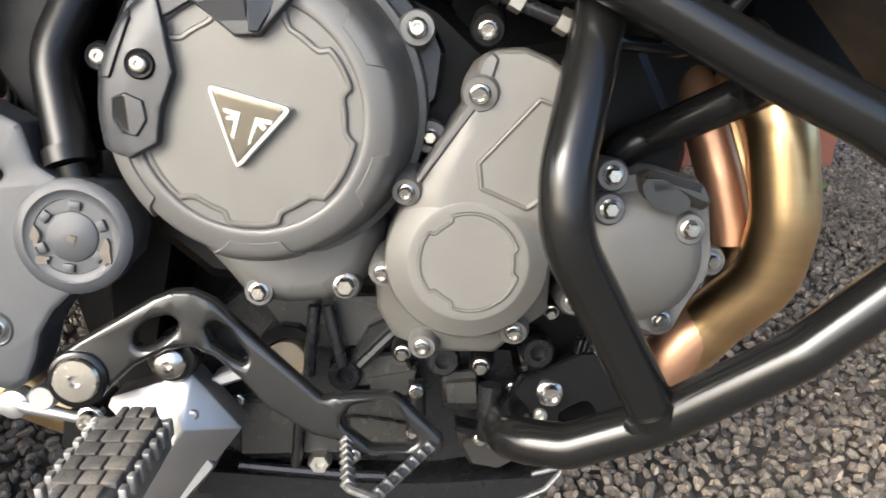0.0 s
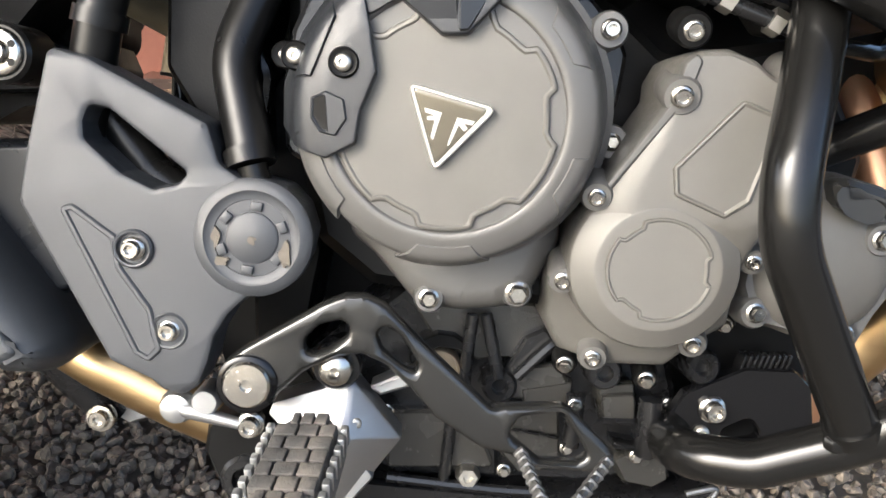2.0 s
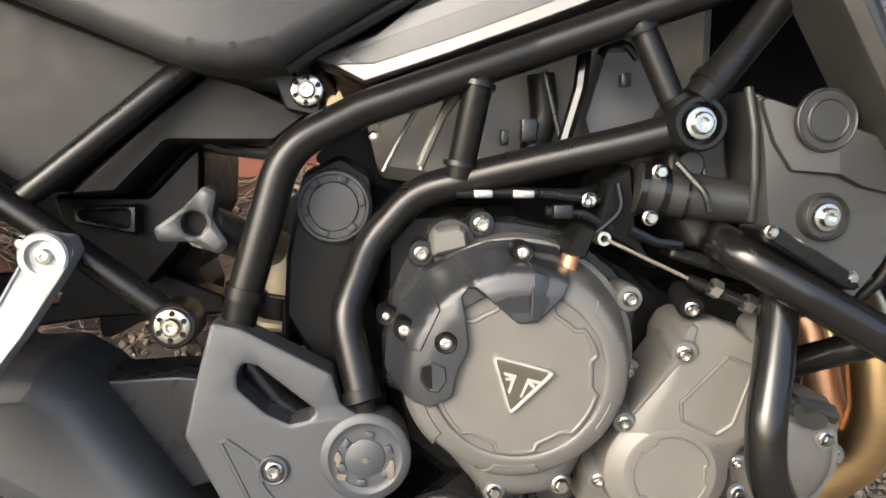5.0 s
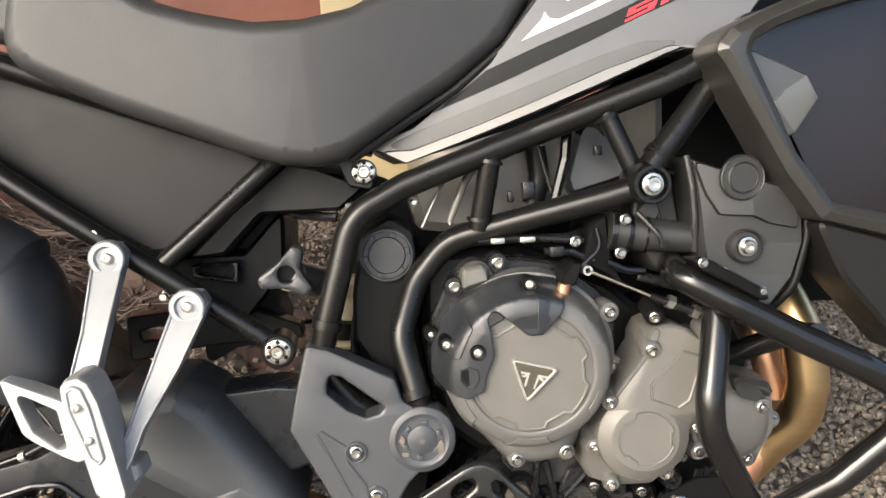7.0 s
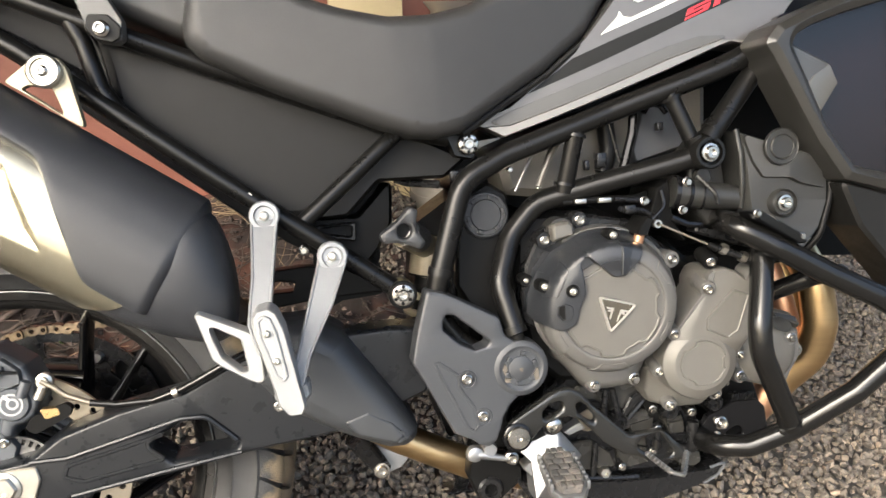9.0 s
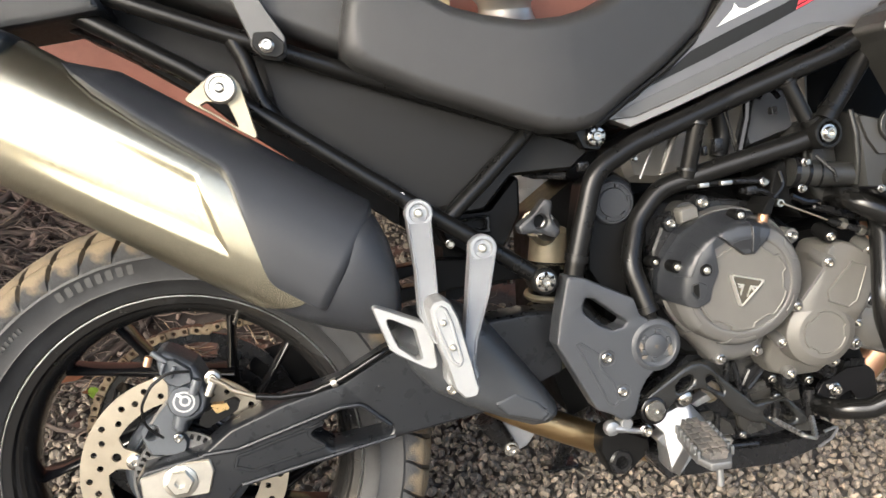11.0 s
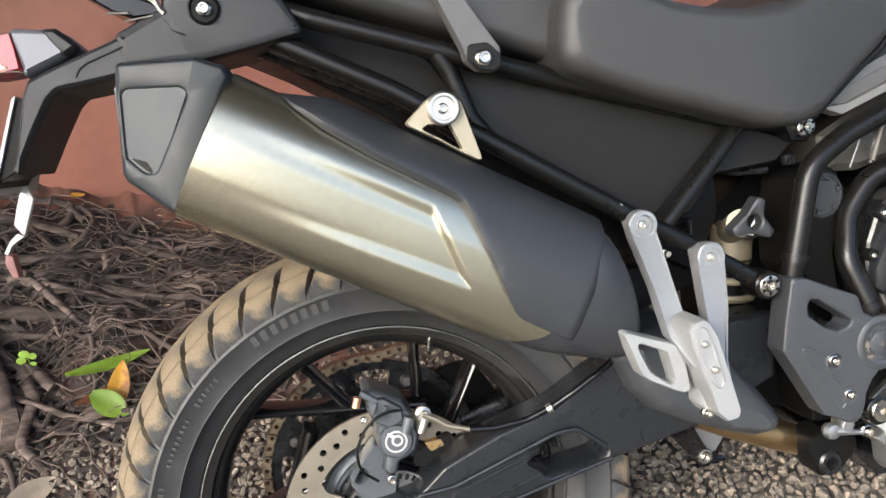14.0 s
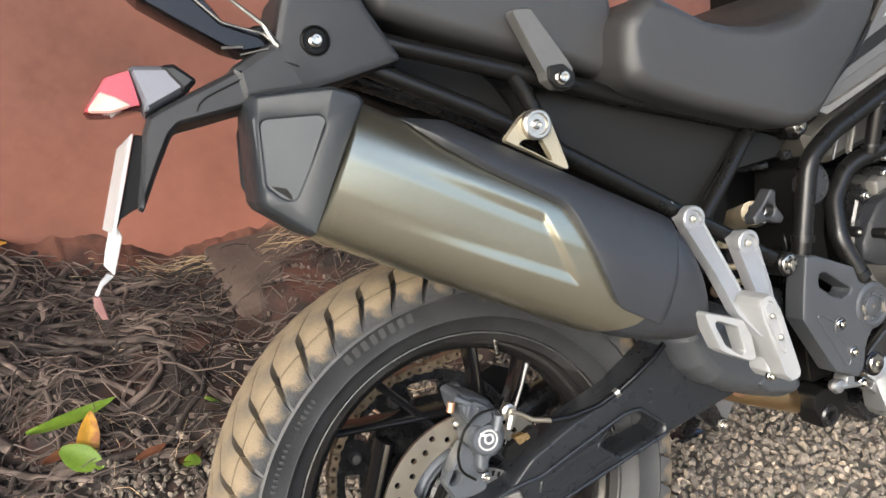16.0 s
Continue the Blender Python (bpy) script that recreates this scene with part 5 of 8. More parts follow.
stripe_letter(((0.0, 0.0, 0.95, 0.24), (0.72, 0.24, 0.98, 0.40), (0.0, 0.40, 0.98, 0.62), (0.0, 0.62, 0.26, 0.78), (0.0, 0.78, 1.0, 1.0)), 0.0)
stripe_letter(((0.0, 0.0, 0.26, 1.0), (0.26, 0.80, 0.95, 1.0), (0.26, 0.36, 0.95, 0.56), (0.72, 0.56, 0.98, 0.80)), 0.0340)
shroud = part("radiator_shroud", stack([(0.8665, 0.7744), (0.8696, 0.7826), (0.8818, 0.7961), (0.9063, 0.8067), (0.9495, 0.8227), (0.987, 0.8361), (1.125, 0.868), (1.13, 0.5694), (1.0484, 0.5972), (0.9631, 0.6215), (0.9311, 0.665), (0.8755, 0.762)], [(0, -0.20), (0, -0.246), (0.0015, -0.252), (0.0085, -0.2570), (0.0100, -0.2575)], [[(0.9005, 0.7735), (0.9051, 0.7835), (0.9236, 0.7932), (0.962, 0.8054), (1.105, 0.8400), (1.11, 0.6008), (1.0467, 0.6191), (0.9756, 0.6379), (0.9413, 0.6848), (0.9204, 0.7312)]], radius=0.010, hole_radius=0.008), shroud_black, bike, "black radiator shroud", 22)
part("inner_panel", stack([(0.9114, 0.8129), (1.186, 0.8702), (1.195, 0.562), (0.9992, 0.6315)], [(0, -0.16), (0, -0.2)], radius=0.01), reddish, shroud, "glossy near black inner panel")
# two pale plates stand in for light reflected on the shroud's inner slope
part("inner_flap", stack([(0.9040, 0.7790), (0.9746, 0.7556), (0.9891, 0.7333), (0.9584, 0.7000), (0.9400, 0.6950), (0.9204, 0.7312)], [(0, -0.20), (0, -0.222), (0.002, -0.224)], radius=0.004, tilt=lambda x, z: 0.35 * (x - 0.94)), grey_paint, shroud, "grey plate painted as light reflected inside the shroud")
part("flap_edge", stack([(0.9453, 0.7418), (0.9746, 0.7556), (0.9891, 0.7333), (0.9584, 0.7), (0.9324, 0.7304)], [(0, -0.20), (0, -0.2235), (0.002, -0.2250)], radius=0.002, tilt=lambda x, z: 0.35 * (x - 0.94)), silver_paint, shroud)
part("red_cover", stack(fillet([(1.122, 0.765), (1.118, 0.742), (1.124, 0.724), (1.150, 0.715), (1.172, 0.735), (1.165, 0.765), (1.140, 0.778)], 0.012, 4), [(0, -0.19), (0, -0.205), (0.004, -0.209)], radius=0.0), red_paint, shroud, "red moulded part behind the shroud")
for x, z, size in ((1.0999, 0.7067, 0.9), (1.0888, 0.6924, 0.65), (1.1187, 0.7047, 0.6), (1.1259, 0.7039, 0.5), (1.1141, 0.7629, 0.6), (1.107, 0.690, 0.5)):
    bolt(shroud, (x, -0.2035, z), "torx", size)
part("lower_wing", stack([(0.9651, 0.6219), (0.9984, 0.6128), (1.158, 0.5613), (1.161, 0.4388), (1.061, 0.4856), (0.992, 0.5655)], [(0, -0.18), (0, -0.238), (0.004, -0.242)], radius=0.01), side_plastic, shroud)

# ---- rear wheel ----
AX = 0.321
wheel = part("rear_wheel", lathe([(0.226, 0.054), (0.236, 0.058), (0.238, 0.054), (0.229, 0.049), (0.218, 0.046), (0.206, 0.038), (0.198, 0.022), (0.195, 0.0), (0.198, -0.022), (0.206, -0.038), (0.218, -0.046), (0.229, -0.049), (0.238, -0.054), (0.236, -0.058), (0.226, -0.054), (0.214, -0.048), (0.205, -0.026), (0.203, 0), (0.205, 0.026), (0.214, 0.048)], (0, 0, AX), 128, closed=True), rim_paint, bike, "black cast alloy rear wheel")
tyre = part("tyre", lathe([(0.228, 0.056), (0.237, 0.0615), (0.246, 0.0680), (0.2475, 0.0705), (0.2500, 0.0700), (0.262, 0.0738), (0.276, 0.0752), (0.2775, 0.0764), (0.2800, 0.0752), (0.290, 0.0705), (0.297, 0.0620), (0.303, 0.053), (0.308, 0.040), (0.311, 0.020), (0.312, 0.0), (0.311, -0.020), (0.308, -0.040), (0.303, -0.053), (0.297, -0.0620), (0.292, -0.0722), (0.276, -0.0750), (0.262, -0.0735), (0.246, -0.0680), (0.228, -0.056), (0.235, -0.04), (0.235, 0.04)], (0, 0, AX), 144, closed=True), rubber, wheel, "black road tyre with dried mud on its tread")


TREAD = [(0.0755, 0.2835), (0.0742, 0.2905), (0.0715, 0.2985), (0.0670, 0.3055), (0.0600, 0.3108), (0.0500, 0.3163), (0.0400, 0.3200), (0.0320, 0.3217), (0.0200, 0.3237), (0.0, 0.3250)]
STEP = 360 / 44
# how far a groove has swept round at each distance from the crown's middle, and its half width, in degrees
SWEEP = [(0.0, -8.4, 0.12), (0.0180, -5.2, 0.14), (0.0320, -2.2, 0.20), (0.0375, -1.4, 0.62), (0.0450, -1.0, 0.78), (0.0600, 0.0, 0.78), (0.0690, 1.2, 0.74), (0.0735, 2.4, 0.62), (0.0760, 3.4, 0.36)]


def groove(d):
    for (a, sa, wa), (b, sb, wb) in zip(SWEEP, SWEEP[1:]):
        if d <= b:
            f = (d - a) / (b - a)
            return sa + (sb - sa) * f, wa + (wb - wa) * f
    return SWEEP[-1][1:]


def tread_block(d0, d1, mirror=1):
    """A raised block between two neighbouring grooves, from d0 on the shoulder to d1 nearer the crown's middle."""
    bm = bmesh.new()
    n, m = 5, 9
    rows = []
    for i in range(m + 1):
        d = d0 + (d1 - d0) * i / m
        for (a, ra), (b, rb) in zip(TREAD, TREAD[1:]):
            if b <= d <= a:
                r = ra + (rb - ra) * (a - d) / (a - b)
        sweep, half = groove(d)
        edge = 0.0009 if i in (0, m) else 0.0
        row = []
        for k in range(-1, n + 2):
            f = min(n, max(0, k)) / n
            ang = radians(sweep + half + (STEP - 2 * half) * f)
            deep = k in (-1, n + 1)
            rr, dd = (r - 0.012, d * 0.94) if deep else (r - edge - (0.0008 if f in (0, 1) else 0.0), d)
            row.append(bm.verts.new((rr * math.cos(ang), -dd * mirror, rr * math.sin(ang))))
        rows.append(row)
    for a, b in zip(rows, rows[1:]):
        for k in range(n + 2):
            bm.faces.new((a[k], a[k + 1], b[k + 1], b[k]))
    for row in (rows[0], rows[-1]):
        low = [bm.verts.new((v.co.x * 0.965, v.co.y * 0.95, v.co.z * 0.965)) for v in row[1:-1]]
        for k in range(n):
            bm.faces.new((row[k + 1], row[k + 2], low[k + 1], low[k]))
    return bm


tread_kinds = (
    part("shoulder_block", tread_block(0.0755, 0.0602), muddy_rubber, tyre, "mud caked shoulder block", 40),
    part("tread_block", tread_block(0.0586, 0.0004), muddy_rubber, tyre, "mud caked tread block", 40),
    part("tread_block", tread_block(0.0740, 0.0004, -1), muddy_rubber, tyre, "", 40))
for ob in tread_kinds:
    ob.matrix_basis = pose(0, 0, AX, 0, -120.8 % STEP, 0)
    for k in range(1, 44):
        again(ob, pose(0, 0, AX, 0, -(120.8 % STEP) - STEP * k, 0))
# raised bars where the maker's name and sizes stand on the sidewall
MARK = material("sidewall_print", (0.025, 0.025, 0.0245), 0.6, var=0.05)
for a0, count, step, r, h, w in ((96, 8, 2.7, 0.268, 0.012, 0.0072), (128, 6, 1.5, 0.266, 0.006, 0.0035), (140, 9, 1.5, 0.266, 0.005, 0.0034), (158, 7, 1.6, 0.268, 0.006, 0.0036), (70, 5, 1.6, 0.268, 0.006, 0.0036)):
    for k in range(count):
        a = a0 + step * k
        ob = part("sidewall_bar", box((h, 0.0012, w), (r, -0.0747, 0), 0.0), MARK, tyre)
        ob.matrix_basis = pose(0, 0, AX, 0, -a, 0)
# spokes in five swept pairs: angle at the rim, angle further in
def blade(rim_angle, inner_angle):
    """A spoke: a deep bar with a narrow ridged face."""
    a, b = radians(rim_angle), radians(inner_angle)
    p0 = Vector((0.203 * math.cos(a), 0.014, 0.203 * math.sin(a)))
    p1 = Vector((0.130 * math.cos(b), 0.006, 0.130 * math.sin(b)))
    p2 = p1 + (p1 - p0) * 1.15
    side = (p1 - p0).cross(Vector((0, 1, 0))).normalized()
    rings = []
    for p, w, d in ((p0 + (p0 - p1) * 0.06, 0.0085, 0.030), (p0, 0.0062, 0.026), (p0.lerp(p1, 0.5), 0.0050, 0.022), (p1, 0.0062, 0.022), (p2, 0.0090, 0.026)):
        c = p + Vector((0, 0, AX))
        rings.append([c + side * (w * u) + Vector((0, v, 0)) for u, v in ((-1, d), (-1, -0.010), (-0.62, -0.0145), (0, -0.0165), (0.62, -0.0145), (1, -0.010), (1, d))])
    return loft(rings)


for rim_angle, inner_angle in ((69, 60), (43, 36), (138, 112), (112, 104), (210, 183), (182, 173), (282, 255), (256, 247), (354, 327), (326, 317)):
    part("spoke", blade(rim_angle, inner_angle), gloss_black, wheel)
# thin paler rings stand in for the highlight lines on the black rim
part("rim_edge", lathe([(0.2340, 0.0575), (0.2352, 0.0592), (0.2366, 0.0588), (0.2360, 0.0570)], (0, 0, AX), 128, closed=True), caliper_grey, wheel, "pale ring painted as the highlight on the rim's edge")
part("rim_line", lathe([(0.2235, 0.0535), (0.2245, 0.0552), (0.2255, 0.0550), (0.2250, 0.0530)], (0, 0, AX), 128, closed=True), worn_steel, wheel)
part("rim_step", lathe([(0.2150, 0.0462), (0.2165, 0.0480), (0.2185, 0.0478), (0.2180, 0.0455)], (0, 0, AX), 128, closed=True), gloss_black, wheel)
part("hub", lathe([(0.0, 0.07), (0.040, 0.07), (0.046, 0.062), (0.050, 0.03), (0.052, -0.05), (0.048, -0.075), (0.0, -0.075)], (0, 0, AX), 40), satin_black, wheel)
valve = part("valve", tube([(0.055, -0.030, AX + 0.196), (0.045, -0.050, AX + 0.172)], 0.0032, segs=10), chrome, wheel, "bright tyre valve")
valve.matrix_basis = Matrix.Translation(Vector((0.087, -0.04, 0.51)) - Vector((0.05, -0.04, AX + 0.184)))

# brake disc, drilled
holes = []
for k in range(42):
    a = 2 * math.pi * (k + 0.6) / 42
    r = (0.1170, 0.1090, 0.1140, 0.1040)[k % 4]
    holes.append(circle(r * math.cos(a), AX + r * math.sin(a), 0.0040, 10))
holes.append(circle(0, AX, 0.094, 64))
disc = part("brake_disc", stack(circle(0, AX, 0.128, 96), [(0, -0.064), (0, -0.0690)], holes, radius=0), disc_steel, bike, "drilled steel rear brake disc", 20)
carrier = part("disc_carrier", lathe([(0.060, -0.030), (0.066, 0.058), (0.062, 0.062), (0.0, 0.062)], (0, 0, AX), 40), satin_black, disc)
part("hub_flange", lathe([(0.046, 0.050), (0.074, 0.046), (0.081, 0.040), (0.083, 0.030), (0.079, 0.022), (0.046, 0.018)], (0, 0, AX), 48), caliper_grey, disc, "grey hub flange")
part("flange_rib", lathe([(0.0665, 0.044), (0.0680, 0.052), (0.0705, 0.052), (0.0720, 0.044)], (0, 0, AX), 48, closed=True), caliper_grey, disc)
tab_holes = [circle(0.087, 0, 0.0058, 14)]
tab = part("disc_tab", stack([(0.0955, -0.030), (0.0955, 0.030), (0.082, 0.013), (0.066, 0.0115), (0.057, 0.008), (0.057, -0.008), (0.066, -0.0115), (0.082, -0.013)], [(0, -0.0642), (0, -0.0688)], tab_holes, radius=(0, 0, 0.012, 0.004, 0.006, 0.006, 0.004, 0.012), hole_radius=0), disc_steel, disc, "", 20)
tab_bolt = part("carrier_bolt", lathe([(0.0098, -0.002), (0.0098, 0.003), (0.007, 0.005), (0.0035, 0.005), (0.0035, 0.002), (0, 0.002)], (0.064, -0.0700, 0), 18), chrome, disc)
for k in range(5):
    m = pose(0, 0, AX, 0, -(158 + 72 * k), 0)
    if k:
        again(tab, m)
        again(tab_bolt, m)
    else:
        tab.matrix_basis = tab_bolt.matrix_basis = m
part("sensor_ring", stack(circle(0, AX, 0.058, 48), [(0, -0.066), (0, -0.074), (0.0005, -0.0745)], [circle(0, AX, 0.046, 40)] + [circle(0.052 * math.cos(radians(9 * k)), AX + 0.052 * math.sin(radians(9 * k)), 0.0024, 6) for k in range(40)], radius=0), deep_black, disc, "black toothed sensor ring")
part("hub_cover", lathe([(0.046, 0.06), (0.046, 0.074), (0.040, 0.082), (0.026, 0.086), (0.0, 0.086)], (0, 0, AX), 40), caliper_grey, disc)

# sprocket and chain on the far side
def slot(middle_angle):
    """A kidney-shaped opening through the sprocket."""
    arc = [radians(middle_angle - 11 + 22 * q / 6) for q in range(7)]
    loop = [(0.133 * math.cos(q), AX + 0.133 * math.sin(q)) for q in arc] + [(0.111 * math.cos(q), AX + 0.111 * math.sin(q)) for q in reversed(arc)]
    return fillet(loop, 0.004, 3)


sprocket = part("sprocket", stack(circle(0, AX, 0.147, 72), [(0, 0.092), (0, 0.085)], [slot(83 + 45 * k) for k in range(8)], radius=0), satin_black, bike, "dark rear sprocket")
for k in range(8):
    a = radians(45 * k + 105.5)
    part("sprocket_nut", lathe([(0.009, -0.002), (0.009, 0.006), (0.006, 0.010), (0, 0.010)], (0.122 * math.cos(a), 0.086, AX + 0.122 * math.sin(a)), 16), worn_steel, sprocket)
chain = part("chain", tube([(0.02, 0.088, AX + 0.152), (0.55, 0.088, 0.50)], 0.003, segs=6), deep_black, bike, "oily drive chain")
link = part("chain_link", stack(fillet([(-0.0125, -0.0065), (-0.003, -0.0065), (0, -0.0048), (0.003, -0.0065), (0.0125, -0.0065), (0.0125, 0.0065), (0.003, 0.0065), (0, 0.0048), (-0.003, 0.0065), (-0.0125, 0.0065)], 0.004, 3), [(0, 0.006), (0, -0.006), (0.0008, -0.0068)], [circle(-0.0075, 0, 0.0026, 8), circle(0.0075, 0, 0.0026, 8)], radius=0), chain_steel, chain)
link.matrix_basis = pose(0, 0, 0)
links = []
for k in range(56):
    a = 82 + 6.0 * k
    if a < 300:
        links.append(pose(0.152 * math.cos(radians(a)), 0.082 + 0.004 * (k % 2), AX + 0.152 * math.sin(radians(a)), 0, 90 - a, 0))
for k in range(26):
    p = Vector((0.02, 0.082 + 0.004 * (k % 2), AX + 0.152)).lerp(Vector((0.55, 0.085, 0.50)), (k + 1) / 34)
    links.append(pose(p.x, p.y, p.z, 0, -2.5, 0))
link.matrix_basis = links[0]
for m in links[1:]:
    again(link, m)

part("far_chain_guard", stack([(0.0757, 0.4108), (0.1005, 0.4257), (0.1356, 0.433), (0.1685, 0.4131), (0.1917, 0.3673), (0.1627, 0.3437), (0.0803, 0.3612)], [(0, 0.108), (0, 0.100), (0.002, 0.098)], radius=0.01), deep_black, bike, "black plastic guard over the chain")

# ---- swingarm ----
arm2 = part("swingarm", stack([(-0.0523, 0.3349), (-0.0414, 0.3514), (0.0309, 0.3613), (0.0656, 0.3854), (0.1328, 0.4071), (0.2087, 0.423), (0.2596, 0.4476), (0.3100, 0.4680), (0.3793, 0.4720), (0.4521, 0.4750), (0.5027, 0.4710), (0.4946, 0.3873), (0.3842, 0.3483), (0.3004, 0.3392), (0.265, 0.3348), (0.1771, 0.3206), (0.0731, 0.3073), (0.049, 0.2854), (-0.0046, 0.2848), (-0.0484, 0.3005)], [(0, -0.074), (0.001, -0.112), (0.004, -0.119), (0.007, -0.121)], [[(0.1608, 0.3632), (0.2039, 0.3837), (0.2281, 0.3855), (0.2626, 0.3516), (0.2517, 0.3446), (0.1887, 0.3407)]], radius=0.008, hole_radius=0.006), arm_black, bike, "black alloy swingarm")
part("arm_recess", stack([(0.0704, 0.3508), (0.1884, 0.3782), (0.1594, 0.3627), (0.1847, 0.3422), (0.0886, 0.3257), (0.0641, 0.3345)], [(0, -0.115), (0, -0.1222), (0.0012, -0.1235), (0.004, -0.1235), (0.005, -0.1222)], radius=0.006), arm_black, arm2)
part("arm_ridge", tube([(0.0326, -0.122, 0.3575), (0.0728, -0.123, 0.3579), (0.2003, -0.123, 0.3897), (0.2284, -0.123, 0.3894), (0.2616, -0.122, 0.357)], 0.0028, bend=0.02, segs=8), arm_black, arm2)
part("arm_ridge", tube([(0.0733, -0.122, 0.3125), (0.186, -0.122, 0.3302), (0.2656, -0.121, 0.3411)], 0.0028, bend=0.02, segs=8), arm_black, arm2)
part("far_arm", tube([(0.0, 0.11, AX), (0.3, 0.1, 0.37), (0.58, 0.09, 0.42)], 0.026, bend=0.1, segs=12), satin_black, arm2)
adj = part("chain_adjuster", stack([(-0.0432, 0.3412), (0.0121, 0.3526), (0.0398, 0.3519), (0.043, 0.3369), (0.0338, 0.3097), (-0.0139, 0.31), (-0.0431, 0.3155)], [(0, -0.112), (0, -0.1235), (0.0015, -0.1250)], radius=0.003), dull_steel, arm2, "pale zinc axle adjuster")
part("axle_nut", lathe([(0.0165, -0.004), (0.0165, 0.004), (0.0145, 0.006), (0.0070, 0.006), (0.0065, -0.001), (0, -0.001)], (0.0032, -0.127, 0.3312), 6), dull_steel, adj)
part("axle_washer", lathe([(0.0200, -0.002), (0.0200, 0.001), (0.018, 0.002), (0, 0.002)], (0.003, -0.126, 0.3308), 28), dull_steel, adj)
drops = bmesh.new()
rain = random.Random(5)
for k in range(230):
    x = rain.uniform(0.13, 0.40)
    edge = ease(x, [(0.12, 0.403), (0.1328, 0.4071), (0.2087, 0.423), (0.2596, 0.4476), (0.3248, 0.48), (0.42, 0.4925)])
    r = rain.choice((0.0004, 0.0005, 0.0006, 0.0009))
    bmesh.ops.create_icosphere(drops, subdivisions=1, radius=r, matrix=pose(x, -0.1211, edge - 0.011 - 0.045 * rain.random() ** 1.6) @ Matrix.Diagonal((1, 0.6, 1, 1)))
part("water_drops", drops, water, arm2, "small drops of water", 60)
part("stub_arm", tube([(0.4036, -0.02, 0.3077), (0.4395, -0.005, 0.2492)], (0.017, 0.012), segs=14), satin_black, bike, "suspension linkage arm")
bolt(bike, (0.4361, -0.02, 0.2555), "big", 0.85)
part("linkage_plate", stack([(0.4155, 0.2947), (0.491, 0.2758), (0.4666, 0.2469), (0.4487, 0.2413), (0.4284, 0.2536)], [(0, 0.03), (0, 0.005), (0.002, 0.002)], radius=0.006), cast_alloy, bike, "alloy suspension link")

# ---- rear caliper and its hoses ----
cal = part("rear_caliper", stack([(-0.008, 0.4888), (0.0016, 0.49), (0.019, 0.4794), (0.035, 0.4677), (0.0445, 0.4467), (0.0471, 0.4219), (0.04, 0.4043), (0.0274, 0.3977), (0.0189, 0.3969), (0.0146, 0.3827), (0.0034, 0.3821), (-0.0029, 0.3913), (0.002, 0.4081), (-0.0034, 0.4217), (-0.0001, 0.4437), (-0.0065, 0.4644)], [(0, -0.060), (0, -0.1015), (0.003, -0.108), (0.006, -0.110)], radius=0.006), caliper_grey, bike, "grey rear brake caliper")
part("piston_boss", lathe([(0.0205, -0.01), (0.0200, 0.0), (0.0180, 0.003), (0, 0.0035)], (0.0183, -0.111, 0.4244), 32), caliper_grey, cal)
part("round_mark", lathe([(0.0130, 0.0034), (0.0130, 0.0040), (0.0108, 0.0040), (0.0108, 0.0034)], (0.0183, -0.111, 0.4244), 28, closed=True), plate_white, cal, "pale ring mark")
part("round_mark", lathe([(0.0068, 0.0034), (0.0068, 0.0040), (0.0042, 0.0040), (0.0042, 0.0034)], (0.0198, -0.111, 0.4253), 20, closed=True), plate_white, cal)
part("mark_bar", box((0.008, 0.001, 0.003), (0.0135, -0.115, 0.433), 0, pose(0, 0, 0, 0, 40, 0)), white_paint, cal)
bolt(cal, (0.0054, -0.112, 0.3803), "flange", 0.9)
part("banjo", lathe([(0.0095, -0.008), (0.0095, 0.0), (0.006, 0.002), (0.006, 0.007), (0, 0.007)], (0.0545, -0.112, 0.4471), 12), dull_steel, cal)
part("bleed_cap", tube([(-0.0184, -0.11, 0.4735), (-0.0141, -0.11, 0.4844)], 0.0048, segs=10), copper_pipe, cal, "orange rubber cap")
part("caliper_bracket", stack([(-0.0227, 0.4067), (-0.0035, 0.4255), (0.0054, 0.4084), (0.0037, 0.3837), (0.0148, 0.3691), (0.0072, 0.3497), (-0.0335, 0.3564), (-0.042, 0.3809)], [(0, -0.074), (0, -0.092), (0.003, -0.096)], [circle(*[(-0.0287, 0.3871)][0], 0.008, 14)], radius=0.008), caliper_grey, cal)
part("caliper_bridge", stack([(-0.0065, 0.4814), (0.0142, 0.4779), (0.0315, 0.4631), (0.0323, 0.4469), (0.0148, 0.4419), (0.0015, 0.4495), (-0.005, 0.4632)], [(0, -0.09), (0, -0.1125), (0.002, -0.1155)], radius=0.005), caliper_grey, cal)
part("caliper_fin", box((0.004, 0.010, 0.014), (0.0007, -0.116, 0.4696), 0.001, pose(0, 0, 0, 0, 25, 0)), caliper_grey, cal)
part("caliper_fin", box((0.004, 0.010, 0.014), (0.0115, -0.116, 0.4636), 0.001, pose(0, 0, 0, 0, 25, 0)), caliper_grey, cal)
part("pad_pin", tube([(-0.0102, -0.112, 0.4893), (0.0052, -0.114, 0.4758)], 0.0042, segs=10), caliper_grey, cal)
bolt(cal, (-0.0118, -0.1, 0.4529), "torx", 0.9)
part("sensor_plate", stack([(-0.0211, 0.3938), (0.0006, 0.3975), (0.015, 0.3819), (0.039, 0.3593), (0.0277, 0.3394), (-0.0199, 0.3499)], [(0, -0.075), (0, -0.085), (0.002, -0.088)], radius=0.005), satin_black, cal)
tone_holes = []
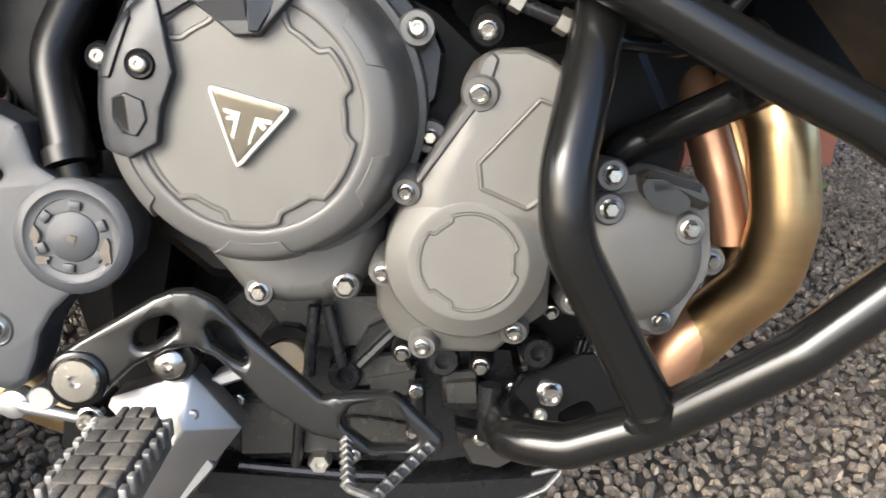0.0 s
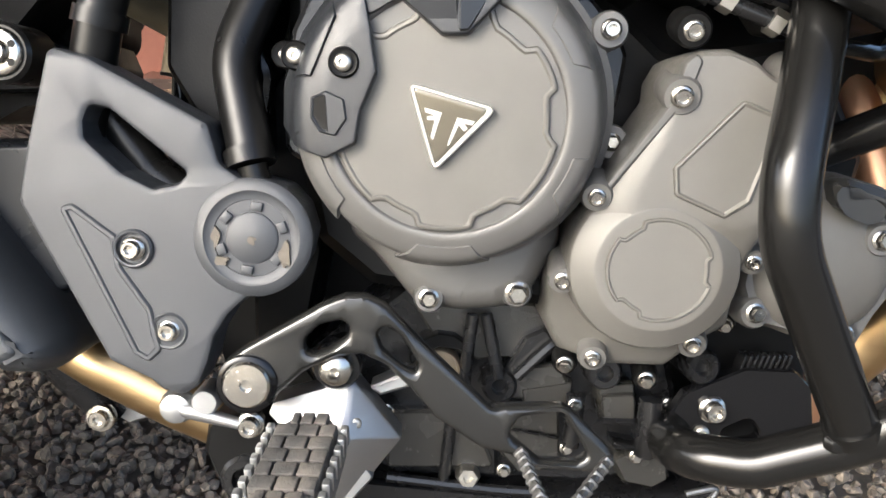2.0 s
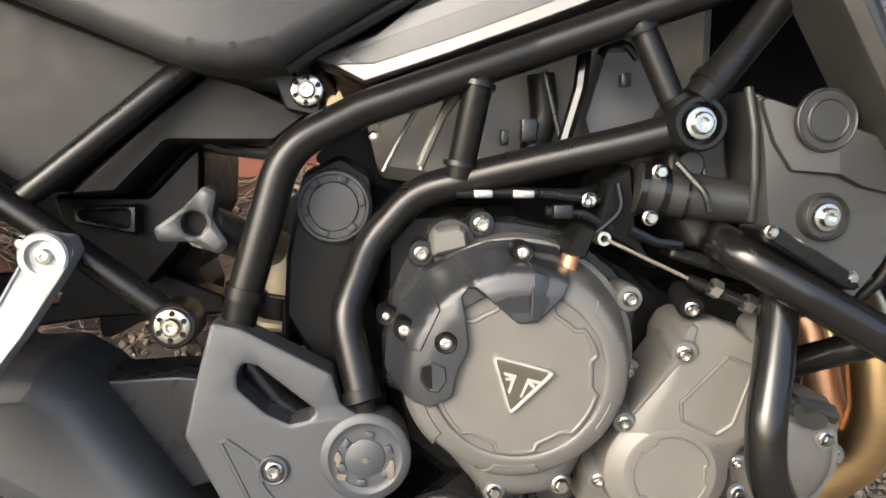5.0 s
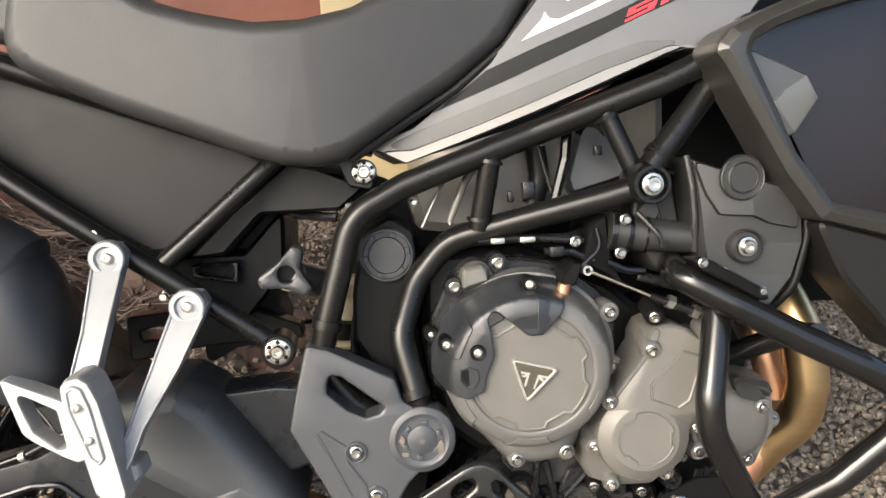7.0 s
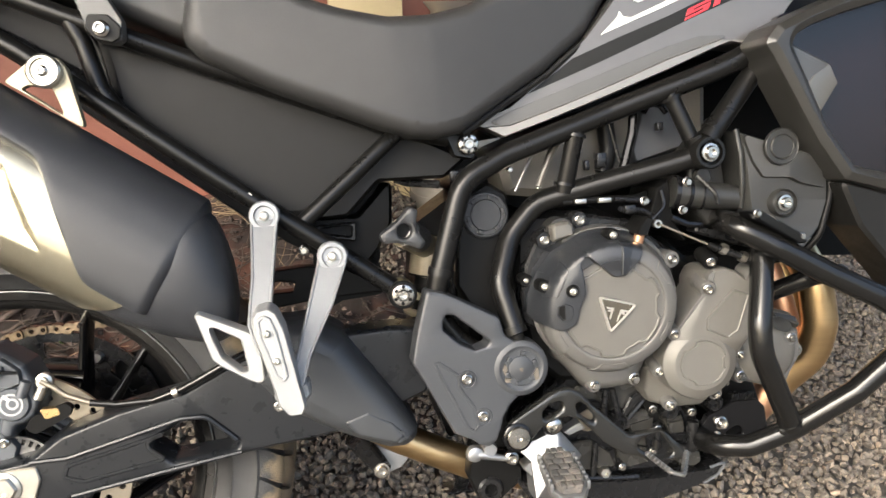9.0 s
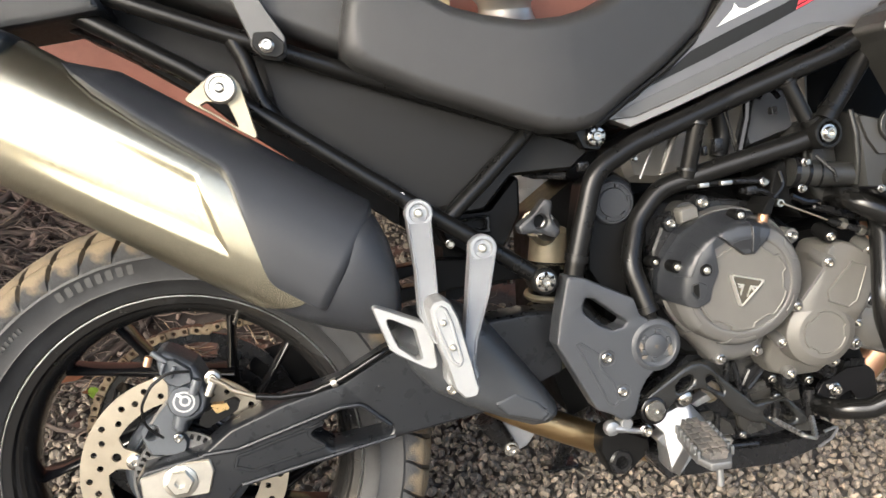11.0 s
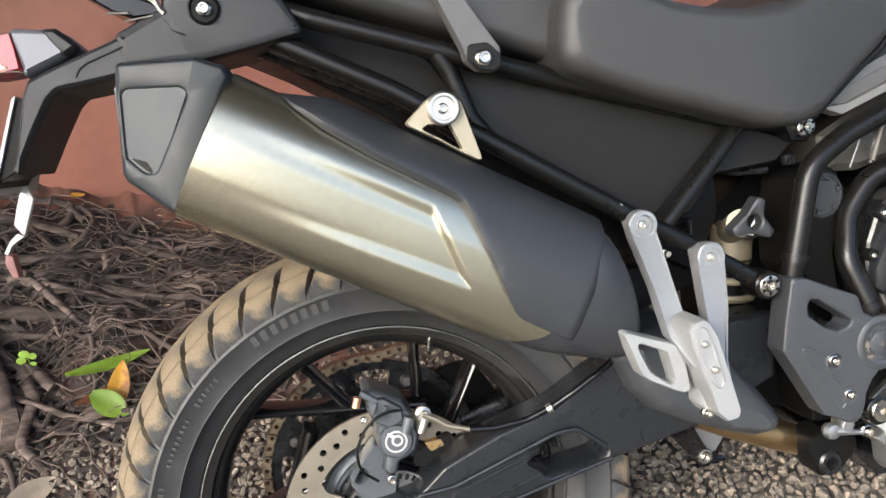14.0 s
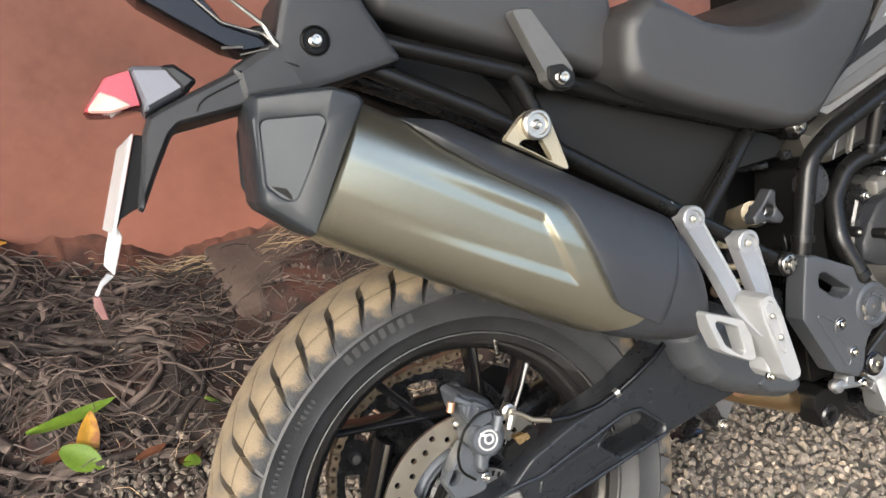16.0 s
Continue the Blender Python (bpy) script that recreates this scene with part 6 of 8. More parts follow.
for k in range(40):
    c, q = math.cos(2 * math.pi * k / 40), math.sin(2 * math.pi * k / 40)
    tone_holes.append([(r * c - w * q, AX + r * q + w * c) for r, w in ((0.0495, -0.0021), (0.0570, -0.0024), (0.0570, 0.0024), (0.0495, 0.0021))])
part("sensor_ring", stack(circle(0, AX, 0.060, 60), [(0, -0.086), (0, -0.0895)], tone_holes, radius=0, hole_radius=0), worn_steel, wheel, "slotted steel sensor ring")
# a black plate takes the place of the slot's dark inside; nothing is cut
part("arm_slot", stack([(0.031, 0.3956), (0.0391, 0.4085), (0.0767, 0.4212), (0.084, 0.4154), (0.0792, 0.4055), (0.0421, 0.3891)], [(0, -0.11), (0, -0.1195)], radius=0.006), deep_black, arm2)
part("slot_insert", stack([(0.0486, 0.4174), (0.0681, 0.4169), (0.0707, 0.409), (0.0546, 0.4057)], [(0, -0.11), (0, -0.1205)], radius=0.002), brass, arm2)
part("slide_pin", tube([(0.0381, -0.118, 0.4506), (0.0305, -0.118, 0.4336)], 0.0058, segs=12), caliper_grey, cal)
part("slide_pin", tube([(0.0552, -0.116, 0.4433), (0.0474, -0.116, 0.4289)], 0.0052, segs=12), dull_steel, cal)
part("sensor_lead", tube([(0.0318, -0.122, 0.4621), (0.008, -0.126, 0.466), (-0.0137, -0.128, 0.4531), (-0.0277, -0.128, 0.4305), (-0.0282, -0.124, 0.4051), (-0.0102, -0.118, 0.3853)], 0.0018, bend=0.03, segs=8), deep_black, bike, "thin black sensor lead")
part("hose_fitting", tube([(0.0531, -0.118, 0.4495), (0.0665, -0.118, 0.4405), (0.0784, -0.118, 0.4298), (0.1059, -0.118, 0.4177)], 0.0032, bend=0.02, segs=10), brass_dull, bike, "brass toned hose fitting")
part("brake_hose", tube([(0.1032, -0.118, 0.4186), (0.1318, -0.12, 0.414), (0.1714, -0.122, 0.4146), (0.2051, -0.126, 0.4252), (0.2276, -0.13, 0.4362), (0.2598, -0.132, 0.4525), (0.3092, -0.12, 0.4718)], 0.0042, bend=0.03, segs=10), gloss_black, bike, "shiny black brake hose")
part("hose_clip", tube([(0.1959, -0.125, 0.4218), (0.2018, -0.126, 0.424)], 0.0062, segs=10), dull_steel, bike)

# ---- silencer ----
P0, U, V = Vector((-0.1452, 0, 0.7265)), Vector((0.828, 0, -0.561)), Vector((0.561, 0, 0.828))
YC = -0.190


def section(s, grow=1.0, drop=0.0):
    """The silencer's rounded section at s along its axis: (v, y) pairs."""
    ring = []
    hv, hy = 0.0715 * grow, 0.057 * grow
    near = [math.sin(math.pi / 2 * (1 - 2 * k / 110)) for k in range(110)]
    far = [math.sin(math.pi / 2 * (2 * k / 40 - 1)) for k in range(40)]
    for f, side in [(f, -1) for f in near] + [(f, 1) for f in far]:
        v = hv * f
        y = side * hy * max(0.0, 1 - abs(f) ** (2 / 0.72)) ** 0.36
        if y < 0:
            y += 0.010 * max(0.0, v / hv - 0.15) + 0.006 * max(0.0, -v / hv - 0.3)
        ring.append((v, y))
    return ring


def in_panel(u, v):
    """How far a point lies inside the pressed panel on the silencer's flank."""
    edges = [((0.055, -0.040), (0.285, -0.031)), ((0.285, -0.031), (0.212, 0.033)), ((0.212, 0.033), (0.055, 0.033))]
    d = 1.0
    for ((ax, ay), (bx, by)), steep in zip(edges, (1.0, 2.0, 1.1)):
        ex, ey = bx - ax, by - ay
        ln = math.hypot(ex, ey)
        d = min(d, steep * ((u - ax) * -ey + (v - ay) * ex) / ln)
    return d


def silencer_body():
    rings = []
    n = 240
    for i in range(n + 1):
        s = 0.372 * i / n
        ring = []
        for v, y in section(s):
            # the front end is cut on a slant
            ss = s if s < 0.29 else s - 29 * max(0.0, -v - 0.03) ** 2 * (s - 0.29) / 0.082
            if y < -0.02:
                f = max(0.0, min(1.0, in_panel(ss, v) / 0.0150))
                y += 0.0048 * f * f * (3 - 2 * f) * smooth_step(ss / 0.20)
            p = P0 + U * ss + V * (0.0715 + v)
            ring.append((p.x, YC + y, p.z))
        rings.append(ring)
    return loft(rings)


sil = part("silencer", silencer_body(), steel_brushed, bike, "brushed steel silencer with black plastic covers", 30)
cap_end = part("end_cap", stack([(-0.1659, 0.8671), (-0.1609, 0.8695), (-0.094, 0.8614), (-0.0697, 0.8491), (-0.0654, 0.8400), (-0.1399, 0.7262), (-0.1482, 0.7320), (-0.1795, 0.764), (-0.1824, 0.7721), (-0.1714, 0.8439)], [(0.012, -0.132), (0, -0.15), (0, -0.210), (0.001, -0.226), (0.003, -0.2345), (0.0065, -0.2375)], [[(-0.1600, 0.8400), (-0.1130, 0.8330), (-0.1115, 0.8280), (-0.1522, 0.7700), (-0.1595, 0.7750), (-0.1690, 0.7880)]], radius=0.008, hole_radius=0.004, tilt=lambda x, z: 0.30 * max(0.0, -0.095 - x)), cap_plastic, sil, "dark grey plastic end cap", 55)
part("cap_floor", stack([(-0.1690, 0.8480), (-0.103, 0.8388), (-0.1524, 0.7584), (-0.1760, 0.7823)], [(0, -0.20), (0, -0.2352)], radius=0.003, tilt=lambda x, z: 0.30 * max(0.0, -0.095 - x)), cap_lit, cap_end)
part("cap_vent", stack([(-0.1700, 0.7851), (-0.1560, 0.7790), (-0.1531, 0.7719), (-0.1534, 0.7664)], [(0, -0.22), (0, -0.2358)], radius=0.001, tilt=lambda x, z: 0.30 * max(0.0, -0.095 - x)), deep_black, cap_end)


def flank(a):
    """A point of the silencer's section at an angle: (v, y)."""
    c, q = math.cos(a), math.sin(a)
    v, y = 0.0715 * math.copysign(abs(q) ** 0.72, q), 0.057 * math.copysign(abs(c) ** 0.72, c)
    if y < 0:
        y += 0.010 * max(0.0, v / 0.0715 - 0.15) + 0.006 * max(0.0, -v / 0.0715 - 0.3)
    return v, y


def heat_shield():
    """A thick moulding along the upper flank that widens down the front end."""
    low = [(0.042, 0.0695), (0.062, 0.060), (0.09, 0.052), (0.143, 0.047), (0.226, 0.044), (0.236, 0.042), (0.246, 0.036), (0.320, -0.026), (0.328, -0.031), (0.336, -0.033), (0.40, -0.035)]
    rows, n, m = [], 110, 44
    bm = bmesh.new()
    for i in range(n + 1):
        u = 0.042 + 0.352 * i / n
        f = max(-1.0, min(1.0, ease(u, low) / 0.0715))
        a0 = math.pi - math.copysign(math.asin(abs(f) ** (1 / 0.72)), f)
        a1 = radians(66)
        end = min(1.0, (u - 0.042) / 0.05) * min(1.0, math.sqrt(max(0.0, 0.3940001 - u) / 0.010))
        row = []
        for k in range(m + 1):
            w = k / m
            a = a0 + (a1 - a0) * max(0.0, w - 0.06) / 0.94
            v, y = flank(a)
            t = (0.0088 if w > 0.10 else 0.0088 * (0.0, 0.45, 0.75, 0.92, 0.98)[min(4, k)]) * end if w < 0.97 else 0.0
            top = 0.008 * max(0.0, v / 0.0715 - 0.55) / 0.45 * end if w < 0.97 else 0.0
            ln = math.hypot(v / 0.0715, y / 0.057)
            p = P0 + U * u + V * (0.0715 + v + t * v / 0.0715 / ln + top)
            row.append(bm.verts.new((p.x, YC + y + t * y / 0.057 / ln, p.z)))
        rows.append(row)
    for a, b in zip(rows, rows[1:]):
        for k in range(m):
            bm.faces.new((a[k], a[k + 1], b[k + 1], b[k]))
    return bm


def elbow():
    """The rounded cover over the silencer's inlet, running down into the pipe."""
    rings = []
    for u, vt, vb, hy in ((0.330, 0.066, -0.066, 0.052), (0.360, 0.068, -0.0655, 0.054), (0.378, 0.0755, -0.064, 0.059), (0.390, 0.077, -0.0615, 0.0602), (0.398, 0.075, -0.060, 0.0602), (0.410, 0.068, -0.057, 0.0592), (0.424, 0.057, -0.053, 0.057), (0.438, 0.044, -0.049, 0.054), (0.450, 0.030, -0.045, 0.050), (0.461, 0.015, -0.040, 0.044), (0.469, 0.001, -0.034, 0.036), (0.474, -0.009, -0.028, 0.026)):
        ring = []
        for k in range(64):
            a = 2 * math.pi * k / 64
            c, q = math.cos(a), math.sin(a)
            v = (vt + vb) / 2 + (vt - vb) / 2 * math.copysign(abs(q) ** 0.75, q)
            y = hy * math.copysign(abs(c) ** 0.75, c)
            p = P0 + U * u + V * (0.0715 + v)
            ring.append((p.x, YC + y, p.z))
        rings.append(ring)
    return loft(rings)


shield = part("heat_shield", heat_shield(), shield_plastic, sil, "black plastic heat shield", 32)
part("elbow_cover", elbow(), shield_plastic, sil, "black plastic elbow cover", 50)
mount = part("silencer_bracket", stack([(0.0808, 0.771), (0.105, 0.7896), (0.1164, 0.7953), (0.1333, 0.7924), (0.1407, 0.7822), (0.1529, 0.7204), (0.1338, 0.7332), (0.1103, 0.7511)], [(0, -0.192), (0, -0.2), (0.0008, -0.2012)], [[(0.0965, 0.7637), (0.104, 0.7667), (0.1253, 0.7628), (0.1342, 0.7353), (0.1138, 0.7515)]], radius=0.004, hole_radius=0.002), bracket_zinc, sil, "pale gold mounting bracket")
part("rubber_bush", lathe([(0.0165, -0.004), (0.0165, 0.004), (0.0145, 0.006), (0.0120, 0.006), (0.0110, 0.003), (0, 0.003)], (0.1204, -0.204, 0.7795), 28), dull_steel, mount)
bolt(mount, (0.1196, -0.207, 0.7795), "flange", 0.9)
lower = part("lower_pipe_guard", stack([(0.278, 0.470), (0.300, 0.492), (0.366, 0.4938), (0.3950, 0.4750), (0.4156, 0.4450), (0.4366, 0.4150), (0.4620, 0.3780), (0.4760, 0.3540), (0.4740, 0.3400), (0.4600, 0.3310), (0.4373, 0.3315), (0.3988, 0.3480), (0.3579, 0.3690), (0.3184, 0.3945), (0.2948, 0.4240)], [(0, -0.06), (0, -0.128), (0.0015, -0.138), (0.004, -0.147), (0.008, -0.155), (0.013, -0.161), (0.020, -0.165), (0.028, -0.1665)], radius=0.016, steps=7), lower_guard_plastic, bike, "black plastic lower pipe guard", 60)
part("guard_dent", stack([(0.3840, 0.3780), (0.4150, 0.3880), (0.4430, 0.3710), (0.4580, 0.3520), (0.4460, 0.3440), (0.4020, 0.3590)], [(0, -0.14), (0, -0.1640), (0.002, -0.1665), (0.005, -0.1675)], radius=0.006), lower_guard_plastic, lower, "", 60)
part("mid_pipe", tube([(0.3168, -0.12, 0.4697), (0.3442, -0.11, 0.4262), (0.3871, -0.09, 0.3735), (0.4393, -0.07, 0.3316)], 0.0165, bend=0.05, segs=20), copper_pipe, bike, "copper toned mid pipe")


# ---- passenger footrest bracket ----
def peg_tilt(x, z):
    return -0.18 - (0.62 - z) * 0.72


brk = part("passenger_bracket", stack([(0.3025, 0.6106), (0.3045, 0.6266), (0.3143, 0.6357), (0.3263, 0.6356), (0.3348, 0.6257), (0.3312, 0.6097), (0.3247, 0.5588), (0.3194, 0.5145), (0.3263, 0.4922), (0.3072, 0.4884), (0.2966, 0.5174), (0.3018, 0.5616)], [(0, 0.016), (0, 0.001), (0.0008, -0.001), (0.0022, -0.001), (0.0030, 0.001)], radius=0.005, tilt=peg_tilt), peg_alloy, bike, "cast alloy passenger footrest bracket")
part("rear_strut", stack([(0.3703, 0.5671), (0.3747, 0.5814), (0.387, 0.5868), (0.3988, 0.5848), (0.4057, 0.5752), (0.4003, 0.561), (0.3835, 0.5249), (0.3573, 0.4805), (0.3467, 0.45), (0.3368, 0.4644), (0.3541, 0.517)], [(0, 0.018), (0, 0.003), (0.0008, 0.001), (0.0022, 0.001), (0.0030, 0.003)], radius=0.005, tilt=lambda x, z: -0.187 - (0.575 - z) * 0.72), peg_alloy, brk)
for p in ((0.3178, -0.184, 0.6216), (0.387, -0.192, 0.5729)):
    part("eye", lathe([(0.0165, -0.012), (0.0165, 0.0), (0.0150, 0.0018), (0.0115, 0.0018), (0.0100, -0.003), (0, -0.003)], p, 28), peg_alloy, brk)
    bolt(brk, (p[0], p[1] + 0.002, p[2]), "torx", 1.15)
fold = part("folding_footrest", stack([(0.3033, 0.5292), (0.3089, 0.5368), (0.3198, 0.5388), (0.3276, 0.5329), (0.3342, 0.5164), (0.3436, 0.4676), (0.349, 0.4372), (0.3457, 0.429), (0.3321, 0.4281), (0.3224, 0.4402), (0.3168, 0.4668), (0.3047, 0.5098)], [(0, -0.245), (0, -0.279), (0.002, -0.283)], radius=0.006), fold_alloy, brk)
part("footrest_inlay", stack([(0.3076, 0.5278), (0.3152, 0.5326), (0.3219, 0.5287), (0.3274, 0.5129), (0.3348, 0.4694), (0.3293, 0.463), (0.3216, 0.4703), (0.3091, 0.5096)], [(0, -0.28), (0, -0.2838), (0.0012, -0.2855), (0.0026, -0.2855), (0.0034, -0.2838)], radius=0.005), fold_alloy, fold)
for p in ((0.317, -0.2855, 0.5136), (0.3242, -0.2855, 0.486)):
    bolt(fold, p, "torx", 0.8)
part("hinge_block", stack([(0.3185, 0.4601), (0.353, 0.4559), (0.3554, 0.4429), (0.3397, 0.4252), (0.324, 0.4309), (0.3177, 0.4414)], [(0, -0.235), (0, -0.258), (0.003, -0.262)], radius=0.004), fold_alloy, fold)
bolt(fold, (0.3219, -0.262, 0.4344), "flange", 0.9)
part("heel_loop", stack([(0.2471, 0.5327), (0.2509, 0.5352), (0.2955, 0.5135), (0.3081, 0.5055), (0.3105, 0.4602), (0.3029, 0.4583), (0.2935, 0.4629), (0.2685, 0.4792), (0.2608, 0.4866)], [(0, -0.238), (0, -0.256), (0.0015, -0.2585)], [[(0.259, 0.5225), (0.2896, 0.5045), (0.2946, 0.4727), (0.2885, 0.4724), (0.2708, 0.4888)]], radius=0.005, hole_radius=0.004), fold_alloy, brk)

# ---- subframe, side panels, seats ----
sub = part("subframe", tube([(0.4678, -0.158, 0.5182), (0.395, -0.158, 0.5738), (0.3221, -0.158, 0.6263), (0.2601, -0.158, 0.6725), (0.1663, -0.155, 0.7443), (0.0819, -0.15, 0.8083), (-0.0337, -0.14, 0.8824), (-0.0783, -0.13, 0.9116)], 0.0105, bend=0.05, segs=16), frame_black, bike, "black tubular subframe")
part("upper_rail", tube([(0.545, -0.12, 0.6936), (0.473, -0.13, 0.7095), (0.2749, -0.14, 0.785), (0.1886, -0.15, 0.8191), (0.1295, -0.15, 0.8426), (0.0146, -0.14, 0.8921), (-0.0421, -0.13, 0.9211)], 0.0105, bend=0.05, segs=16), frame_black, sub)
part("cross_tube", tube([(0.1325, -0.15, 0.8423), (0.1454, -0.15, 0.8146), (0.1578, -0.15, 0.7677), (0.1776, -0.15, 0.7358)], 0.0095, bend=0.03, segs=14), frame_black, sub)
part("diagonal_tube", tube([(0.3586, -0.15, 0.6099), (0.4096, -0.145, 0.6518), (0.471, -0.135, 0.7039)], 0.0095, segs=14), frame_black, sub)
part("mid_rail", tube([(-0.0428, -0.1, 0.8798), (0.0575, -0.1, 0.8245), (0.1167, -0.1, 0.7878), (0.164, -0.1, 0.7466)], 0.012, segs=14), satin_black, sub)
part("tube_eye", lathe([(0.0165, -0.03), (0.0165, 0.0), (0.0145, 0.002), (0, 0.002)], (0.4636, -0.172, 0.5209), 28), frame_black, sub)
rosette(sub, (0.4633, -0.173, 0.5211), 1.0)
rosette(sub, (0.5562, -0.137, 0.6872), 0.95)
part("seat_lug", stack([(0.5274, 0.7041), (0.5492, 0.6991), (0.5707, 0.6871), (0.563, 0.668), (0.5395, 0.6733)], [(0, -0.10), (0, -0.128), (0.002, -0.132)], radius=0.006), frame_black, sub)
for p in ((0.3027, -0.162, 0.644), (0.3565, -0.15, 0.5779), (0.4645, -0.14, 0.7107), (0.3608, -0.152, 0.6138)):
    bolt(sub, p, "hex", 0.75)
side = part("side_panel", stack([(0.1504, 0.8286), (0.1909, 0.8188), (0.2757, 0.7827), (0.4498, 0.7176), (0.4761, 0.7039), (0.3671, 0.6122), (0.3419, 0.6097), (0.2996, 0.6383), (0.213, 0.709), (0.1645, 0.7516)], [(0, 0.02), (0, -0.118), (0.003, -0.124), (0.012, -0.127)], radius=0.008), side_plastic, bike, "matt black plastic side panel")
part("front_side_panel", stack([(0.4845, 0.7063), (0.5419, 0.6799), (0.5603, 0.6729), (0.5293, 0.6489), (0.4494, 0.6491), (0.411, 0.6107), (0.3684, 0.6072), (0.4165, 0.6506)], [(0, 0.0), (0, -0.110), (0.004, -0.116)], radius=0.008), side_plastic, bike, "matt black plastic panel")
part("battery_box", stack([(0.3472, 0.6103), (0.4241, 0.609), (0.4696, 0.6562), (0.4659, 0.5965), (0.4473, 0.5641), (0.419, 0.5324), (0.3633, 0.5698)], [(0, 0.08), (0, -0.076), (0.004, -0.082)], radius=0.008), deep_black, bike, "black plastic inner box")
part("box_latch", stack([(0.3713, 0.6007), (0.4212, 0.6022), (0.4196, 0.5782), (0.3728, 0.5877)], [(0, -0.07), (0, -0.096), (0.002, -0.1)], [[(0.3773, 0.5971), (0.4146, 0.5981), (0.4136, 0.5845), (0.3794, 0.5918)]], radius=0.003), satin_black, bike)
part("inner_fender", stack([(0.2376, 0.6581), (0.4540, 0.6330), (0.4530, 0.5420), (0.4261, 0.5259), (0.3357, 0.5771)], [(0, 0.06), (0, -0.03)], radius=0.02), deep_black, bike, "black inner mudguard")


def seat_solid(outline, w, r=0.01, narrow=0.0):
    """A cushion with rounded flanks, narrowing towards its nose."""
    bm = stack(outline, [(0.017, w), (0.010, w - 0.003), (0.005, w - 0.008), (0.002, w - 0.014), (0, w - 0.022), (0, 0.1), (0, -0.1), (0, -w + 0.022), (0.002, -w + 0.014), (0.005, -w + 0.008), (0.010, -w + 0.003), (0.017, -w)], radius=r, steps=12)
    for v in bm.verts:
        v.co.y *= 1 - narrow * smooth_step((v.co.x - 0.46) / 0.30)
    return bm


part("rider_seat", seat_solid([(0.2633, 0.8729), (0.2560, 0.8450), (0.2515, 0.8220), (0.2530, 0.8040), (0.2660, 0.7900), (0.3383, 0.7540), (0.4000, 0.7295), (0.4500, 0.7090), (0.4850, 0.6970), (0.5150, 0.6945), (0.5400, 0.6985), (0.5620, 0.7130), (0.6050, 0.7400), (0.6450, 0.7630), (0.7000, 0.8050), (0.7318, 0.8522), (0.7422, 0.8876), (0.6636, 0.8788), (0.5975, 0.8624), (0.5542, 0.8393), (0.5088, 0.8289), (0.4648, 0.8275), (0.4155, 0.8375), (0.3813, 0.8482), (0.3293, 0.88), (0.3038, 0.8949)], 0.203, 0.035, 0.24), seat_vinyl, bike, "black vinyl rider seat", 75)
part("seat_base_edge", tube([(0.5450, -0.165, 0.6985), (0.5640, -0.165, 0.7105), (0.6080, -0.158, 0.7375), (0.6480, -0.154, 0.7605), (0.7030, -0.150, 0.8025), (0.7360, -0.150, 0.8480)], 0.0042, bend=0.03, segs=8), side_plastic, bike)
part("passenger_seat", seat_solid([(0.286, 0.8664), (0.2803, 0.8252), (0.2711, 0.8117), (0.2561, 0.8116), (0.2126, 0.8311), (0.1466, 0.8597), (0.061, 0.8964), (-0.0036, 0.9264), (-0.0199, 0.9565), (0.0341, 0.9938), (0.2388, 0.9746), (0.2876, 0.9149)], 0.155, 0.022), seat_vinyl, bike, "black vinyl passenger seat", 75)
part("seat_base", stack([(0.1442, 0.8812), (0.2577, 0.8173), (0.5305, 0.7161), (0.5668, 0.7036), (0.5677, 0.7183), (0.2605, 0.8435), (0.1771, 0.8857)], [(0, 0.1), (0, -0.1)], radius=0.003), deep_black, bike, "black seat base")
part("hugger", stack([(0.2856, 0.5426), (0.3549, 0.547), (0.4283, 0.5401), (0.4749, 0.5211), (0.4773, 0.5053), (0.4327, 0.5061), (0.3716, 0.504), (0.2877, 0.4929)], [(0, -0.02), (0, -0.048), (0.002, -0.050)], [[(0.2992, 0.5264), (0.3205, 0.5303), (0.3414, 0.5273), (0.3379, 0.5165), (0.3028, 0.5151)]], radius=0.006, hole_radius=0.003), deep_black, bike, "black plastic hugger ahead of the wheel")
part("chain_guard", stack([(0.3677, 0.6002), (0.4242, 0.6075), (0.4571, 0.5249), (0.4540, 0.5000), (0.4000, 0.4960), (0.3632, 0.4770)], [(0, 0.05), (0, -0.03)], radius=0.01), deep_black, bike, "black chain guard")
part("under_seat_panel", stack([(-0.1449, 0.9498), (-0.042, 0.8841), (0.0732, 0.8113), (0.1633, 0.7452), (0.1783, 0.756), (0.1627, 0.7913), (0.1418, 0.8332), (0.1247, 0.8531), (0.0046, 0.9054), (-0.0746, 0.9453)], [(0, 0.05), (0, -0.086), (0.003, -0.09)], radius=0.01), side_plastic, bike, "black plastic under the seat")
part("rear_mudguard", stack([(-0.0856, 0.902), (-0.0653, 0.8855), (-0.0138, 0.8539), (0.0108, 0.836), (0.0846, 0.7829), (0.1183, 0.7485), (0.3086, 0.5977), (0.319, 0.6599), (0.221, 0.7748), (0.0683, 0.8965), (-0.0332, 0.9478), (-0.0733, 0.9299)], [(0, 0.10), (0, -0.056), (0.002, -0.06)], radius=0.004), deep_black, bike, "black plastic under the rear rails")
part("inner_tray", stack([(0.1074, 0.8643), (0.4728, 0.7198), (0.5974, 0.671), (0.5600, 0.6560), (0.4560, 0.6470), (0.4410, 0.6060), (0.4289, 0.5983), (0.3517, 0.6076), (0.1617, 0.7504)], [(0, 0.05), (0, -0.04)], radius=0.01), deep_black, bike)
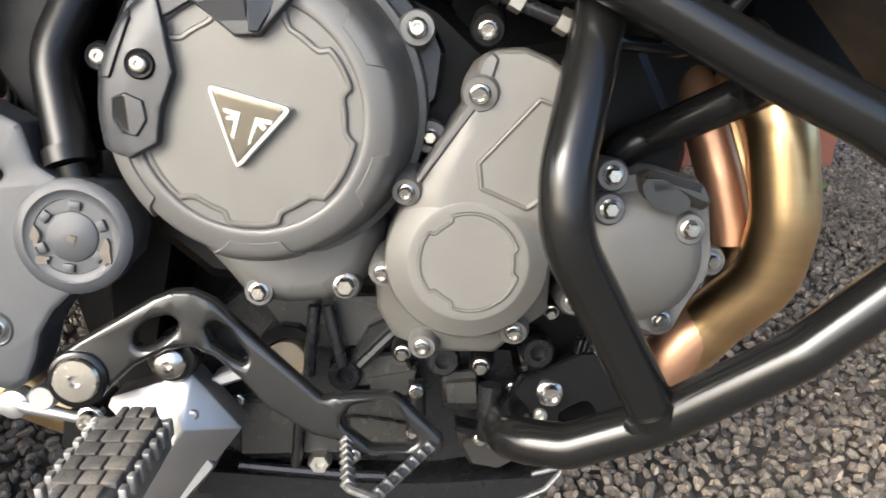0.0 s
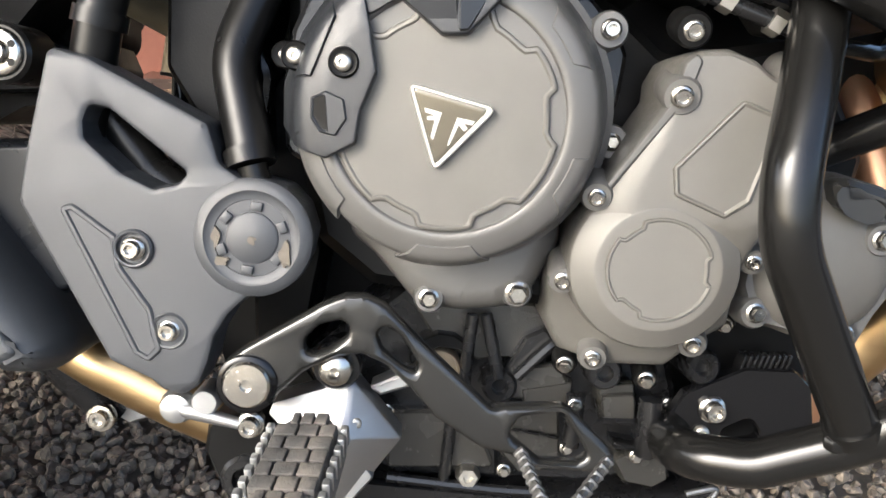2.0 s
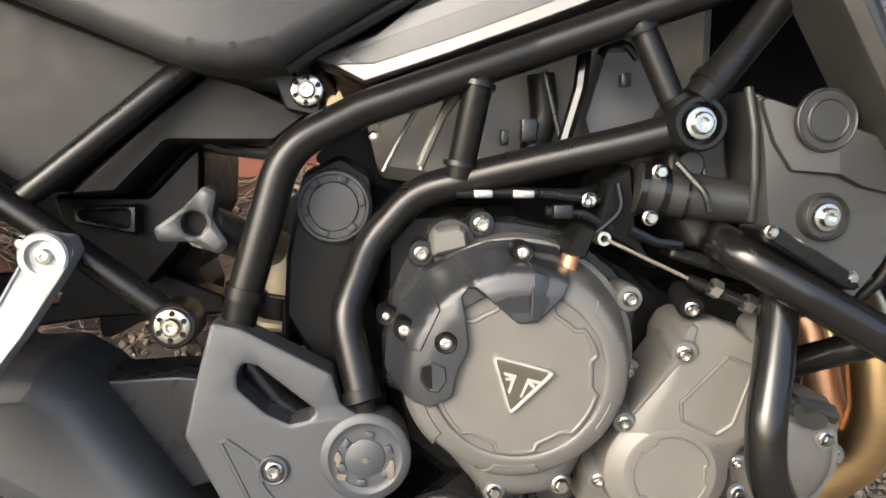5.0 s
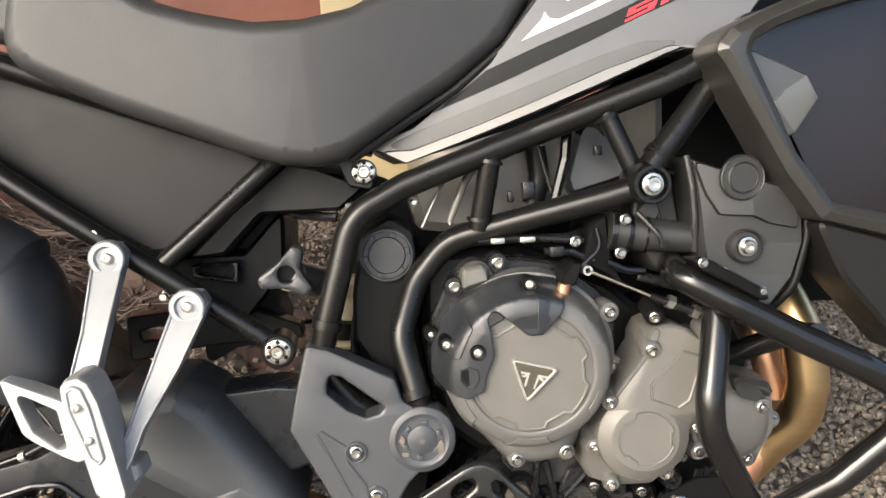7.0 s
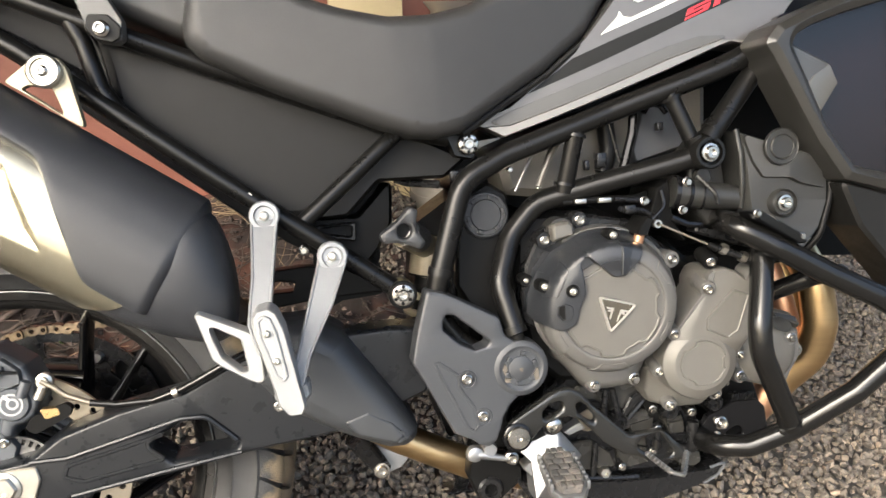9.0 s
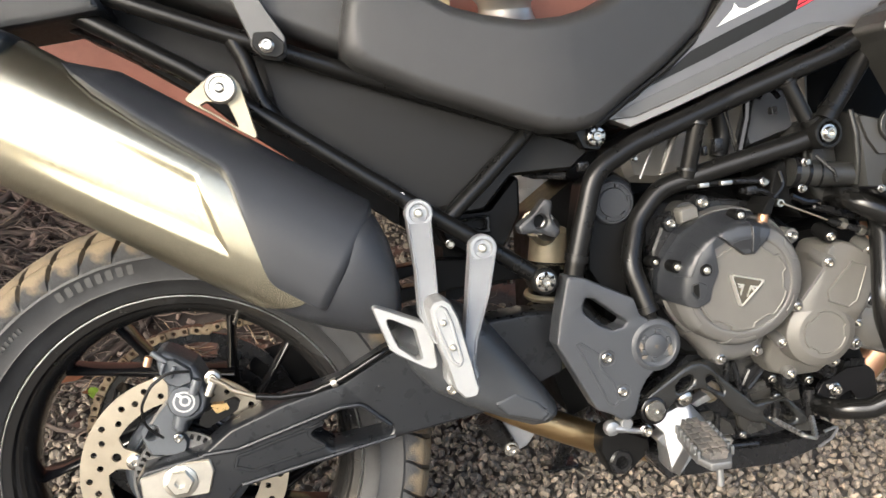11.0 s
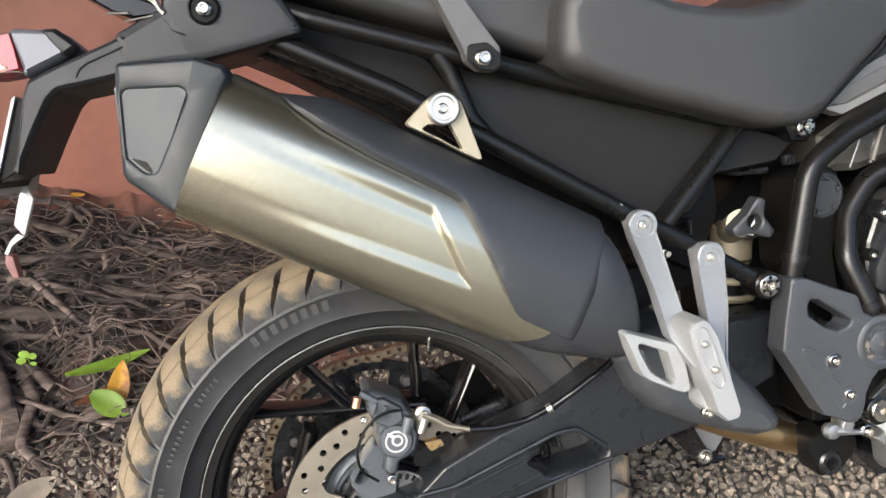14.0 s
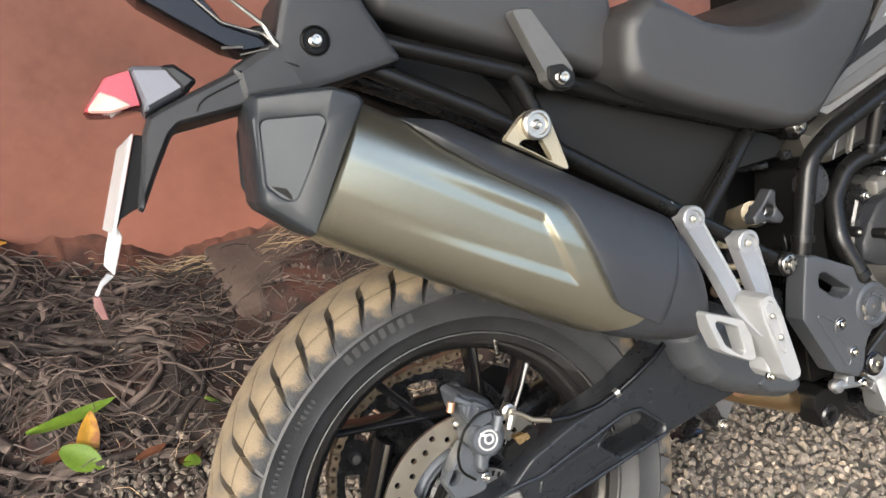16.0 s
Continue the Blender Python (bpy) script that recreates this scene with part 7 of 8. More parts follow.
grab = part("grab_rail", stack([(0.1304, 0.9047), (0.1559, 0.9011), (0.1941, 0.8301), (0.1933, 0.8121), (0.185, 0.8067), (0.1675, 0.8107), (0.1565, 0.8227), (0.1558, 0.8317)], [(0, -0.166), (0, -0.18), (0.0015, -0.1825)], radius=0.006), rail_grey, bike, "grey alloy grab rail")
part("rail_pad", stack([(0.1604, 0.8372), (0.1806, 0.8362), (0.1927, 0.823), (0.1907, 0.8121), (0.1826, 0.8078), (0.1664, 0.8116), (0.1578, 0.8231)], [(0, -0.178), (0, -0.1845), (0.0012, -0.186)], radius=0.005), side_plastic, grab)
bolt(grab, (0.1734, -0.187, 0.8219), "flange", 1.35)

# ---- tail ----
tail = part("tail_fairing", stack([(-0.122, 0.9195), (-0.0974, 0.9734), (-0.0283, 0.9638), (-0.0181, 0.9353), (0.0064, 0.8792), (0.0023, 0.8743), (-0.0639, 0.8661), (-0.104, 0.8626), (-0.1643, 0.8623), (-0.1678, 0.8747), (-0.1686, 0.9012)], [(0, -0.05), (0, -0.155), (0.003, -0.163), (0.010, -0.167)], radius=0.008), tail_plastic, bike, "dark plastic tail fairing")
part("plate_arm", stack([(-0.1185, 0.9046), (-0.1257, 0.9061), (-0.1650, 0.8990), (-0.2003, 0.8889), (-0.2317, 0.8800), (-0.2530, 0.8728), (-0.2609, 0.8593), (-0.2846, 0.7901), (-0.2805, 0.7870), (-0.2572, 0.8218), (-0.2369, 0.8503), (-0.2267, 0.8577), (-0.2004, 0.8591), (-0.1300, 0.8640), (-0.1150, 0.8837)], [(0, -0.050), (0, -0.154), (0.002, -0.161), (0.005, -0.164)], radius=0.006), tail_plastic, tail, "dark plastic number plate carrier")
part("arm_crease", tube([(-0.2091, -0.1640, 0.8674), (-0.2051, -0.1640, 0.8738), (-0.1970, -0.1640, 0.8786), (-0.1551, -0.1640, 0.8901), (-0.1212, -0.1655, 0.8992), (-0.1036, -0.1672, 0.8896)], 0.0012, bend=0.006, segs=6), side_plastic, tail)
bolt(tail, (-0.0821, -0.17, 0.9104), "flange", 1.15)
part("bolt_seat", lathe([(0.0150, -0.01), (0.0150, 0.0), (0.0130, 0.0015), (0.0120, -0.0015), (0, -0.0015)], (-0.082, -0.1695, 0.9105), 28), deep_black, tail)
part("tail_light_edge", stack([(-0.2466, 1.001), (-0.183, 0.9914), (-0.1594, 0.9451), (-0.128, 0.9299), (-0.1184, 0.9149), (-0.15, 0.9151), (-0.1665, 0.9236), (-0.208, 0.9586), (-0.2325, 0.9802)], [(0, -0.10), (0, -0.146), (0.002, -0.150)], radius=0.003), gloss_black, tail, "gloss black tail lamp flank")
part("lamp_trim", tube([(-0.1983, -0.152, 0.9931), (-0.1815, -0.153, 0.9694), (-0.1634, -0.155, 0.9448), (-0.1282, -0.16, 0.927), (-0.1214, -0.163, 0.9165)], 0.0013, bend=0.01, segs=6), worn_steel, tail, "thin bright lamp trim")
part("lamp_trim", tube([(-0.1704, -0.158, 0.9823), (-0.1473, -0.16, 0.9598), (-0.1267, -0.164, 0.9346), (-0.121, -0.166, 0.9158), (-0.1178, -0.167, 0.9118)], (0.0012, 0.0030), bend=0.01, segs=6), worn_steel, tail)
part("lamp_trim", tube([(-0.1699, -0.156, 0.9215), (-0.1501, -0.158, 0.9187)], 0.0016, segs=6), worn_steel, tail)
part("lamp_trim", tube([(-0.1551, -0.16, 0.9116), (-0.1283, -0.166, 0.9117)], 0.0010, segs=6), worn_steel, tail)
ind = part("indicator", stack([(-0.2600, 0.9184), (-0.2529, 0.9209), (-0.2168, 0.9141), (-0.2009, 0.8951), (-0.2153, 0.8864), (-0.2553, 0.8734), (-0.2553, 0.8842)], [(0, -0.110), (0.001, -0.155), (0.006, -0.163)], radius=0.006), grey_cover, tail, "grey indicator housing")
part("indicator_shade", stack([(-0.2303, 0.9154), (-0.2168, 0.9141), (-0.1999, 0.895), (-0.2153, 0.8864), (-0.2259, 0.9044)], [(0, -0.15), (0, -0.160), (0.004, -0.166)], radius=0.004), tail_plastic, ind)
part("lens", stack([(-0.3083, 0.8851), (-0.2998, 0.8955), (-0.2801, 0.9159), (-0.2545, 0.919), (-0.2535, 0.9027), (-0.2535, 0.8811), (-0.2834, 0.8801)], [(0, -0.112), (0.0005, -0.154), (0.003, -0.161)], radius=0.004), red_lens, ind, "red indicator lens with a painted pale glare")
# pale plate that paints the whitish glare onto the red lens
part("lens_clear", stack([(-0.304, 0.886), (-0.2863, 0.9028), (-0.2742, 0.8954), (-0.2603, 0.8836), (-0.2827, 0.8818)], [(0, -0.14), (0, -0.1605), (0.002, -0.1625)], radius=0.004), glare_tone, ind)
edge_line = [(-0.2688, 0.8612), (-0.2727, 0.8590), (-0.3118, 0.7757), (-0.3091, 0.7740)]
plate = part("number_plate", loft([[(x - 0.085 * (y + 0.150), y, z) for x, z in edge_line] for y in (-0.150, -0.10, -0.05, 0.02)]), plate_white, tail, "white number plate seen on edge")
part("plate_holder", stack([(-0.2685, 0.8596), (-0.2573, 0.8560), (-0.2820, 0.7930), (-0.2901, 0.7906), (-0.3010, 0.7860), (-0.3075, 0.7775)], [(0, -0.060), (0, -0.144), (0.001, -0.146)], radius=0.0015), deep_black, tail, "black number plate holder")
part("plate_tab", stack([(-0.3133, 0.7849), (-0.3100, 0.7829), (-0.3066, 0.7651), (-0.3251, 0.7277), (-0.3324, 0.7413), (-0.3266, 0.7562)], [(0, -0.047), (0, -0.0525), (0.0006, -0.053)], radius=0.001), plate_white, tail, "bent pale metal tab")
part("plate_tab", stack([(-0.3251, 0.7277), (-0.3310, 0.7324), (-0.3407, 0.7252), (-0.3494, 0.7135), (-0.3463, 0.7108), (-0.3394, 0.7200)], [(0, -0.040), (0, -0.0525), (0.0006, -0.053)], radius=0.001), cast_alloy, tail)
part("red_reflector", stack([(-0.3512, 0.7111), (-0.3450, 0.7093), (-0.3442, 0.6841), (-0.3500, 0.6850), (-0.3539, 0.7013)], [(0, -0.030), (0, -0.0445), (0.001, -0.045)], radius=0.001), faded_red, tail, "faded red reflector")

# ---- shock, knob and small parts between frame and subframe ----
shock = part("rear_shock", tube([(0.5270, -0.005, 0.5620), (0.5185, -0.005, 0.5155)], 0.0275, segs=32), spring_cream, bike, "rear shock with a cream canister")
part("canister_cap", tube([(0.5272, -0.005, 0.5600), (0.5280, -0.005, 0.5665), (0.5285, -0.005, 0.5690)], (0.0285, 0.0190), segs=32), spring_cream, shock)
part("canister_band", tube([(0.5190, -0.005, 0.5185), (0.5186, -0.005, 0.5160)], 0.0281, segs=32), deep_black, shock, "thin black band")
part("shock_body", tube([(0.5185, -0.005, 0.5155), (0.5060, -0.005, 0.4000)], 0.019, segs=20), deep_black, shock)
spring = []
for k in range(90):
    a = k * 0.42
    spring.append((0.5165 + 0.027 * math.cos(a) - 0.00017 * k, -0.005 + 0.027 * math.sin(a), 0.5080 - 0.0016 * k))
part("shock_spring", tube(spring, 0.0052, bend=0.0, segs=8), spring_cream, shock)
KX, KY, KZ = (0.4734, -0.146, 0.5904)
lobe = []
for a in (64, 196, 318):
    for d, r in ((-11, 0.030), (11, 0.030), (60, 0.0145)):
        lobe.append((KX + r * math.cos(radians(a + d)), KZ + r * math.sin(radians(a + d))))
part("preload_knob", stack(lobe, [(0, KY + 0.018), (0.001, KY + 0.002), (0.004, KY)], [circle(KX, KZ, 0.0085, 18)], radius=0.006, hole_radius=0), knob_grey, bike, "grey three lobed preload knob")
part("knob_core", lathe([(0.0084, -0.03), (0.0084, -0.0155), (0, -0.0155)], (KX, KY, KZ), 20), deep_black, bike)
part("knob_shaft", tube([(KX, KY + 0.03, KZ - 0.004), (KX + 0.045, -0.012, KZ - 0.034)], 0.017, segs=18), spring_cream, bike)
part("knob_neck", tube([(KX + 0.004, KY + 0.017, KZ - 0.002), (KX + 0.024, KY + 0.055, KZ - 0.016)], 0.0165, segs=18), worn_steel, bike)
part("pivot_plate", stack([(0.5368, 0.5636), (0.5505, 0.6273), (0.5797, 0.6418), (0.605, 0.6243), (0.6029, 0.5788), (0.5872, 0.5273), (0.5907, 0.4603), (0.5583, 0.4764), (0.5343, 0.518)], [(0, -0.05), (0, -0.120), (0.004, -0.126)], radius=0.012), deep_black, bike, "black frame plate")
cap2 = part("pivot_cap", lathe([(0.0290, -0.01), (0.0290, 0.0), (0.0265, 0.003), (0.0245, 0.0032), (0.0238, 0.0016), (0.0190, 0.0016), (0.0180, 0.0035), (0, 0.004)], (0.5738, -0.13, 0.6018), 44), tail_plastic, bike, "round black plastic pivot cap")
for k in range(6):
    a = radians(60 * k + 10)
    c = (0.5735, -0.1325, 0.6021)
    part("cap_rib", box((0.0050, 0.004, 0.0070), (c[0] + 0.0215 * math.cos(a), c[1], c[2] + 0.0215 * math.sin(a)), 0.0008, pose(0, 0, 0, 0, -math.degrees(a), 0)), tail_plastic, cap2)
part("cable_loop", tube([(0.5533, -0.1, 0.5473), (0.5402, -0.1, 0.5398), (0.5354, -0.1, 0.5174), (0.5337, -0.1, 0.4872), (0.529, -0.09, 0.4667)], 0.0052, bend=0.03, segs=10), gloss_black, bike, "black cable")
part("filler_plate", stack([(0.5722, 0.4883), (0.6042, 0.5364), (0.6201, 0.3981), (0.6035, 0.3213), (0.6285, 0.2862), (0.5702, 0.2867)], [(0, 0.05), (0, -0.068), (0.003, -0.072)], radius=0.01), deep_black, bike)
part("centre_frame", stack([(0.506, 0.5874), (0.5976, 0.6484), (0.7031, 0.643), (0.6963, 0.4687), (0.6354, 0.3177), (0.5334, 0.2811), (0.4964, 0.4239)], [(0, 0.11), (0, 0.0)], radius=0.01), deep_black, bike)
part("side_stand", tube([(0.62, 0.12, 0.30), (0.60, 0.30, 0.075)], 0.012, segs=12), satin_black, bike, "black side stand")
part("stand_foot", box((0.07, 0.035, 0.008), (0.60, 0.305, 0.071), 0.003, pose(0, 0, 0, 11.7)), satin_black, bike)

# ---- gravel, bank, roots and wall ----
def bank_height(x, y):
    fade = max(0.0, min(1.0, (1.05 - x) / 0.6))
    fade = fade * fade * (3 - 2 * fade)
    crest = 0.285 + 0.40 * max(0.0, min(0.6, -0.25 - x))
    h = max(0.0, crest * (y - 0.58)) * fade
    h += 0.13 * math.exp(-((x - 0.60) / 0.24) ** 2 - ((y - 1.36) / 0.2) ** 2)
    return h + (0.05 * noise.noise((x * 5, y * 5, 3)) + 0.026 * noise.noise((x * 14, y * 14, 7))) * min(1.0, max(0.0, (y - 0.55) * 4)) * fade * (1.0 - 0.7 * max(0.0, min(1.0, (y - 1.2) * 4)))


def bank():
    bm = bmesh.new()
    nx, ny = 130, 70
    rows = [[bm.verts.new((-2.2 + 3.4 * i / nx, 0.5 + 1.2 * j / ny, bank_height(-2.2 + 3.4 * i / nx, 0.5 + 1.2 * j / ny) - (0.03 if j == 0 else 0.0))) for i in range(nx + 1)] for j in range(ny + 1)]
    for a, b in zip(rows, rows[1:]):
        for i in range(nx):
            bm.faces.new((a[i], a[i + 1], b[i + 1], b[i]))
    return tagged(mesh_object("earth_bank", bm, soil_mat), "sloping bank of dark red brown soil", "soil bank", kind="structure")


bank()


def stones_material():
    m = bpy.data.materials.new("mixed_gravel")
    m.use_nodes = True
    n, l = m.node_tree.nodes, m.node_tree.links
    b = n["Principled BSDF"]
    g = n.new("ShaderNodeNewGeometry")
    r = n.new("ShaderNodeValToRGB")
    stops = ((0.0, (0.070, 0.060, 0.050)), (0.3, (0.115, 0.098, 0.080)), (0.6, (0.155, 0.131, 0.105)), (0.85, (0.195, 0.163, 0.127)), (0.97, (0.26, 0.205, 0.150)), (1.0, (0.34, 0.29, 0.23)))
    for k, (p, c) in enumerate(stops):
        e = r.color_ramp.elements[k] if k < 2 else r.color_ramp.elements.new(p)
        e.position, e.color = p, (*c, 1)
    l.new(g.outputs["Random Per Island"], r.inputs["Fac"])
    tc, t, t2 = n.new("ShaderNodeTexCoord"), n.new("ShaderNodeTexNoise"), n.new("ShaderNodeTexNoise")
    t.inputs["Scale"].default_value, t.inputs["Detail"].default_value = 160, 6
    t2.inputs["Scale"].default_value = 600
    l.new(tc.outputs["Object"], t.inputs["Vector"])
    l.new(tc.outputs["Object"], t2.inputs["Vector"])
    mr = n.new("ShaderNodeMapRange")
    mr.inputs[1].default_value, mr.inputs[2].default_value, mr.inputs[3].default_value, mr.inputs[4].default_value = 0.3, 0.7, 0.65, 1.25
    l.new(t.outputs["Fac"], mr.inputs[0])
    mx = n.new("ShaderNodeMix")
    mx.data_type, mx.blend_type = "RGBA", "MULTIPLY"
    mx.inputs["Factor"].default_value = 1.0
    l.new(r.outputs["Color"], mx.inputs["A"])
    l.new(mr.outputs[0], mx.inputs["B"])
    l.new(mx.outputs["Result"], b.inputs["Base Color"])
    b.inputs["Roughness"].default_value = 0.85
    bp = n.new("ShaderNodeBump")
    bp.inputs["Strength"].default_value, bp.inputs["Distance"].default_value = 0.6, 0.001
    l.new(t2.outputs["Fac"], bp.inputs["Height"])
    l.new(bp.outputs["Normal"], b.inputs["Normal"])
    return m


GRAVEL_EDGE = 0.82


def gravel():
    """Crushed stones of one to two centimetres, lying on the ground and up the foot of the bank."""
    rng = np.random.default_rng(5)
    shapes = []
    for k in range(14):
        bm = bmesh.new()
        bmesh.ops.create_icosphere(bm, subdivisions=2, radius=1.0)
        bm.verts.ensure_lookup_table()
        v = np.array([q.co[:] for q in bm.verts])
        # planes cut the ball into an angular pebble
        for _ in range(12):
            d = rng.normal(size=3)
            d /= np.linalg.norm(d)
            h = rng.uniform(0.48, 0.8)
            over = np.maximum(0.0, v @ d - h)
            v = v - over[:, None] * d
        shapes.append((v, np.array([[q.index for q in f.verts] for f in bm.faces])))
        bm.free()
    pts = []
    step = 0.0143
    near = [(x, y) for x in np.arange(-1.1, 2.1, step) for y in np.arange(-0.45, 1.56, step)]
    far = [(x, y) for x in np.arange(1.2, 3.1, 0.021) for y in np.arange(1.0, 2.9, 0.021)]
    for x, y in near + far:
        px, py = x + rng.uniform(-0.006, 0.006), y + rng.uniform(-0.006, 0.006)
        if px < 0.75 and math.hypot((px - 0.62) / 0.30, (py - 1.34) / 0.30) > 1.0 and py > GRAVEL_EDGE + 0.12 * noise.noise((px * 4, 0, 0)) + 0.05 * rng.normal():
            continue
        if px > 1.0 and py > 1.0 + 2.2 * (px - 1.0) or px > 2.1 and py < 1.25 and y < 1.0:
            continue
        # the stones thin out towards the open ground
        if rng.random() > min((py + 0.45) / 0.3, (px + 1.1) / 0.25):
            continue
        pts.append((px, py, bank_height(px, py)))
    verts, faces, base = [], [], 0
    for px, py, pz in pts:
        v, f = shapes[rng.integers(len(shapes))]
        s = rng.uniform(0.0062, 0.0110) * (1.35 if py > 1.25 else 1.0) * (1.25 if rng.random() < 0.08 else 1.0)
        a = rng.normal(size=4)
        a /= np.linalg.norm(a)
        w, i, j, k = a
        rot = np.array([[1 - 2 * (j * j + k * k), 2 * (i * j - k * w), 2 * (i * k + j * w)], [2 * (i * j + k * w), 1 - 2 * (i * i + k * k), 2 * (j * k - i * w)], [2 * (i * k - j * w), 2 * (j * k + i * w), 1 - 2 * (i * i + j * j)]])
        q = (v * np.array([1.25, 1.0, 0.78]) * s) @ rot.T + np.array([px, py, pz + rng.uniform(-0.003, 0.009)])
        verts.append(q)
        faces.append(f + base)
        base += len(v)
    verts, faces = np.concatenate(verts), np.concatenate(faces)
    me = bpy.data.meshes.new("gravel")
    me.vertices.add(len(verts))
    me.vertices.foreach_set("co", verts.ravel())
    me.loops.add(faces.size)
    me.loops.foreach_set("vertex_index", faces.ravel())
    me.polygons.add(len(faces))
    me.polygons.foreach_set("loop_start", np.arange(0, faces.size, 3))
    me.update(calc_edges=True)
    me.polygons.foreach_set("use_smooth", [True] * len(faces))
    me.set_sharp_from_angle(angle=radians(18))
    me.materials.append(stones_material())
    return tagged(new("gravel", me), "loose grey brown crushed gravel", "gravel", kind="stuff")


gravel()


def root_path(x, y, heading, length, rng, lift=0.01, wander=0.5):
    pts = []
    n = max(4, int(length / 0.035))
    for k in range(n):
        z = bank_height(x, y) + lift * (0.4 + rng.random())
        pts.append((x, y, z))
        heading += rng.uniform(-wander, wander)
        x += 0.035 * math.cos(heading)
        y += 0.035 * math.sin(heading)
        y = max(0.6, min(1.52, y))
    return pts


def root_material():
    m = material("mixed_rootlets", (0.092, 0.069, 0.057), 0.85, var=0.5, scale=10, bump=0.9, fine=250)
    n, l = m.node_tree.nodes, m.node_tree.links
    b = n["Principled BSDF"]
    old = b.inputs["Base Color"].links[0].from_socket
    g, r, mx = n.new("ShaderNodeNewGeometry"), n.new("ShaderNodeMapRange"), n.new("ShaderNodeMix")
    r.inputs[3].default_value, r.inputs[4].default_value = 0.05, 1.5
    mx.data_type, mx.blend_type = "RGBA", "MULTIPLY"
    mx.inputs["Factor"].default_value = 1.0
    l.new(g.outputs["Random Per Island"], r.inputs[0])
    l.new(old, mx.inputs["A"])
    l.new(r.outputs[0], mx.inputs["B"])
    l.new(mx.outputs["Result"], b.inputs["Base Color"])
    return m


rootlet_mat = root_material()
rng = random.Random(11)
for k in range(72):
    x, y = rng.uniform(-1.4, -0.45) if k % 4 else rng.uniform(-0.6, -0.1), rng.uniform(0.78, 1.5)
    r = rng.uniform(0.005, 0.013) if k % 4 else rng.uniform(0.004, 0.008)
    bm = tube(root_path(x, y, rng.uniform(-0.9, 0.9) + (math.pi if rng.random() < 0.5 else 0), rng.uniform(0.3, 0.8), rng, 0.014, 0.8), (r, r * 0.35), bend=0.02, segs=9, steps=3)
    tagged(mesh_object("root", bm, root_mat), "gnarled grey brown tree root lying on soil", "root", group="tree roots on the bank")
bark_pale = material("pale_root_bark", (0.118, 0.089, 0.074), 0.85, var=0.55, scale=14, bump=1.0, fine=160, other=(0.040, 0.029, 0.024), patch=(0.45, 0.58), stretch=(1, 5, 5, 0, 0, 0))
for m in (root_mat, bark_pale):
    # every root has a tone of its own
    nodes, links = m.node_tree.nodes, m.node_tree.links
    info, tone, mx = nodes.new("ShaderNodeObjectInfo"), nodes.new("ShaderNodeMapRange"), nodes.new("ShaderNodeMix")
    tone.inputs[3].default_value, tone.inputs[4].default_value = 0.35, 1.35
    mx.data_type, mx.blend_type = "RGBA", "MULTIPLY"
    mx.inputs["Factor"].default_value = 1.0
    shade = nodes["Principled BSDF"].inputs["Base Color"]
    links.new(info.outputs["Random"], tone.inputs[0])
    links.new(shade.links[0].from_socket, mx.inputs["A"])
    links.new(tone.outputs[0], mx.inputs["B"])
    links.new(mx.outputs["Result"], shade)


def thick_root(points, r0, r1):
    """A knotty old root: a bent tube whose thickness swells and shrinks, flattened against the soil."""
    path = fillet([(x, y, bank_height(x, y) + up) for x, y, up in points], 0.05, 8, closed=False)
    rings = []
    for i, p in enumerate(path):
        f = i / (len(path) - 1)
        d = (path[min(i + 1, len(path) - 1)] - path[max(i - 1, 0)]).normalized()
        u = d.cross(Vector((0, 0, 1))).normalized()
        v = u.cross(d)
        ring = []
        for k in range(14):
            a = 2 * math.pi * k / 14
            q = p + u * math.cos(a) + v * math.sin(a)
            swell = 1 + 0.45 * noise.noise((p.x * 9 + 3, p.y * 9, math.cos(a) * 1.2 + math.sin(a))) + 0.18 * noise.noise((p.x * 30, k * 0.9, r0 * 50))
            ring.append(p + (u * math.cos(a) + v * math.sin(a) * 0.85) * ((r0 + (r1 - r0) * f) * swell))
        rings.append(ring)
    tagged(mesh_object("root", loft(rings), bark_pale, 60), "thick pale brown tree root lying on soil", "root", group="tree roots on the bank")


for points, r0, r1 in (
        ([(-1.25, 1.11, 0.02), (-1.05, 1.15, 0.03), (-0.86, 1.14, 0.02), (-0.70, 1.12, 0.015), (-0.60, 1.13, 0.0)], 0.040, 0.016),
        ([(-1.25, 1.26, 0.02), (-1.0, 1.29, 0.03), (-0.82, 1.27, 0.03), (-0.66, 1.29, 0.02), (-0.5, 1.36, 0.01)], 0.026, 0.009),
        ([(-0.81, 1.06, 0.02), (-0.80, 1.0, 0.03), (-0.775, 0.94, 0.025), (-0.755, 0.88, 0.01), (-0.745, 0.80, -0.02)], 0.024, 0.030),
        ([(-0.74, 0.90, 0.015), (-0.69, 0.86, 0.012), (-0.65, 0.84, 0.006), (-0.60, 0.80, 0.0)], 0.012, 0.005),
        ([(-0.76, 0.92, 0.015), (-0.82, 0.86, 0.012), (-0.86, 0.80, 0.006), (-0.93, 0.76, 0.0)], 0.013, 0.005),
        ([(-0.98, 1.42, 0.02), (-0.85, 1.40, 0.03), (-0.76, 1.42, 0.03), (-0.64, 1.40, 0.01)], 0.020, 0.010),
        ([(-0.72, 1.20, 0.03), (-0.66, 1.14, 0.025), (-0.61, 1.10, 0.015), (-0.55, 1.09, 0.0)], 0.012, 0.005),
        ([(-1.2, 1.05, 0.02), (-1.04, 1.04, 0.03), (-0.93, 1.0, 0.02), (-0.82, 1.02, 0.01)], 0.020, 0.011)):
    thick_root(points, r0, r1)
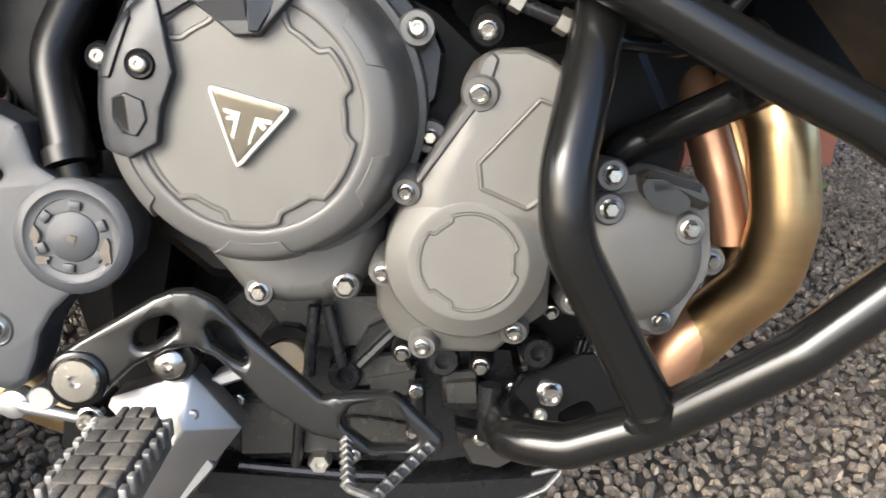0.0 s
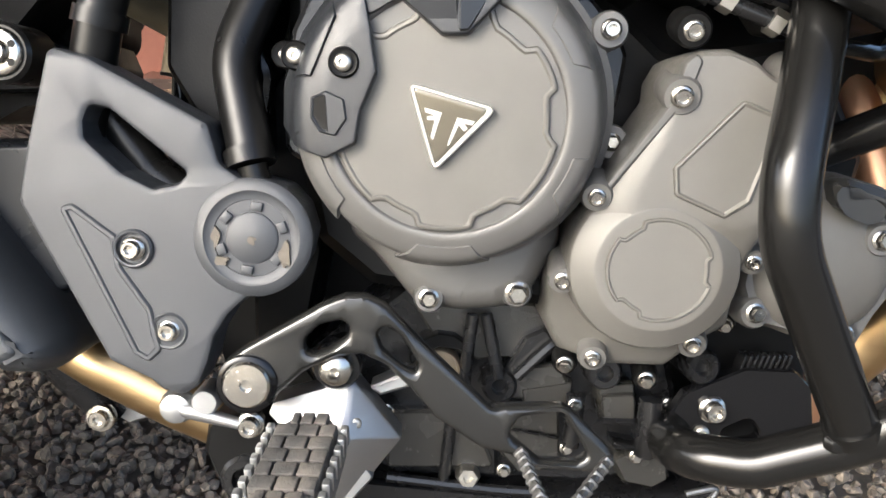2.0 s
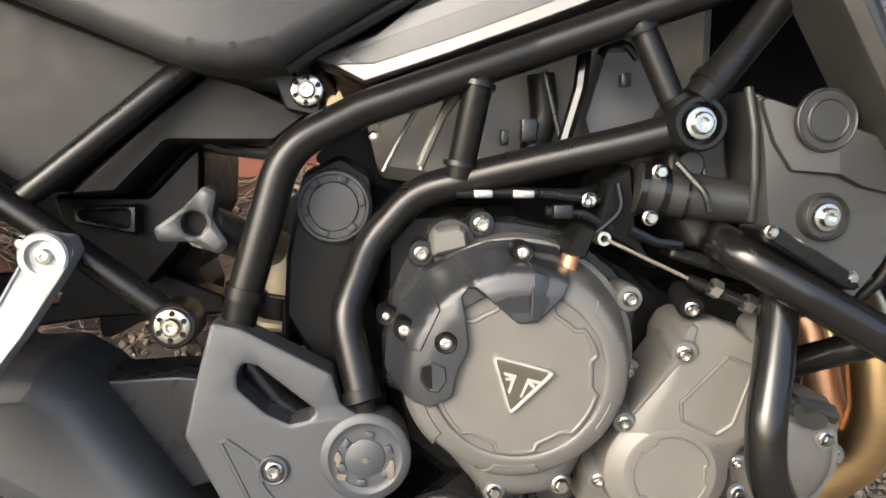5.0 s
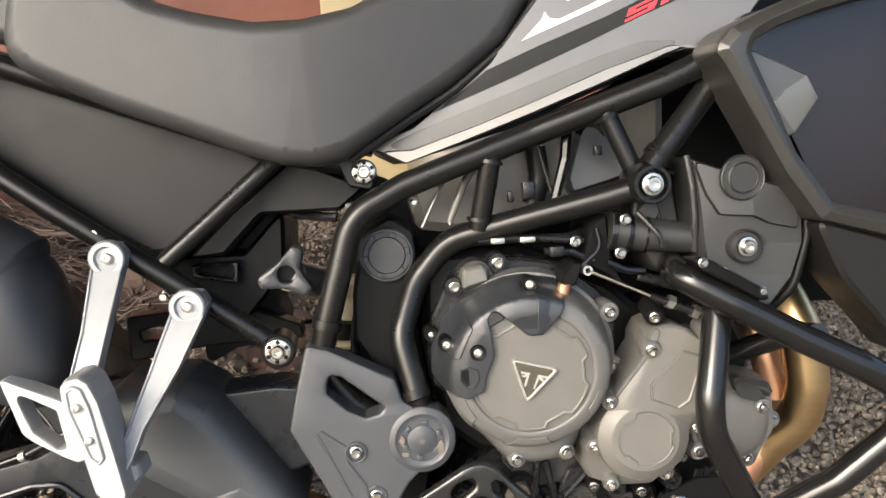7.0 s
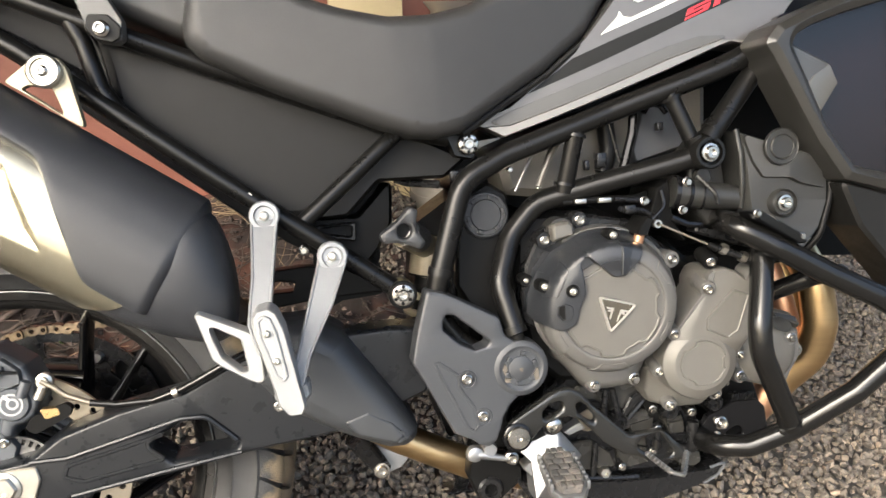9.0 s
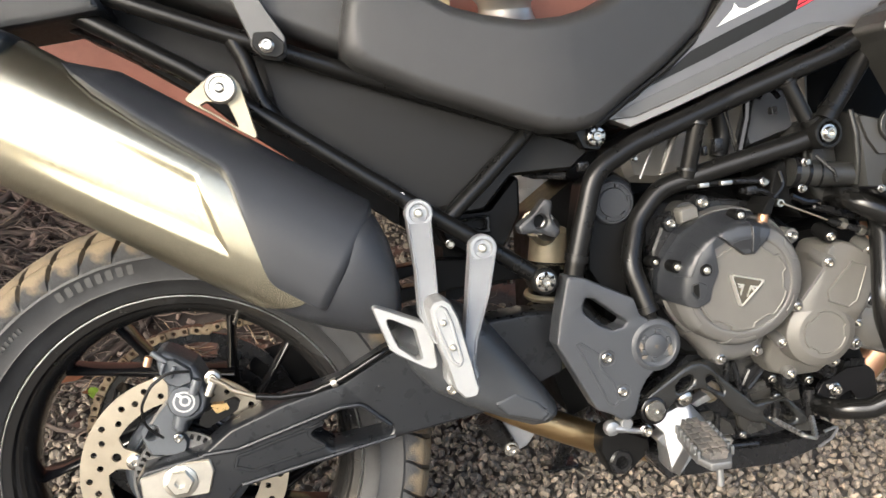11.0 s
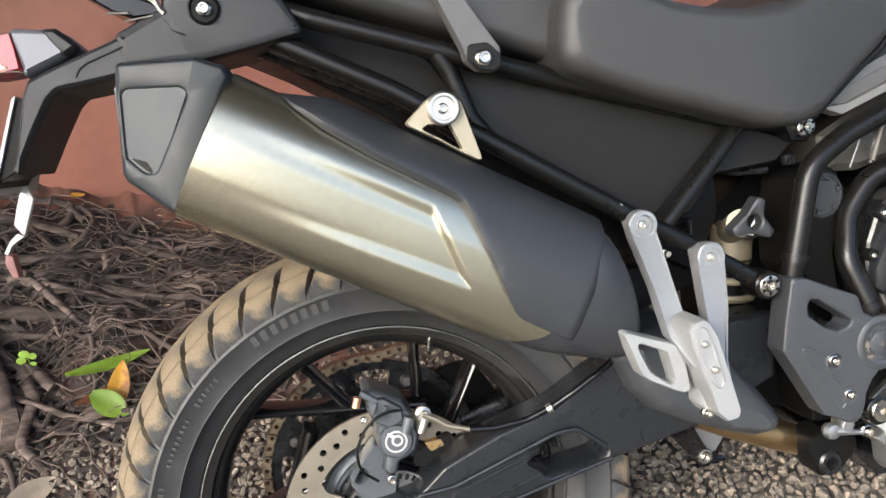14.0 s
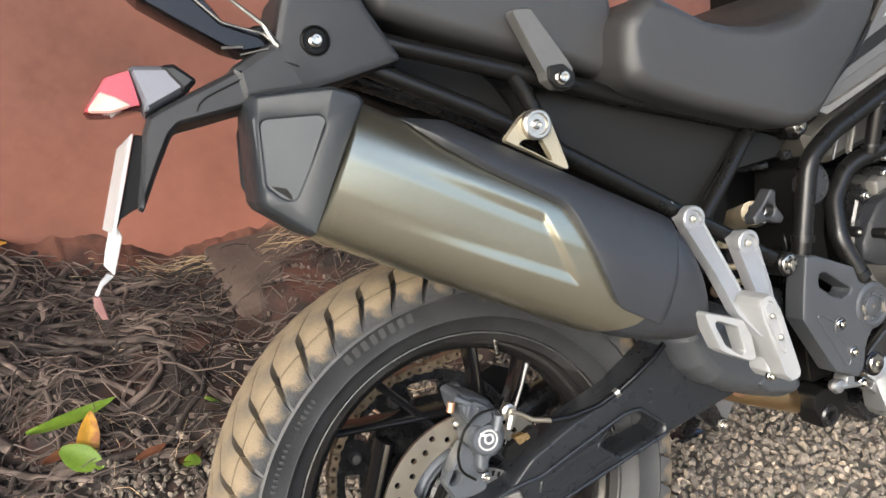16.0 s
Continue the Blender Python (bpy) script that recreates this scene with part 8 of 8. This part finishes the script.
# knotted middle-sized roots that cross one another
for k in range(26):
    x, y, h = rng.uniform(-1.25, -0.50), rng.uniform(0.92, 1.40), rng.choice((0, math.pi)) + rng.uniform(-0.6, 0.6)
    points = []
    for j in range(rng.randint(4, 6)):
        points.append((x, max(0.7, min(1.5, y)), rng.uniform(0.006, 0.032)))
        h += rng.uniform(-0.75, 0.75)
        x, y = x + 0.075 * math.cos(h), y + 0.075 * math.sin(h)
    thick_root(points, rng.uniform(0.009, 0.017), rng.uniform(0.004, 0.008))
fine_roots = bmesh.new()
for k in range(3000):
    x, y = rng.uniform(-1.5, 0.75), rng.uniform(0.68, 1.5)
    clump = noise.noise((x * 3.5, y * 3.5, 21)) + 0.5 * noise.noise((x * 9, y * 9, 4))
    if clump < rng.uniform(-0.55, 0.15) or x > -0.22 + 0.1 * rng.random() and rng.random() < 0.8 or y < 0.95 and rng.random() < 0.5:
        continue
    r = rng.uniform(0.0006, 0.0028)
    tube(root_path(x, y, rng.uniform(-0.8, 0.8) + (math.pi if rng.random() < 0.5 else 0), rng.uniform(0.12, 0.45), rng, rng.choice((0.006, 0.012, 0.03)), 0.6), (r, r * 0.5), bend=0.01, segs=5, bm=fine_roots, caps=False, steps=2)
tagged(mesh_object("fine_roots", fine_roots, rootlet_mat), "tangle of thin dry brown rootlets", "roots", kind="stuff")
straw_mat = material("dry_straw", (0.34, 0.25, 0.15), 0.8, var=0.3, scale=20, bump=0.3)
straw = bmesh.new()
for k in range(60):
    x, y = rng.uniform(-1.3, 0.6), rng.uniform(0.7, 1.5)
    tube(root_path(x, y, rng.uniform(0, 6.28), rng.uniform(0.08, 0.25), rng, 0.02, 0.3), (0.0009, 0.0005), bend=0.01, segs=4, bm=straw, caps=False, steps=2)
for k in range(60):
    x, y = rng.uniform(-0.5, 0.15), rng.uniform(1.42, 1.54)
    tube(root_path(x, y, rng.uniform(-0.3, 0.3), rng.uniform(0.1, 0.35), rng, 0.02, 0.2), (0.0011, 0.0006), bend=0.01, segs=4, bm=straw, caps=False, steps=2)
tagged(mesh_object("straw", straw, straw_mat), "scattered dry straw and grass blades", "straw", kind="stuff")
crumbs = bmesh.new()
for k in range(2200):
    x, y = rng.uniform(-1.4, 0.7), rng.uniform(0.62, 1.45)
    s = rng.uniform(0.003, 0.012)
    box((s * rng.uniform(0.8, 2.4), s, s * 0.7), (x, y, bank_height(x, y) + 0.002), 0, pose(0, 0, 0, rng.uniform(0, 90), rng.uniform(0, 90), rng.uniform(0, 180)), crumbs)
tagged(mesh_object("bark_litter", crumbs, rootlet_mat), "crumbs of bark and soil", "litter", kind="stuff")

# red soil washed up against the wall's foot
red_soil = material("red_soil", (0.125, 0.052, 0.034), 0.95, var=0.45, scale=14, bump=1.0, fine=140, other=(0.045, 0.027, 0.021), patch=(0.5, 0.64))
heap = bmesh.new()
strips = []
for i in range(261):
    x = -1.5 + 0.00625 * i
    rise = 0.020 + 0.045 * noise.noise((x * 3.7, 3, 1)) + 0.012 * noise.noise((x * 11.3, 3, 8)) + 0.006 * noise.noise((x * 47, 3, 5))
    strips.append([heap.verts.new((x, 1.40 + 0.0225 * j, bank_height(x, 1.40 + 0.0225 * j) - 0.016 + (0.016 + max(0.0, rise)) * (j / 8) ** 1.2 + 0.010 * noise.noise((x * 30, j * 0.8, 2)))) for j in range(9)])
for a, b in zip(strips, strips[1:]):
    for j in range(8):
        heap.faces.new((a[j], b[j], b[j + 1], a[j + 1]))
tagged(mesh_object("soil", heap, red_soil), "red brown soil washed against the wall", "soil", kind="stuff")

# the wall behind, its footing and the things before it
wall = mesh_object("wall_back", box((6.0, 0.2, 3.2), (-0.98, 1.68, 1.6), 0.01), wall_mat)
tagged(wall, "smooth red oxide painted wall", "wall", kind="structure")
# unseen plain slab, added above to keep the sky overhead away
overhead_mat = material("dark_overhead_cover", (0.060, 0.048, 0.036), 0.85, var=0.3, scale=3.0, bump=0.4, fine=60)
tagged(mesh_object("ceiling", box((9.0, 3.3, 0.08), (0.2, 0.03, 2.60), 0.01), overhead_mat), "unseen plain dark cover added overhead to block the sky", "ceiling", kind="structure")
slab = mesh_object("concrete_slab", box((0.60, 0.34, 0.16), (0.16, 1.43, 0.165), 0.03, pose(0, 0, 0, 20, 3, 8)), concrete_mat)
tagged(slab, "worn concrete footing slab half buried in soil", "slab")


def leaf(length, width, mat, m, curl=0.25, fold=0.25, label=""):
    bm = bmesh.new()
    n = 14
    rows = []
    for i in range(n + 1):
        f = i / n
        w = width * 0.5 * (math.sin(math.pi * min(1.0, f * 0.92 + 0.06)) ** 0.8)
        z = curl * length * (f - 0.5) ** 2
        rows.append([bm.verts.new((length * (f - 0.5), s * w, z + abs(s) * w * fold)) for s in (-1, -0.5, 0, 0.5, 1)])
    for a, b in zip(rows, rows[1:]):
        for k in range(4):
            bm.faces.new((a[k], a[k + 1], b[k + 1], b[k]))
    bmesh.ops.solidify(bm, geom=list(bm.faces), thickness=0.0006)
    ob = tagged(mesh_object("fallen_leaf", bm, mat), label, "leaf", group="fallen leaves on the ground")
    ob.matrix_basis = m


def on_bank(p, up=0.012):
    return (p[0], p[1], bank_height(p[0], p[1]) + up)


leaf(0.185, 0.036, leaf_green, pose(*on_bank((-0.535, 0.945), 0.035), 24, 0, 12), label="long fresh green fallen leaf on roots")
leaf(0.125, 0.046, leaf_yellow, pose(*on_bank((-0.514, 0.885), 0.042), 62, 0, 12) @ pose(0, 0, 0, 0, 0, 66), label="yellow and brown fallen leaf on roots")
leaf(0.12, 0.034, leaf_brown, pose(*on_bank((-0.555, 0.90), 0.02), 20, 0, 30), label="dry brown fallen leaf on roots")
leaf(0.095, 0.055, leaf_green, pose(*on_bank((-0.53, 0.845), 0.035), 50, 0, 8) @ pose(0, 0, 0, 0, 0, -48), label="small green fallen leaf on soil")
leaf(0.085, 0.036, leaf_green, pose(*on_bank((-0.327, 0.747), 0.03), 20, 50, 100), label="small green fallen leaf beside the tyre")
leaf(0.09, 0.022, leaf_yellow, pose(*on_bank((-0.6499, 1.539), 0.03), 20, 0, -45), label="thin yellow fallen leaf on roots")
leaf(0.15, 0.038, leaf_yellow, pose(*on_bank((-0.842, 0.99), 0.05), 24, 0, 8), label="yellow fallen leaf on roots")
leaf(0.075, 0.032, leaf_green, pose(*on_bank((-0.2517, 0.9184), 0.02), 20, 40, 75), label="small green leaf lying on gravel")
leaf(0.085, 0.034, leaf_brown, pose(*on_bank((-0.3276, 0.7627), 0.03), 10, 20, 60), label="orange brown dry leaf lying on gravel")
leaf(0.075, 0.05, leaf_green, pose(1.843, 1.348, 0.02, 15, 0, 20), label="green fallen leaf on open gravel")
leaf(0.07, 0.030, leaf_brown, pose(*on_bank((-0.4, 0.8237), 0.02), 10, 0, 20), label="brown dry leaf lying on gravel")

# a dry pale leaf and a sprout with round leaves
leaf(0.11, 0.055, material("pale_dry_leaf", (0.42, 0.36, 0.29), 0.8, var=0.2, scale=30, bump=0.4, fine=200), pose(*on_bank((-0.672, 0.665), 0.03), 36, 0, 42), label="pale dry fallen leaf on gravel edge")
sprout = tagged(new("sprout"), "small green sprout with round leaves on the bank", "plant")
sprout.matrix_basis = pose(*on_bank((-0.715, 1.0), 0.0))
part("stem", tube([(0, 0, -0.02), (0.004, -0.004, 0.03), (0.0, -0.012, 0.06)], (0.0016, 0.001), segs=6), leaf_green, sprout)
for sx, sy, sz, sr, st in ((-0.012, -0.014, 0.052, 0.011, 30), (0.014, -0.014, 0.058, 0.010, -25), (0.0, -0.018, 0.068, 0.012, 10), (0.008, -0.008, 0.036, 0.008, -40), (-0.010, -0.006, 0.034, 0.007, 35)):
    part("leaf", lathe([(0.0, 0.0008), (sr * 0.6, 0.0012), (sr, 0.0), (sr * 0.6, -0.0006), (0.0, -0.0008)], (sx, sy, sz), 12, scale=(1, 0.8)), leaf_green, sprout)

# a cream board and a metal churn stand before the wall
cream = material("cream_painted_board", (0.48, 0.39, 0.22), 0.6, var=0.08, scale=6, bump=0.2, fine=120)
board = mesh_object("wooden_board", box((0.215, 0.05, 1.25), (0.568, 1.46, 0.70), 0.006, pose(0, 0, 0, -3)), cream)
tagged(board, "cream painted board leaning at the red wall", "board")
churn_mat = material("dull_churn_metal", (0.42, 0.40, 0.37), 0.42, metal=0.9, var=0.15, scale=10, bump=0.3)
churn = tagged(new("milk_churn"), "dull grey metal milk churn on the soil bank", "churn")
churn.matrix_basis = pose(0.83, 1.40, 0.16, 90, 0, 0)
part("body", lathe([(0.0, -0.0), (0.15, 0.0), (0.155, 0.02), (0.155, 0.50), (0.15, 0.53), (0.125, 0.58), (0.085, 0.64), (0.078, 0.665)], (0, 0, 0), 40, pose(0, 0, 0, 180)), churn_mat, churn)
part("rim", lathe([(0.078, 0.66), (0.080, 0.68), (0.098, 0.70), (0.100, 0.705), (0.094, 0.705), (0.074, 0.68), (0.070, 0.62)], (0, 0, 0), 40, pose(0, 0, 0, 180)), churn_mat, churn)
part("band", lathe([(0.158, 0.12), (0.158, 0.15), (0.154, 0.15), (0.154, 0.12)], (0, 0, 0), 40, pose(0, 0, 0, 180), closed=True), churn_mat, churn)
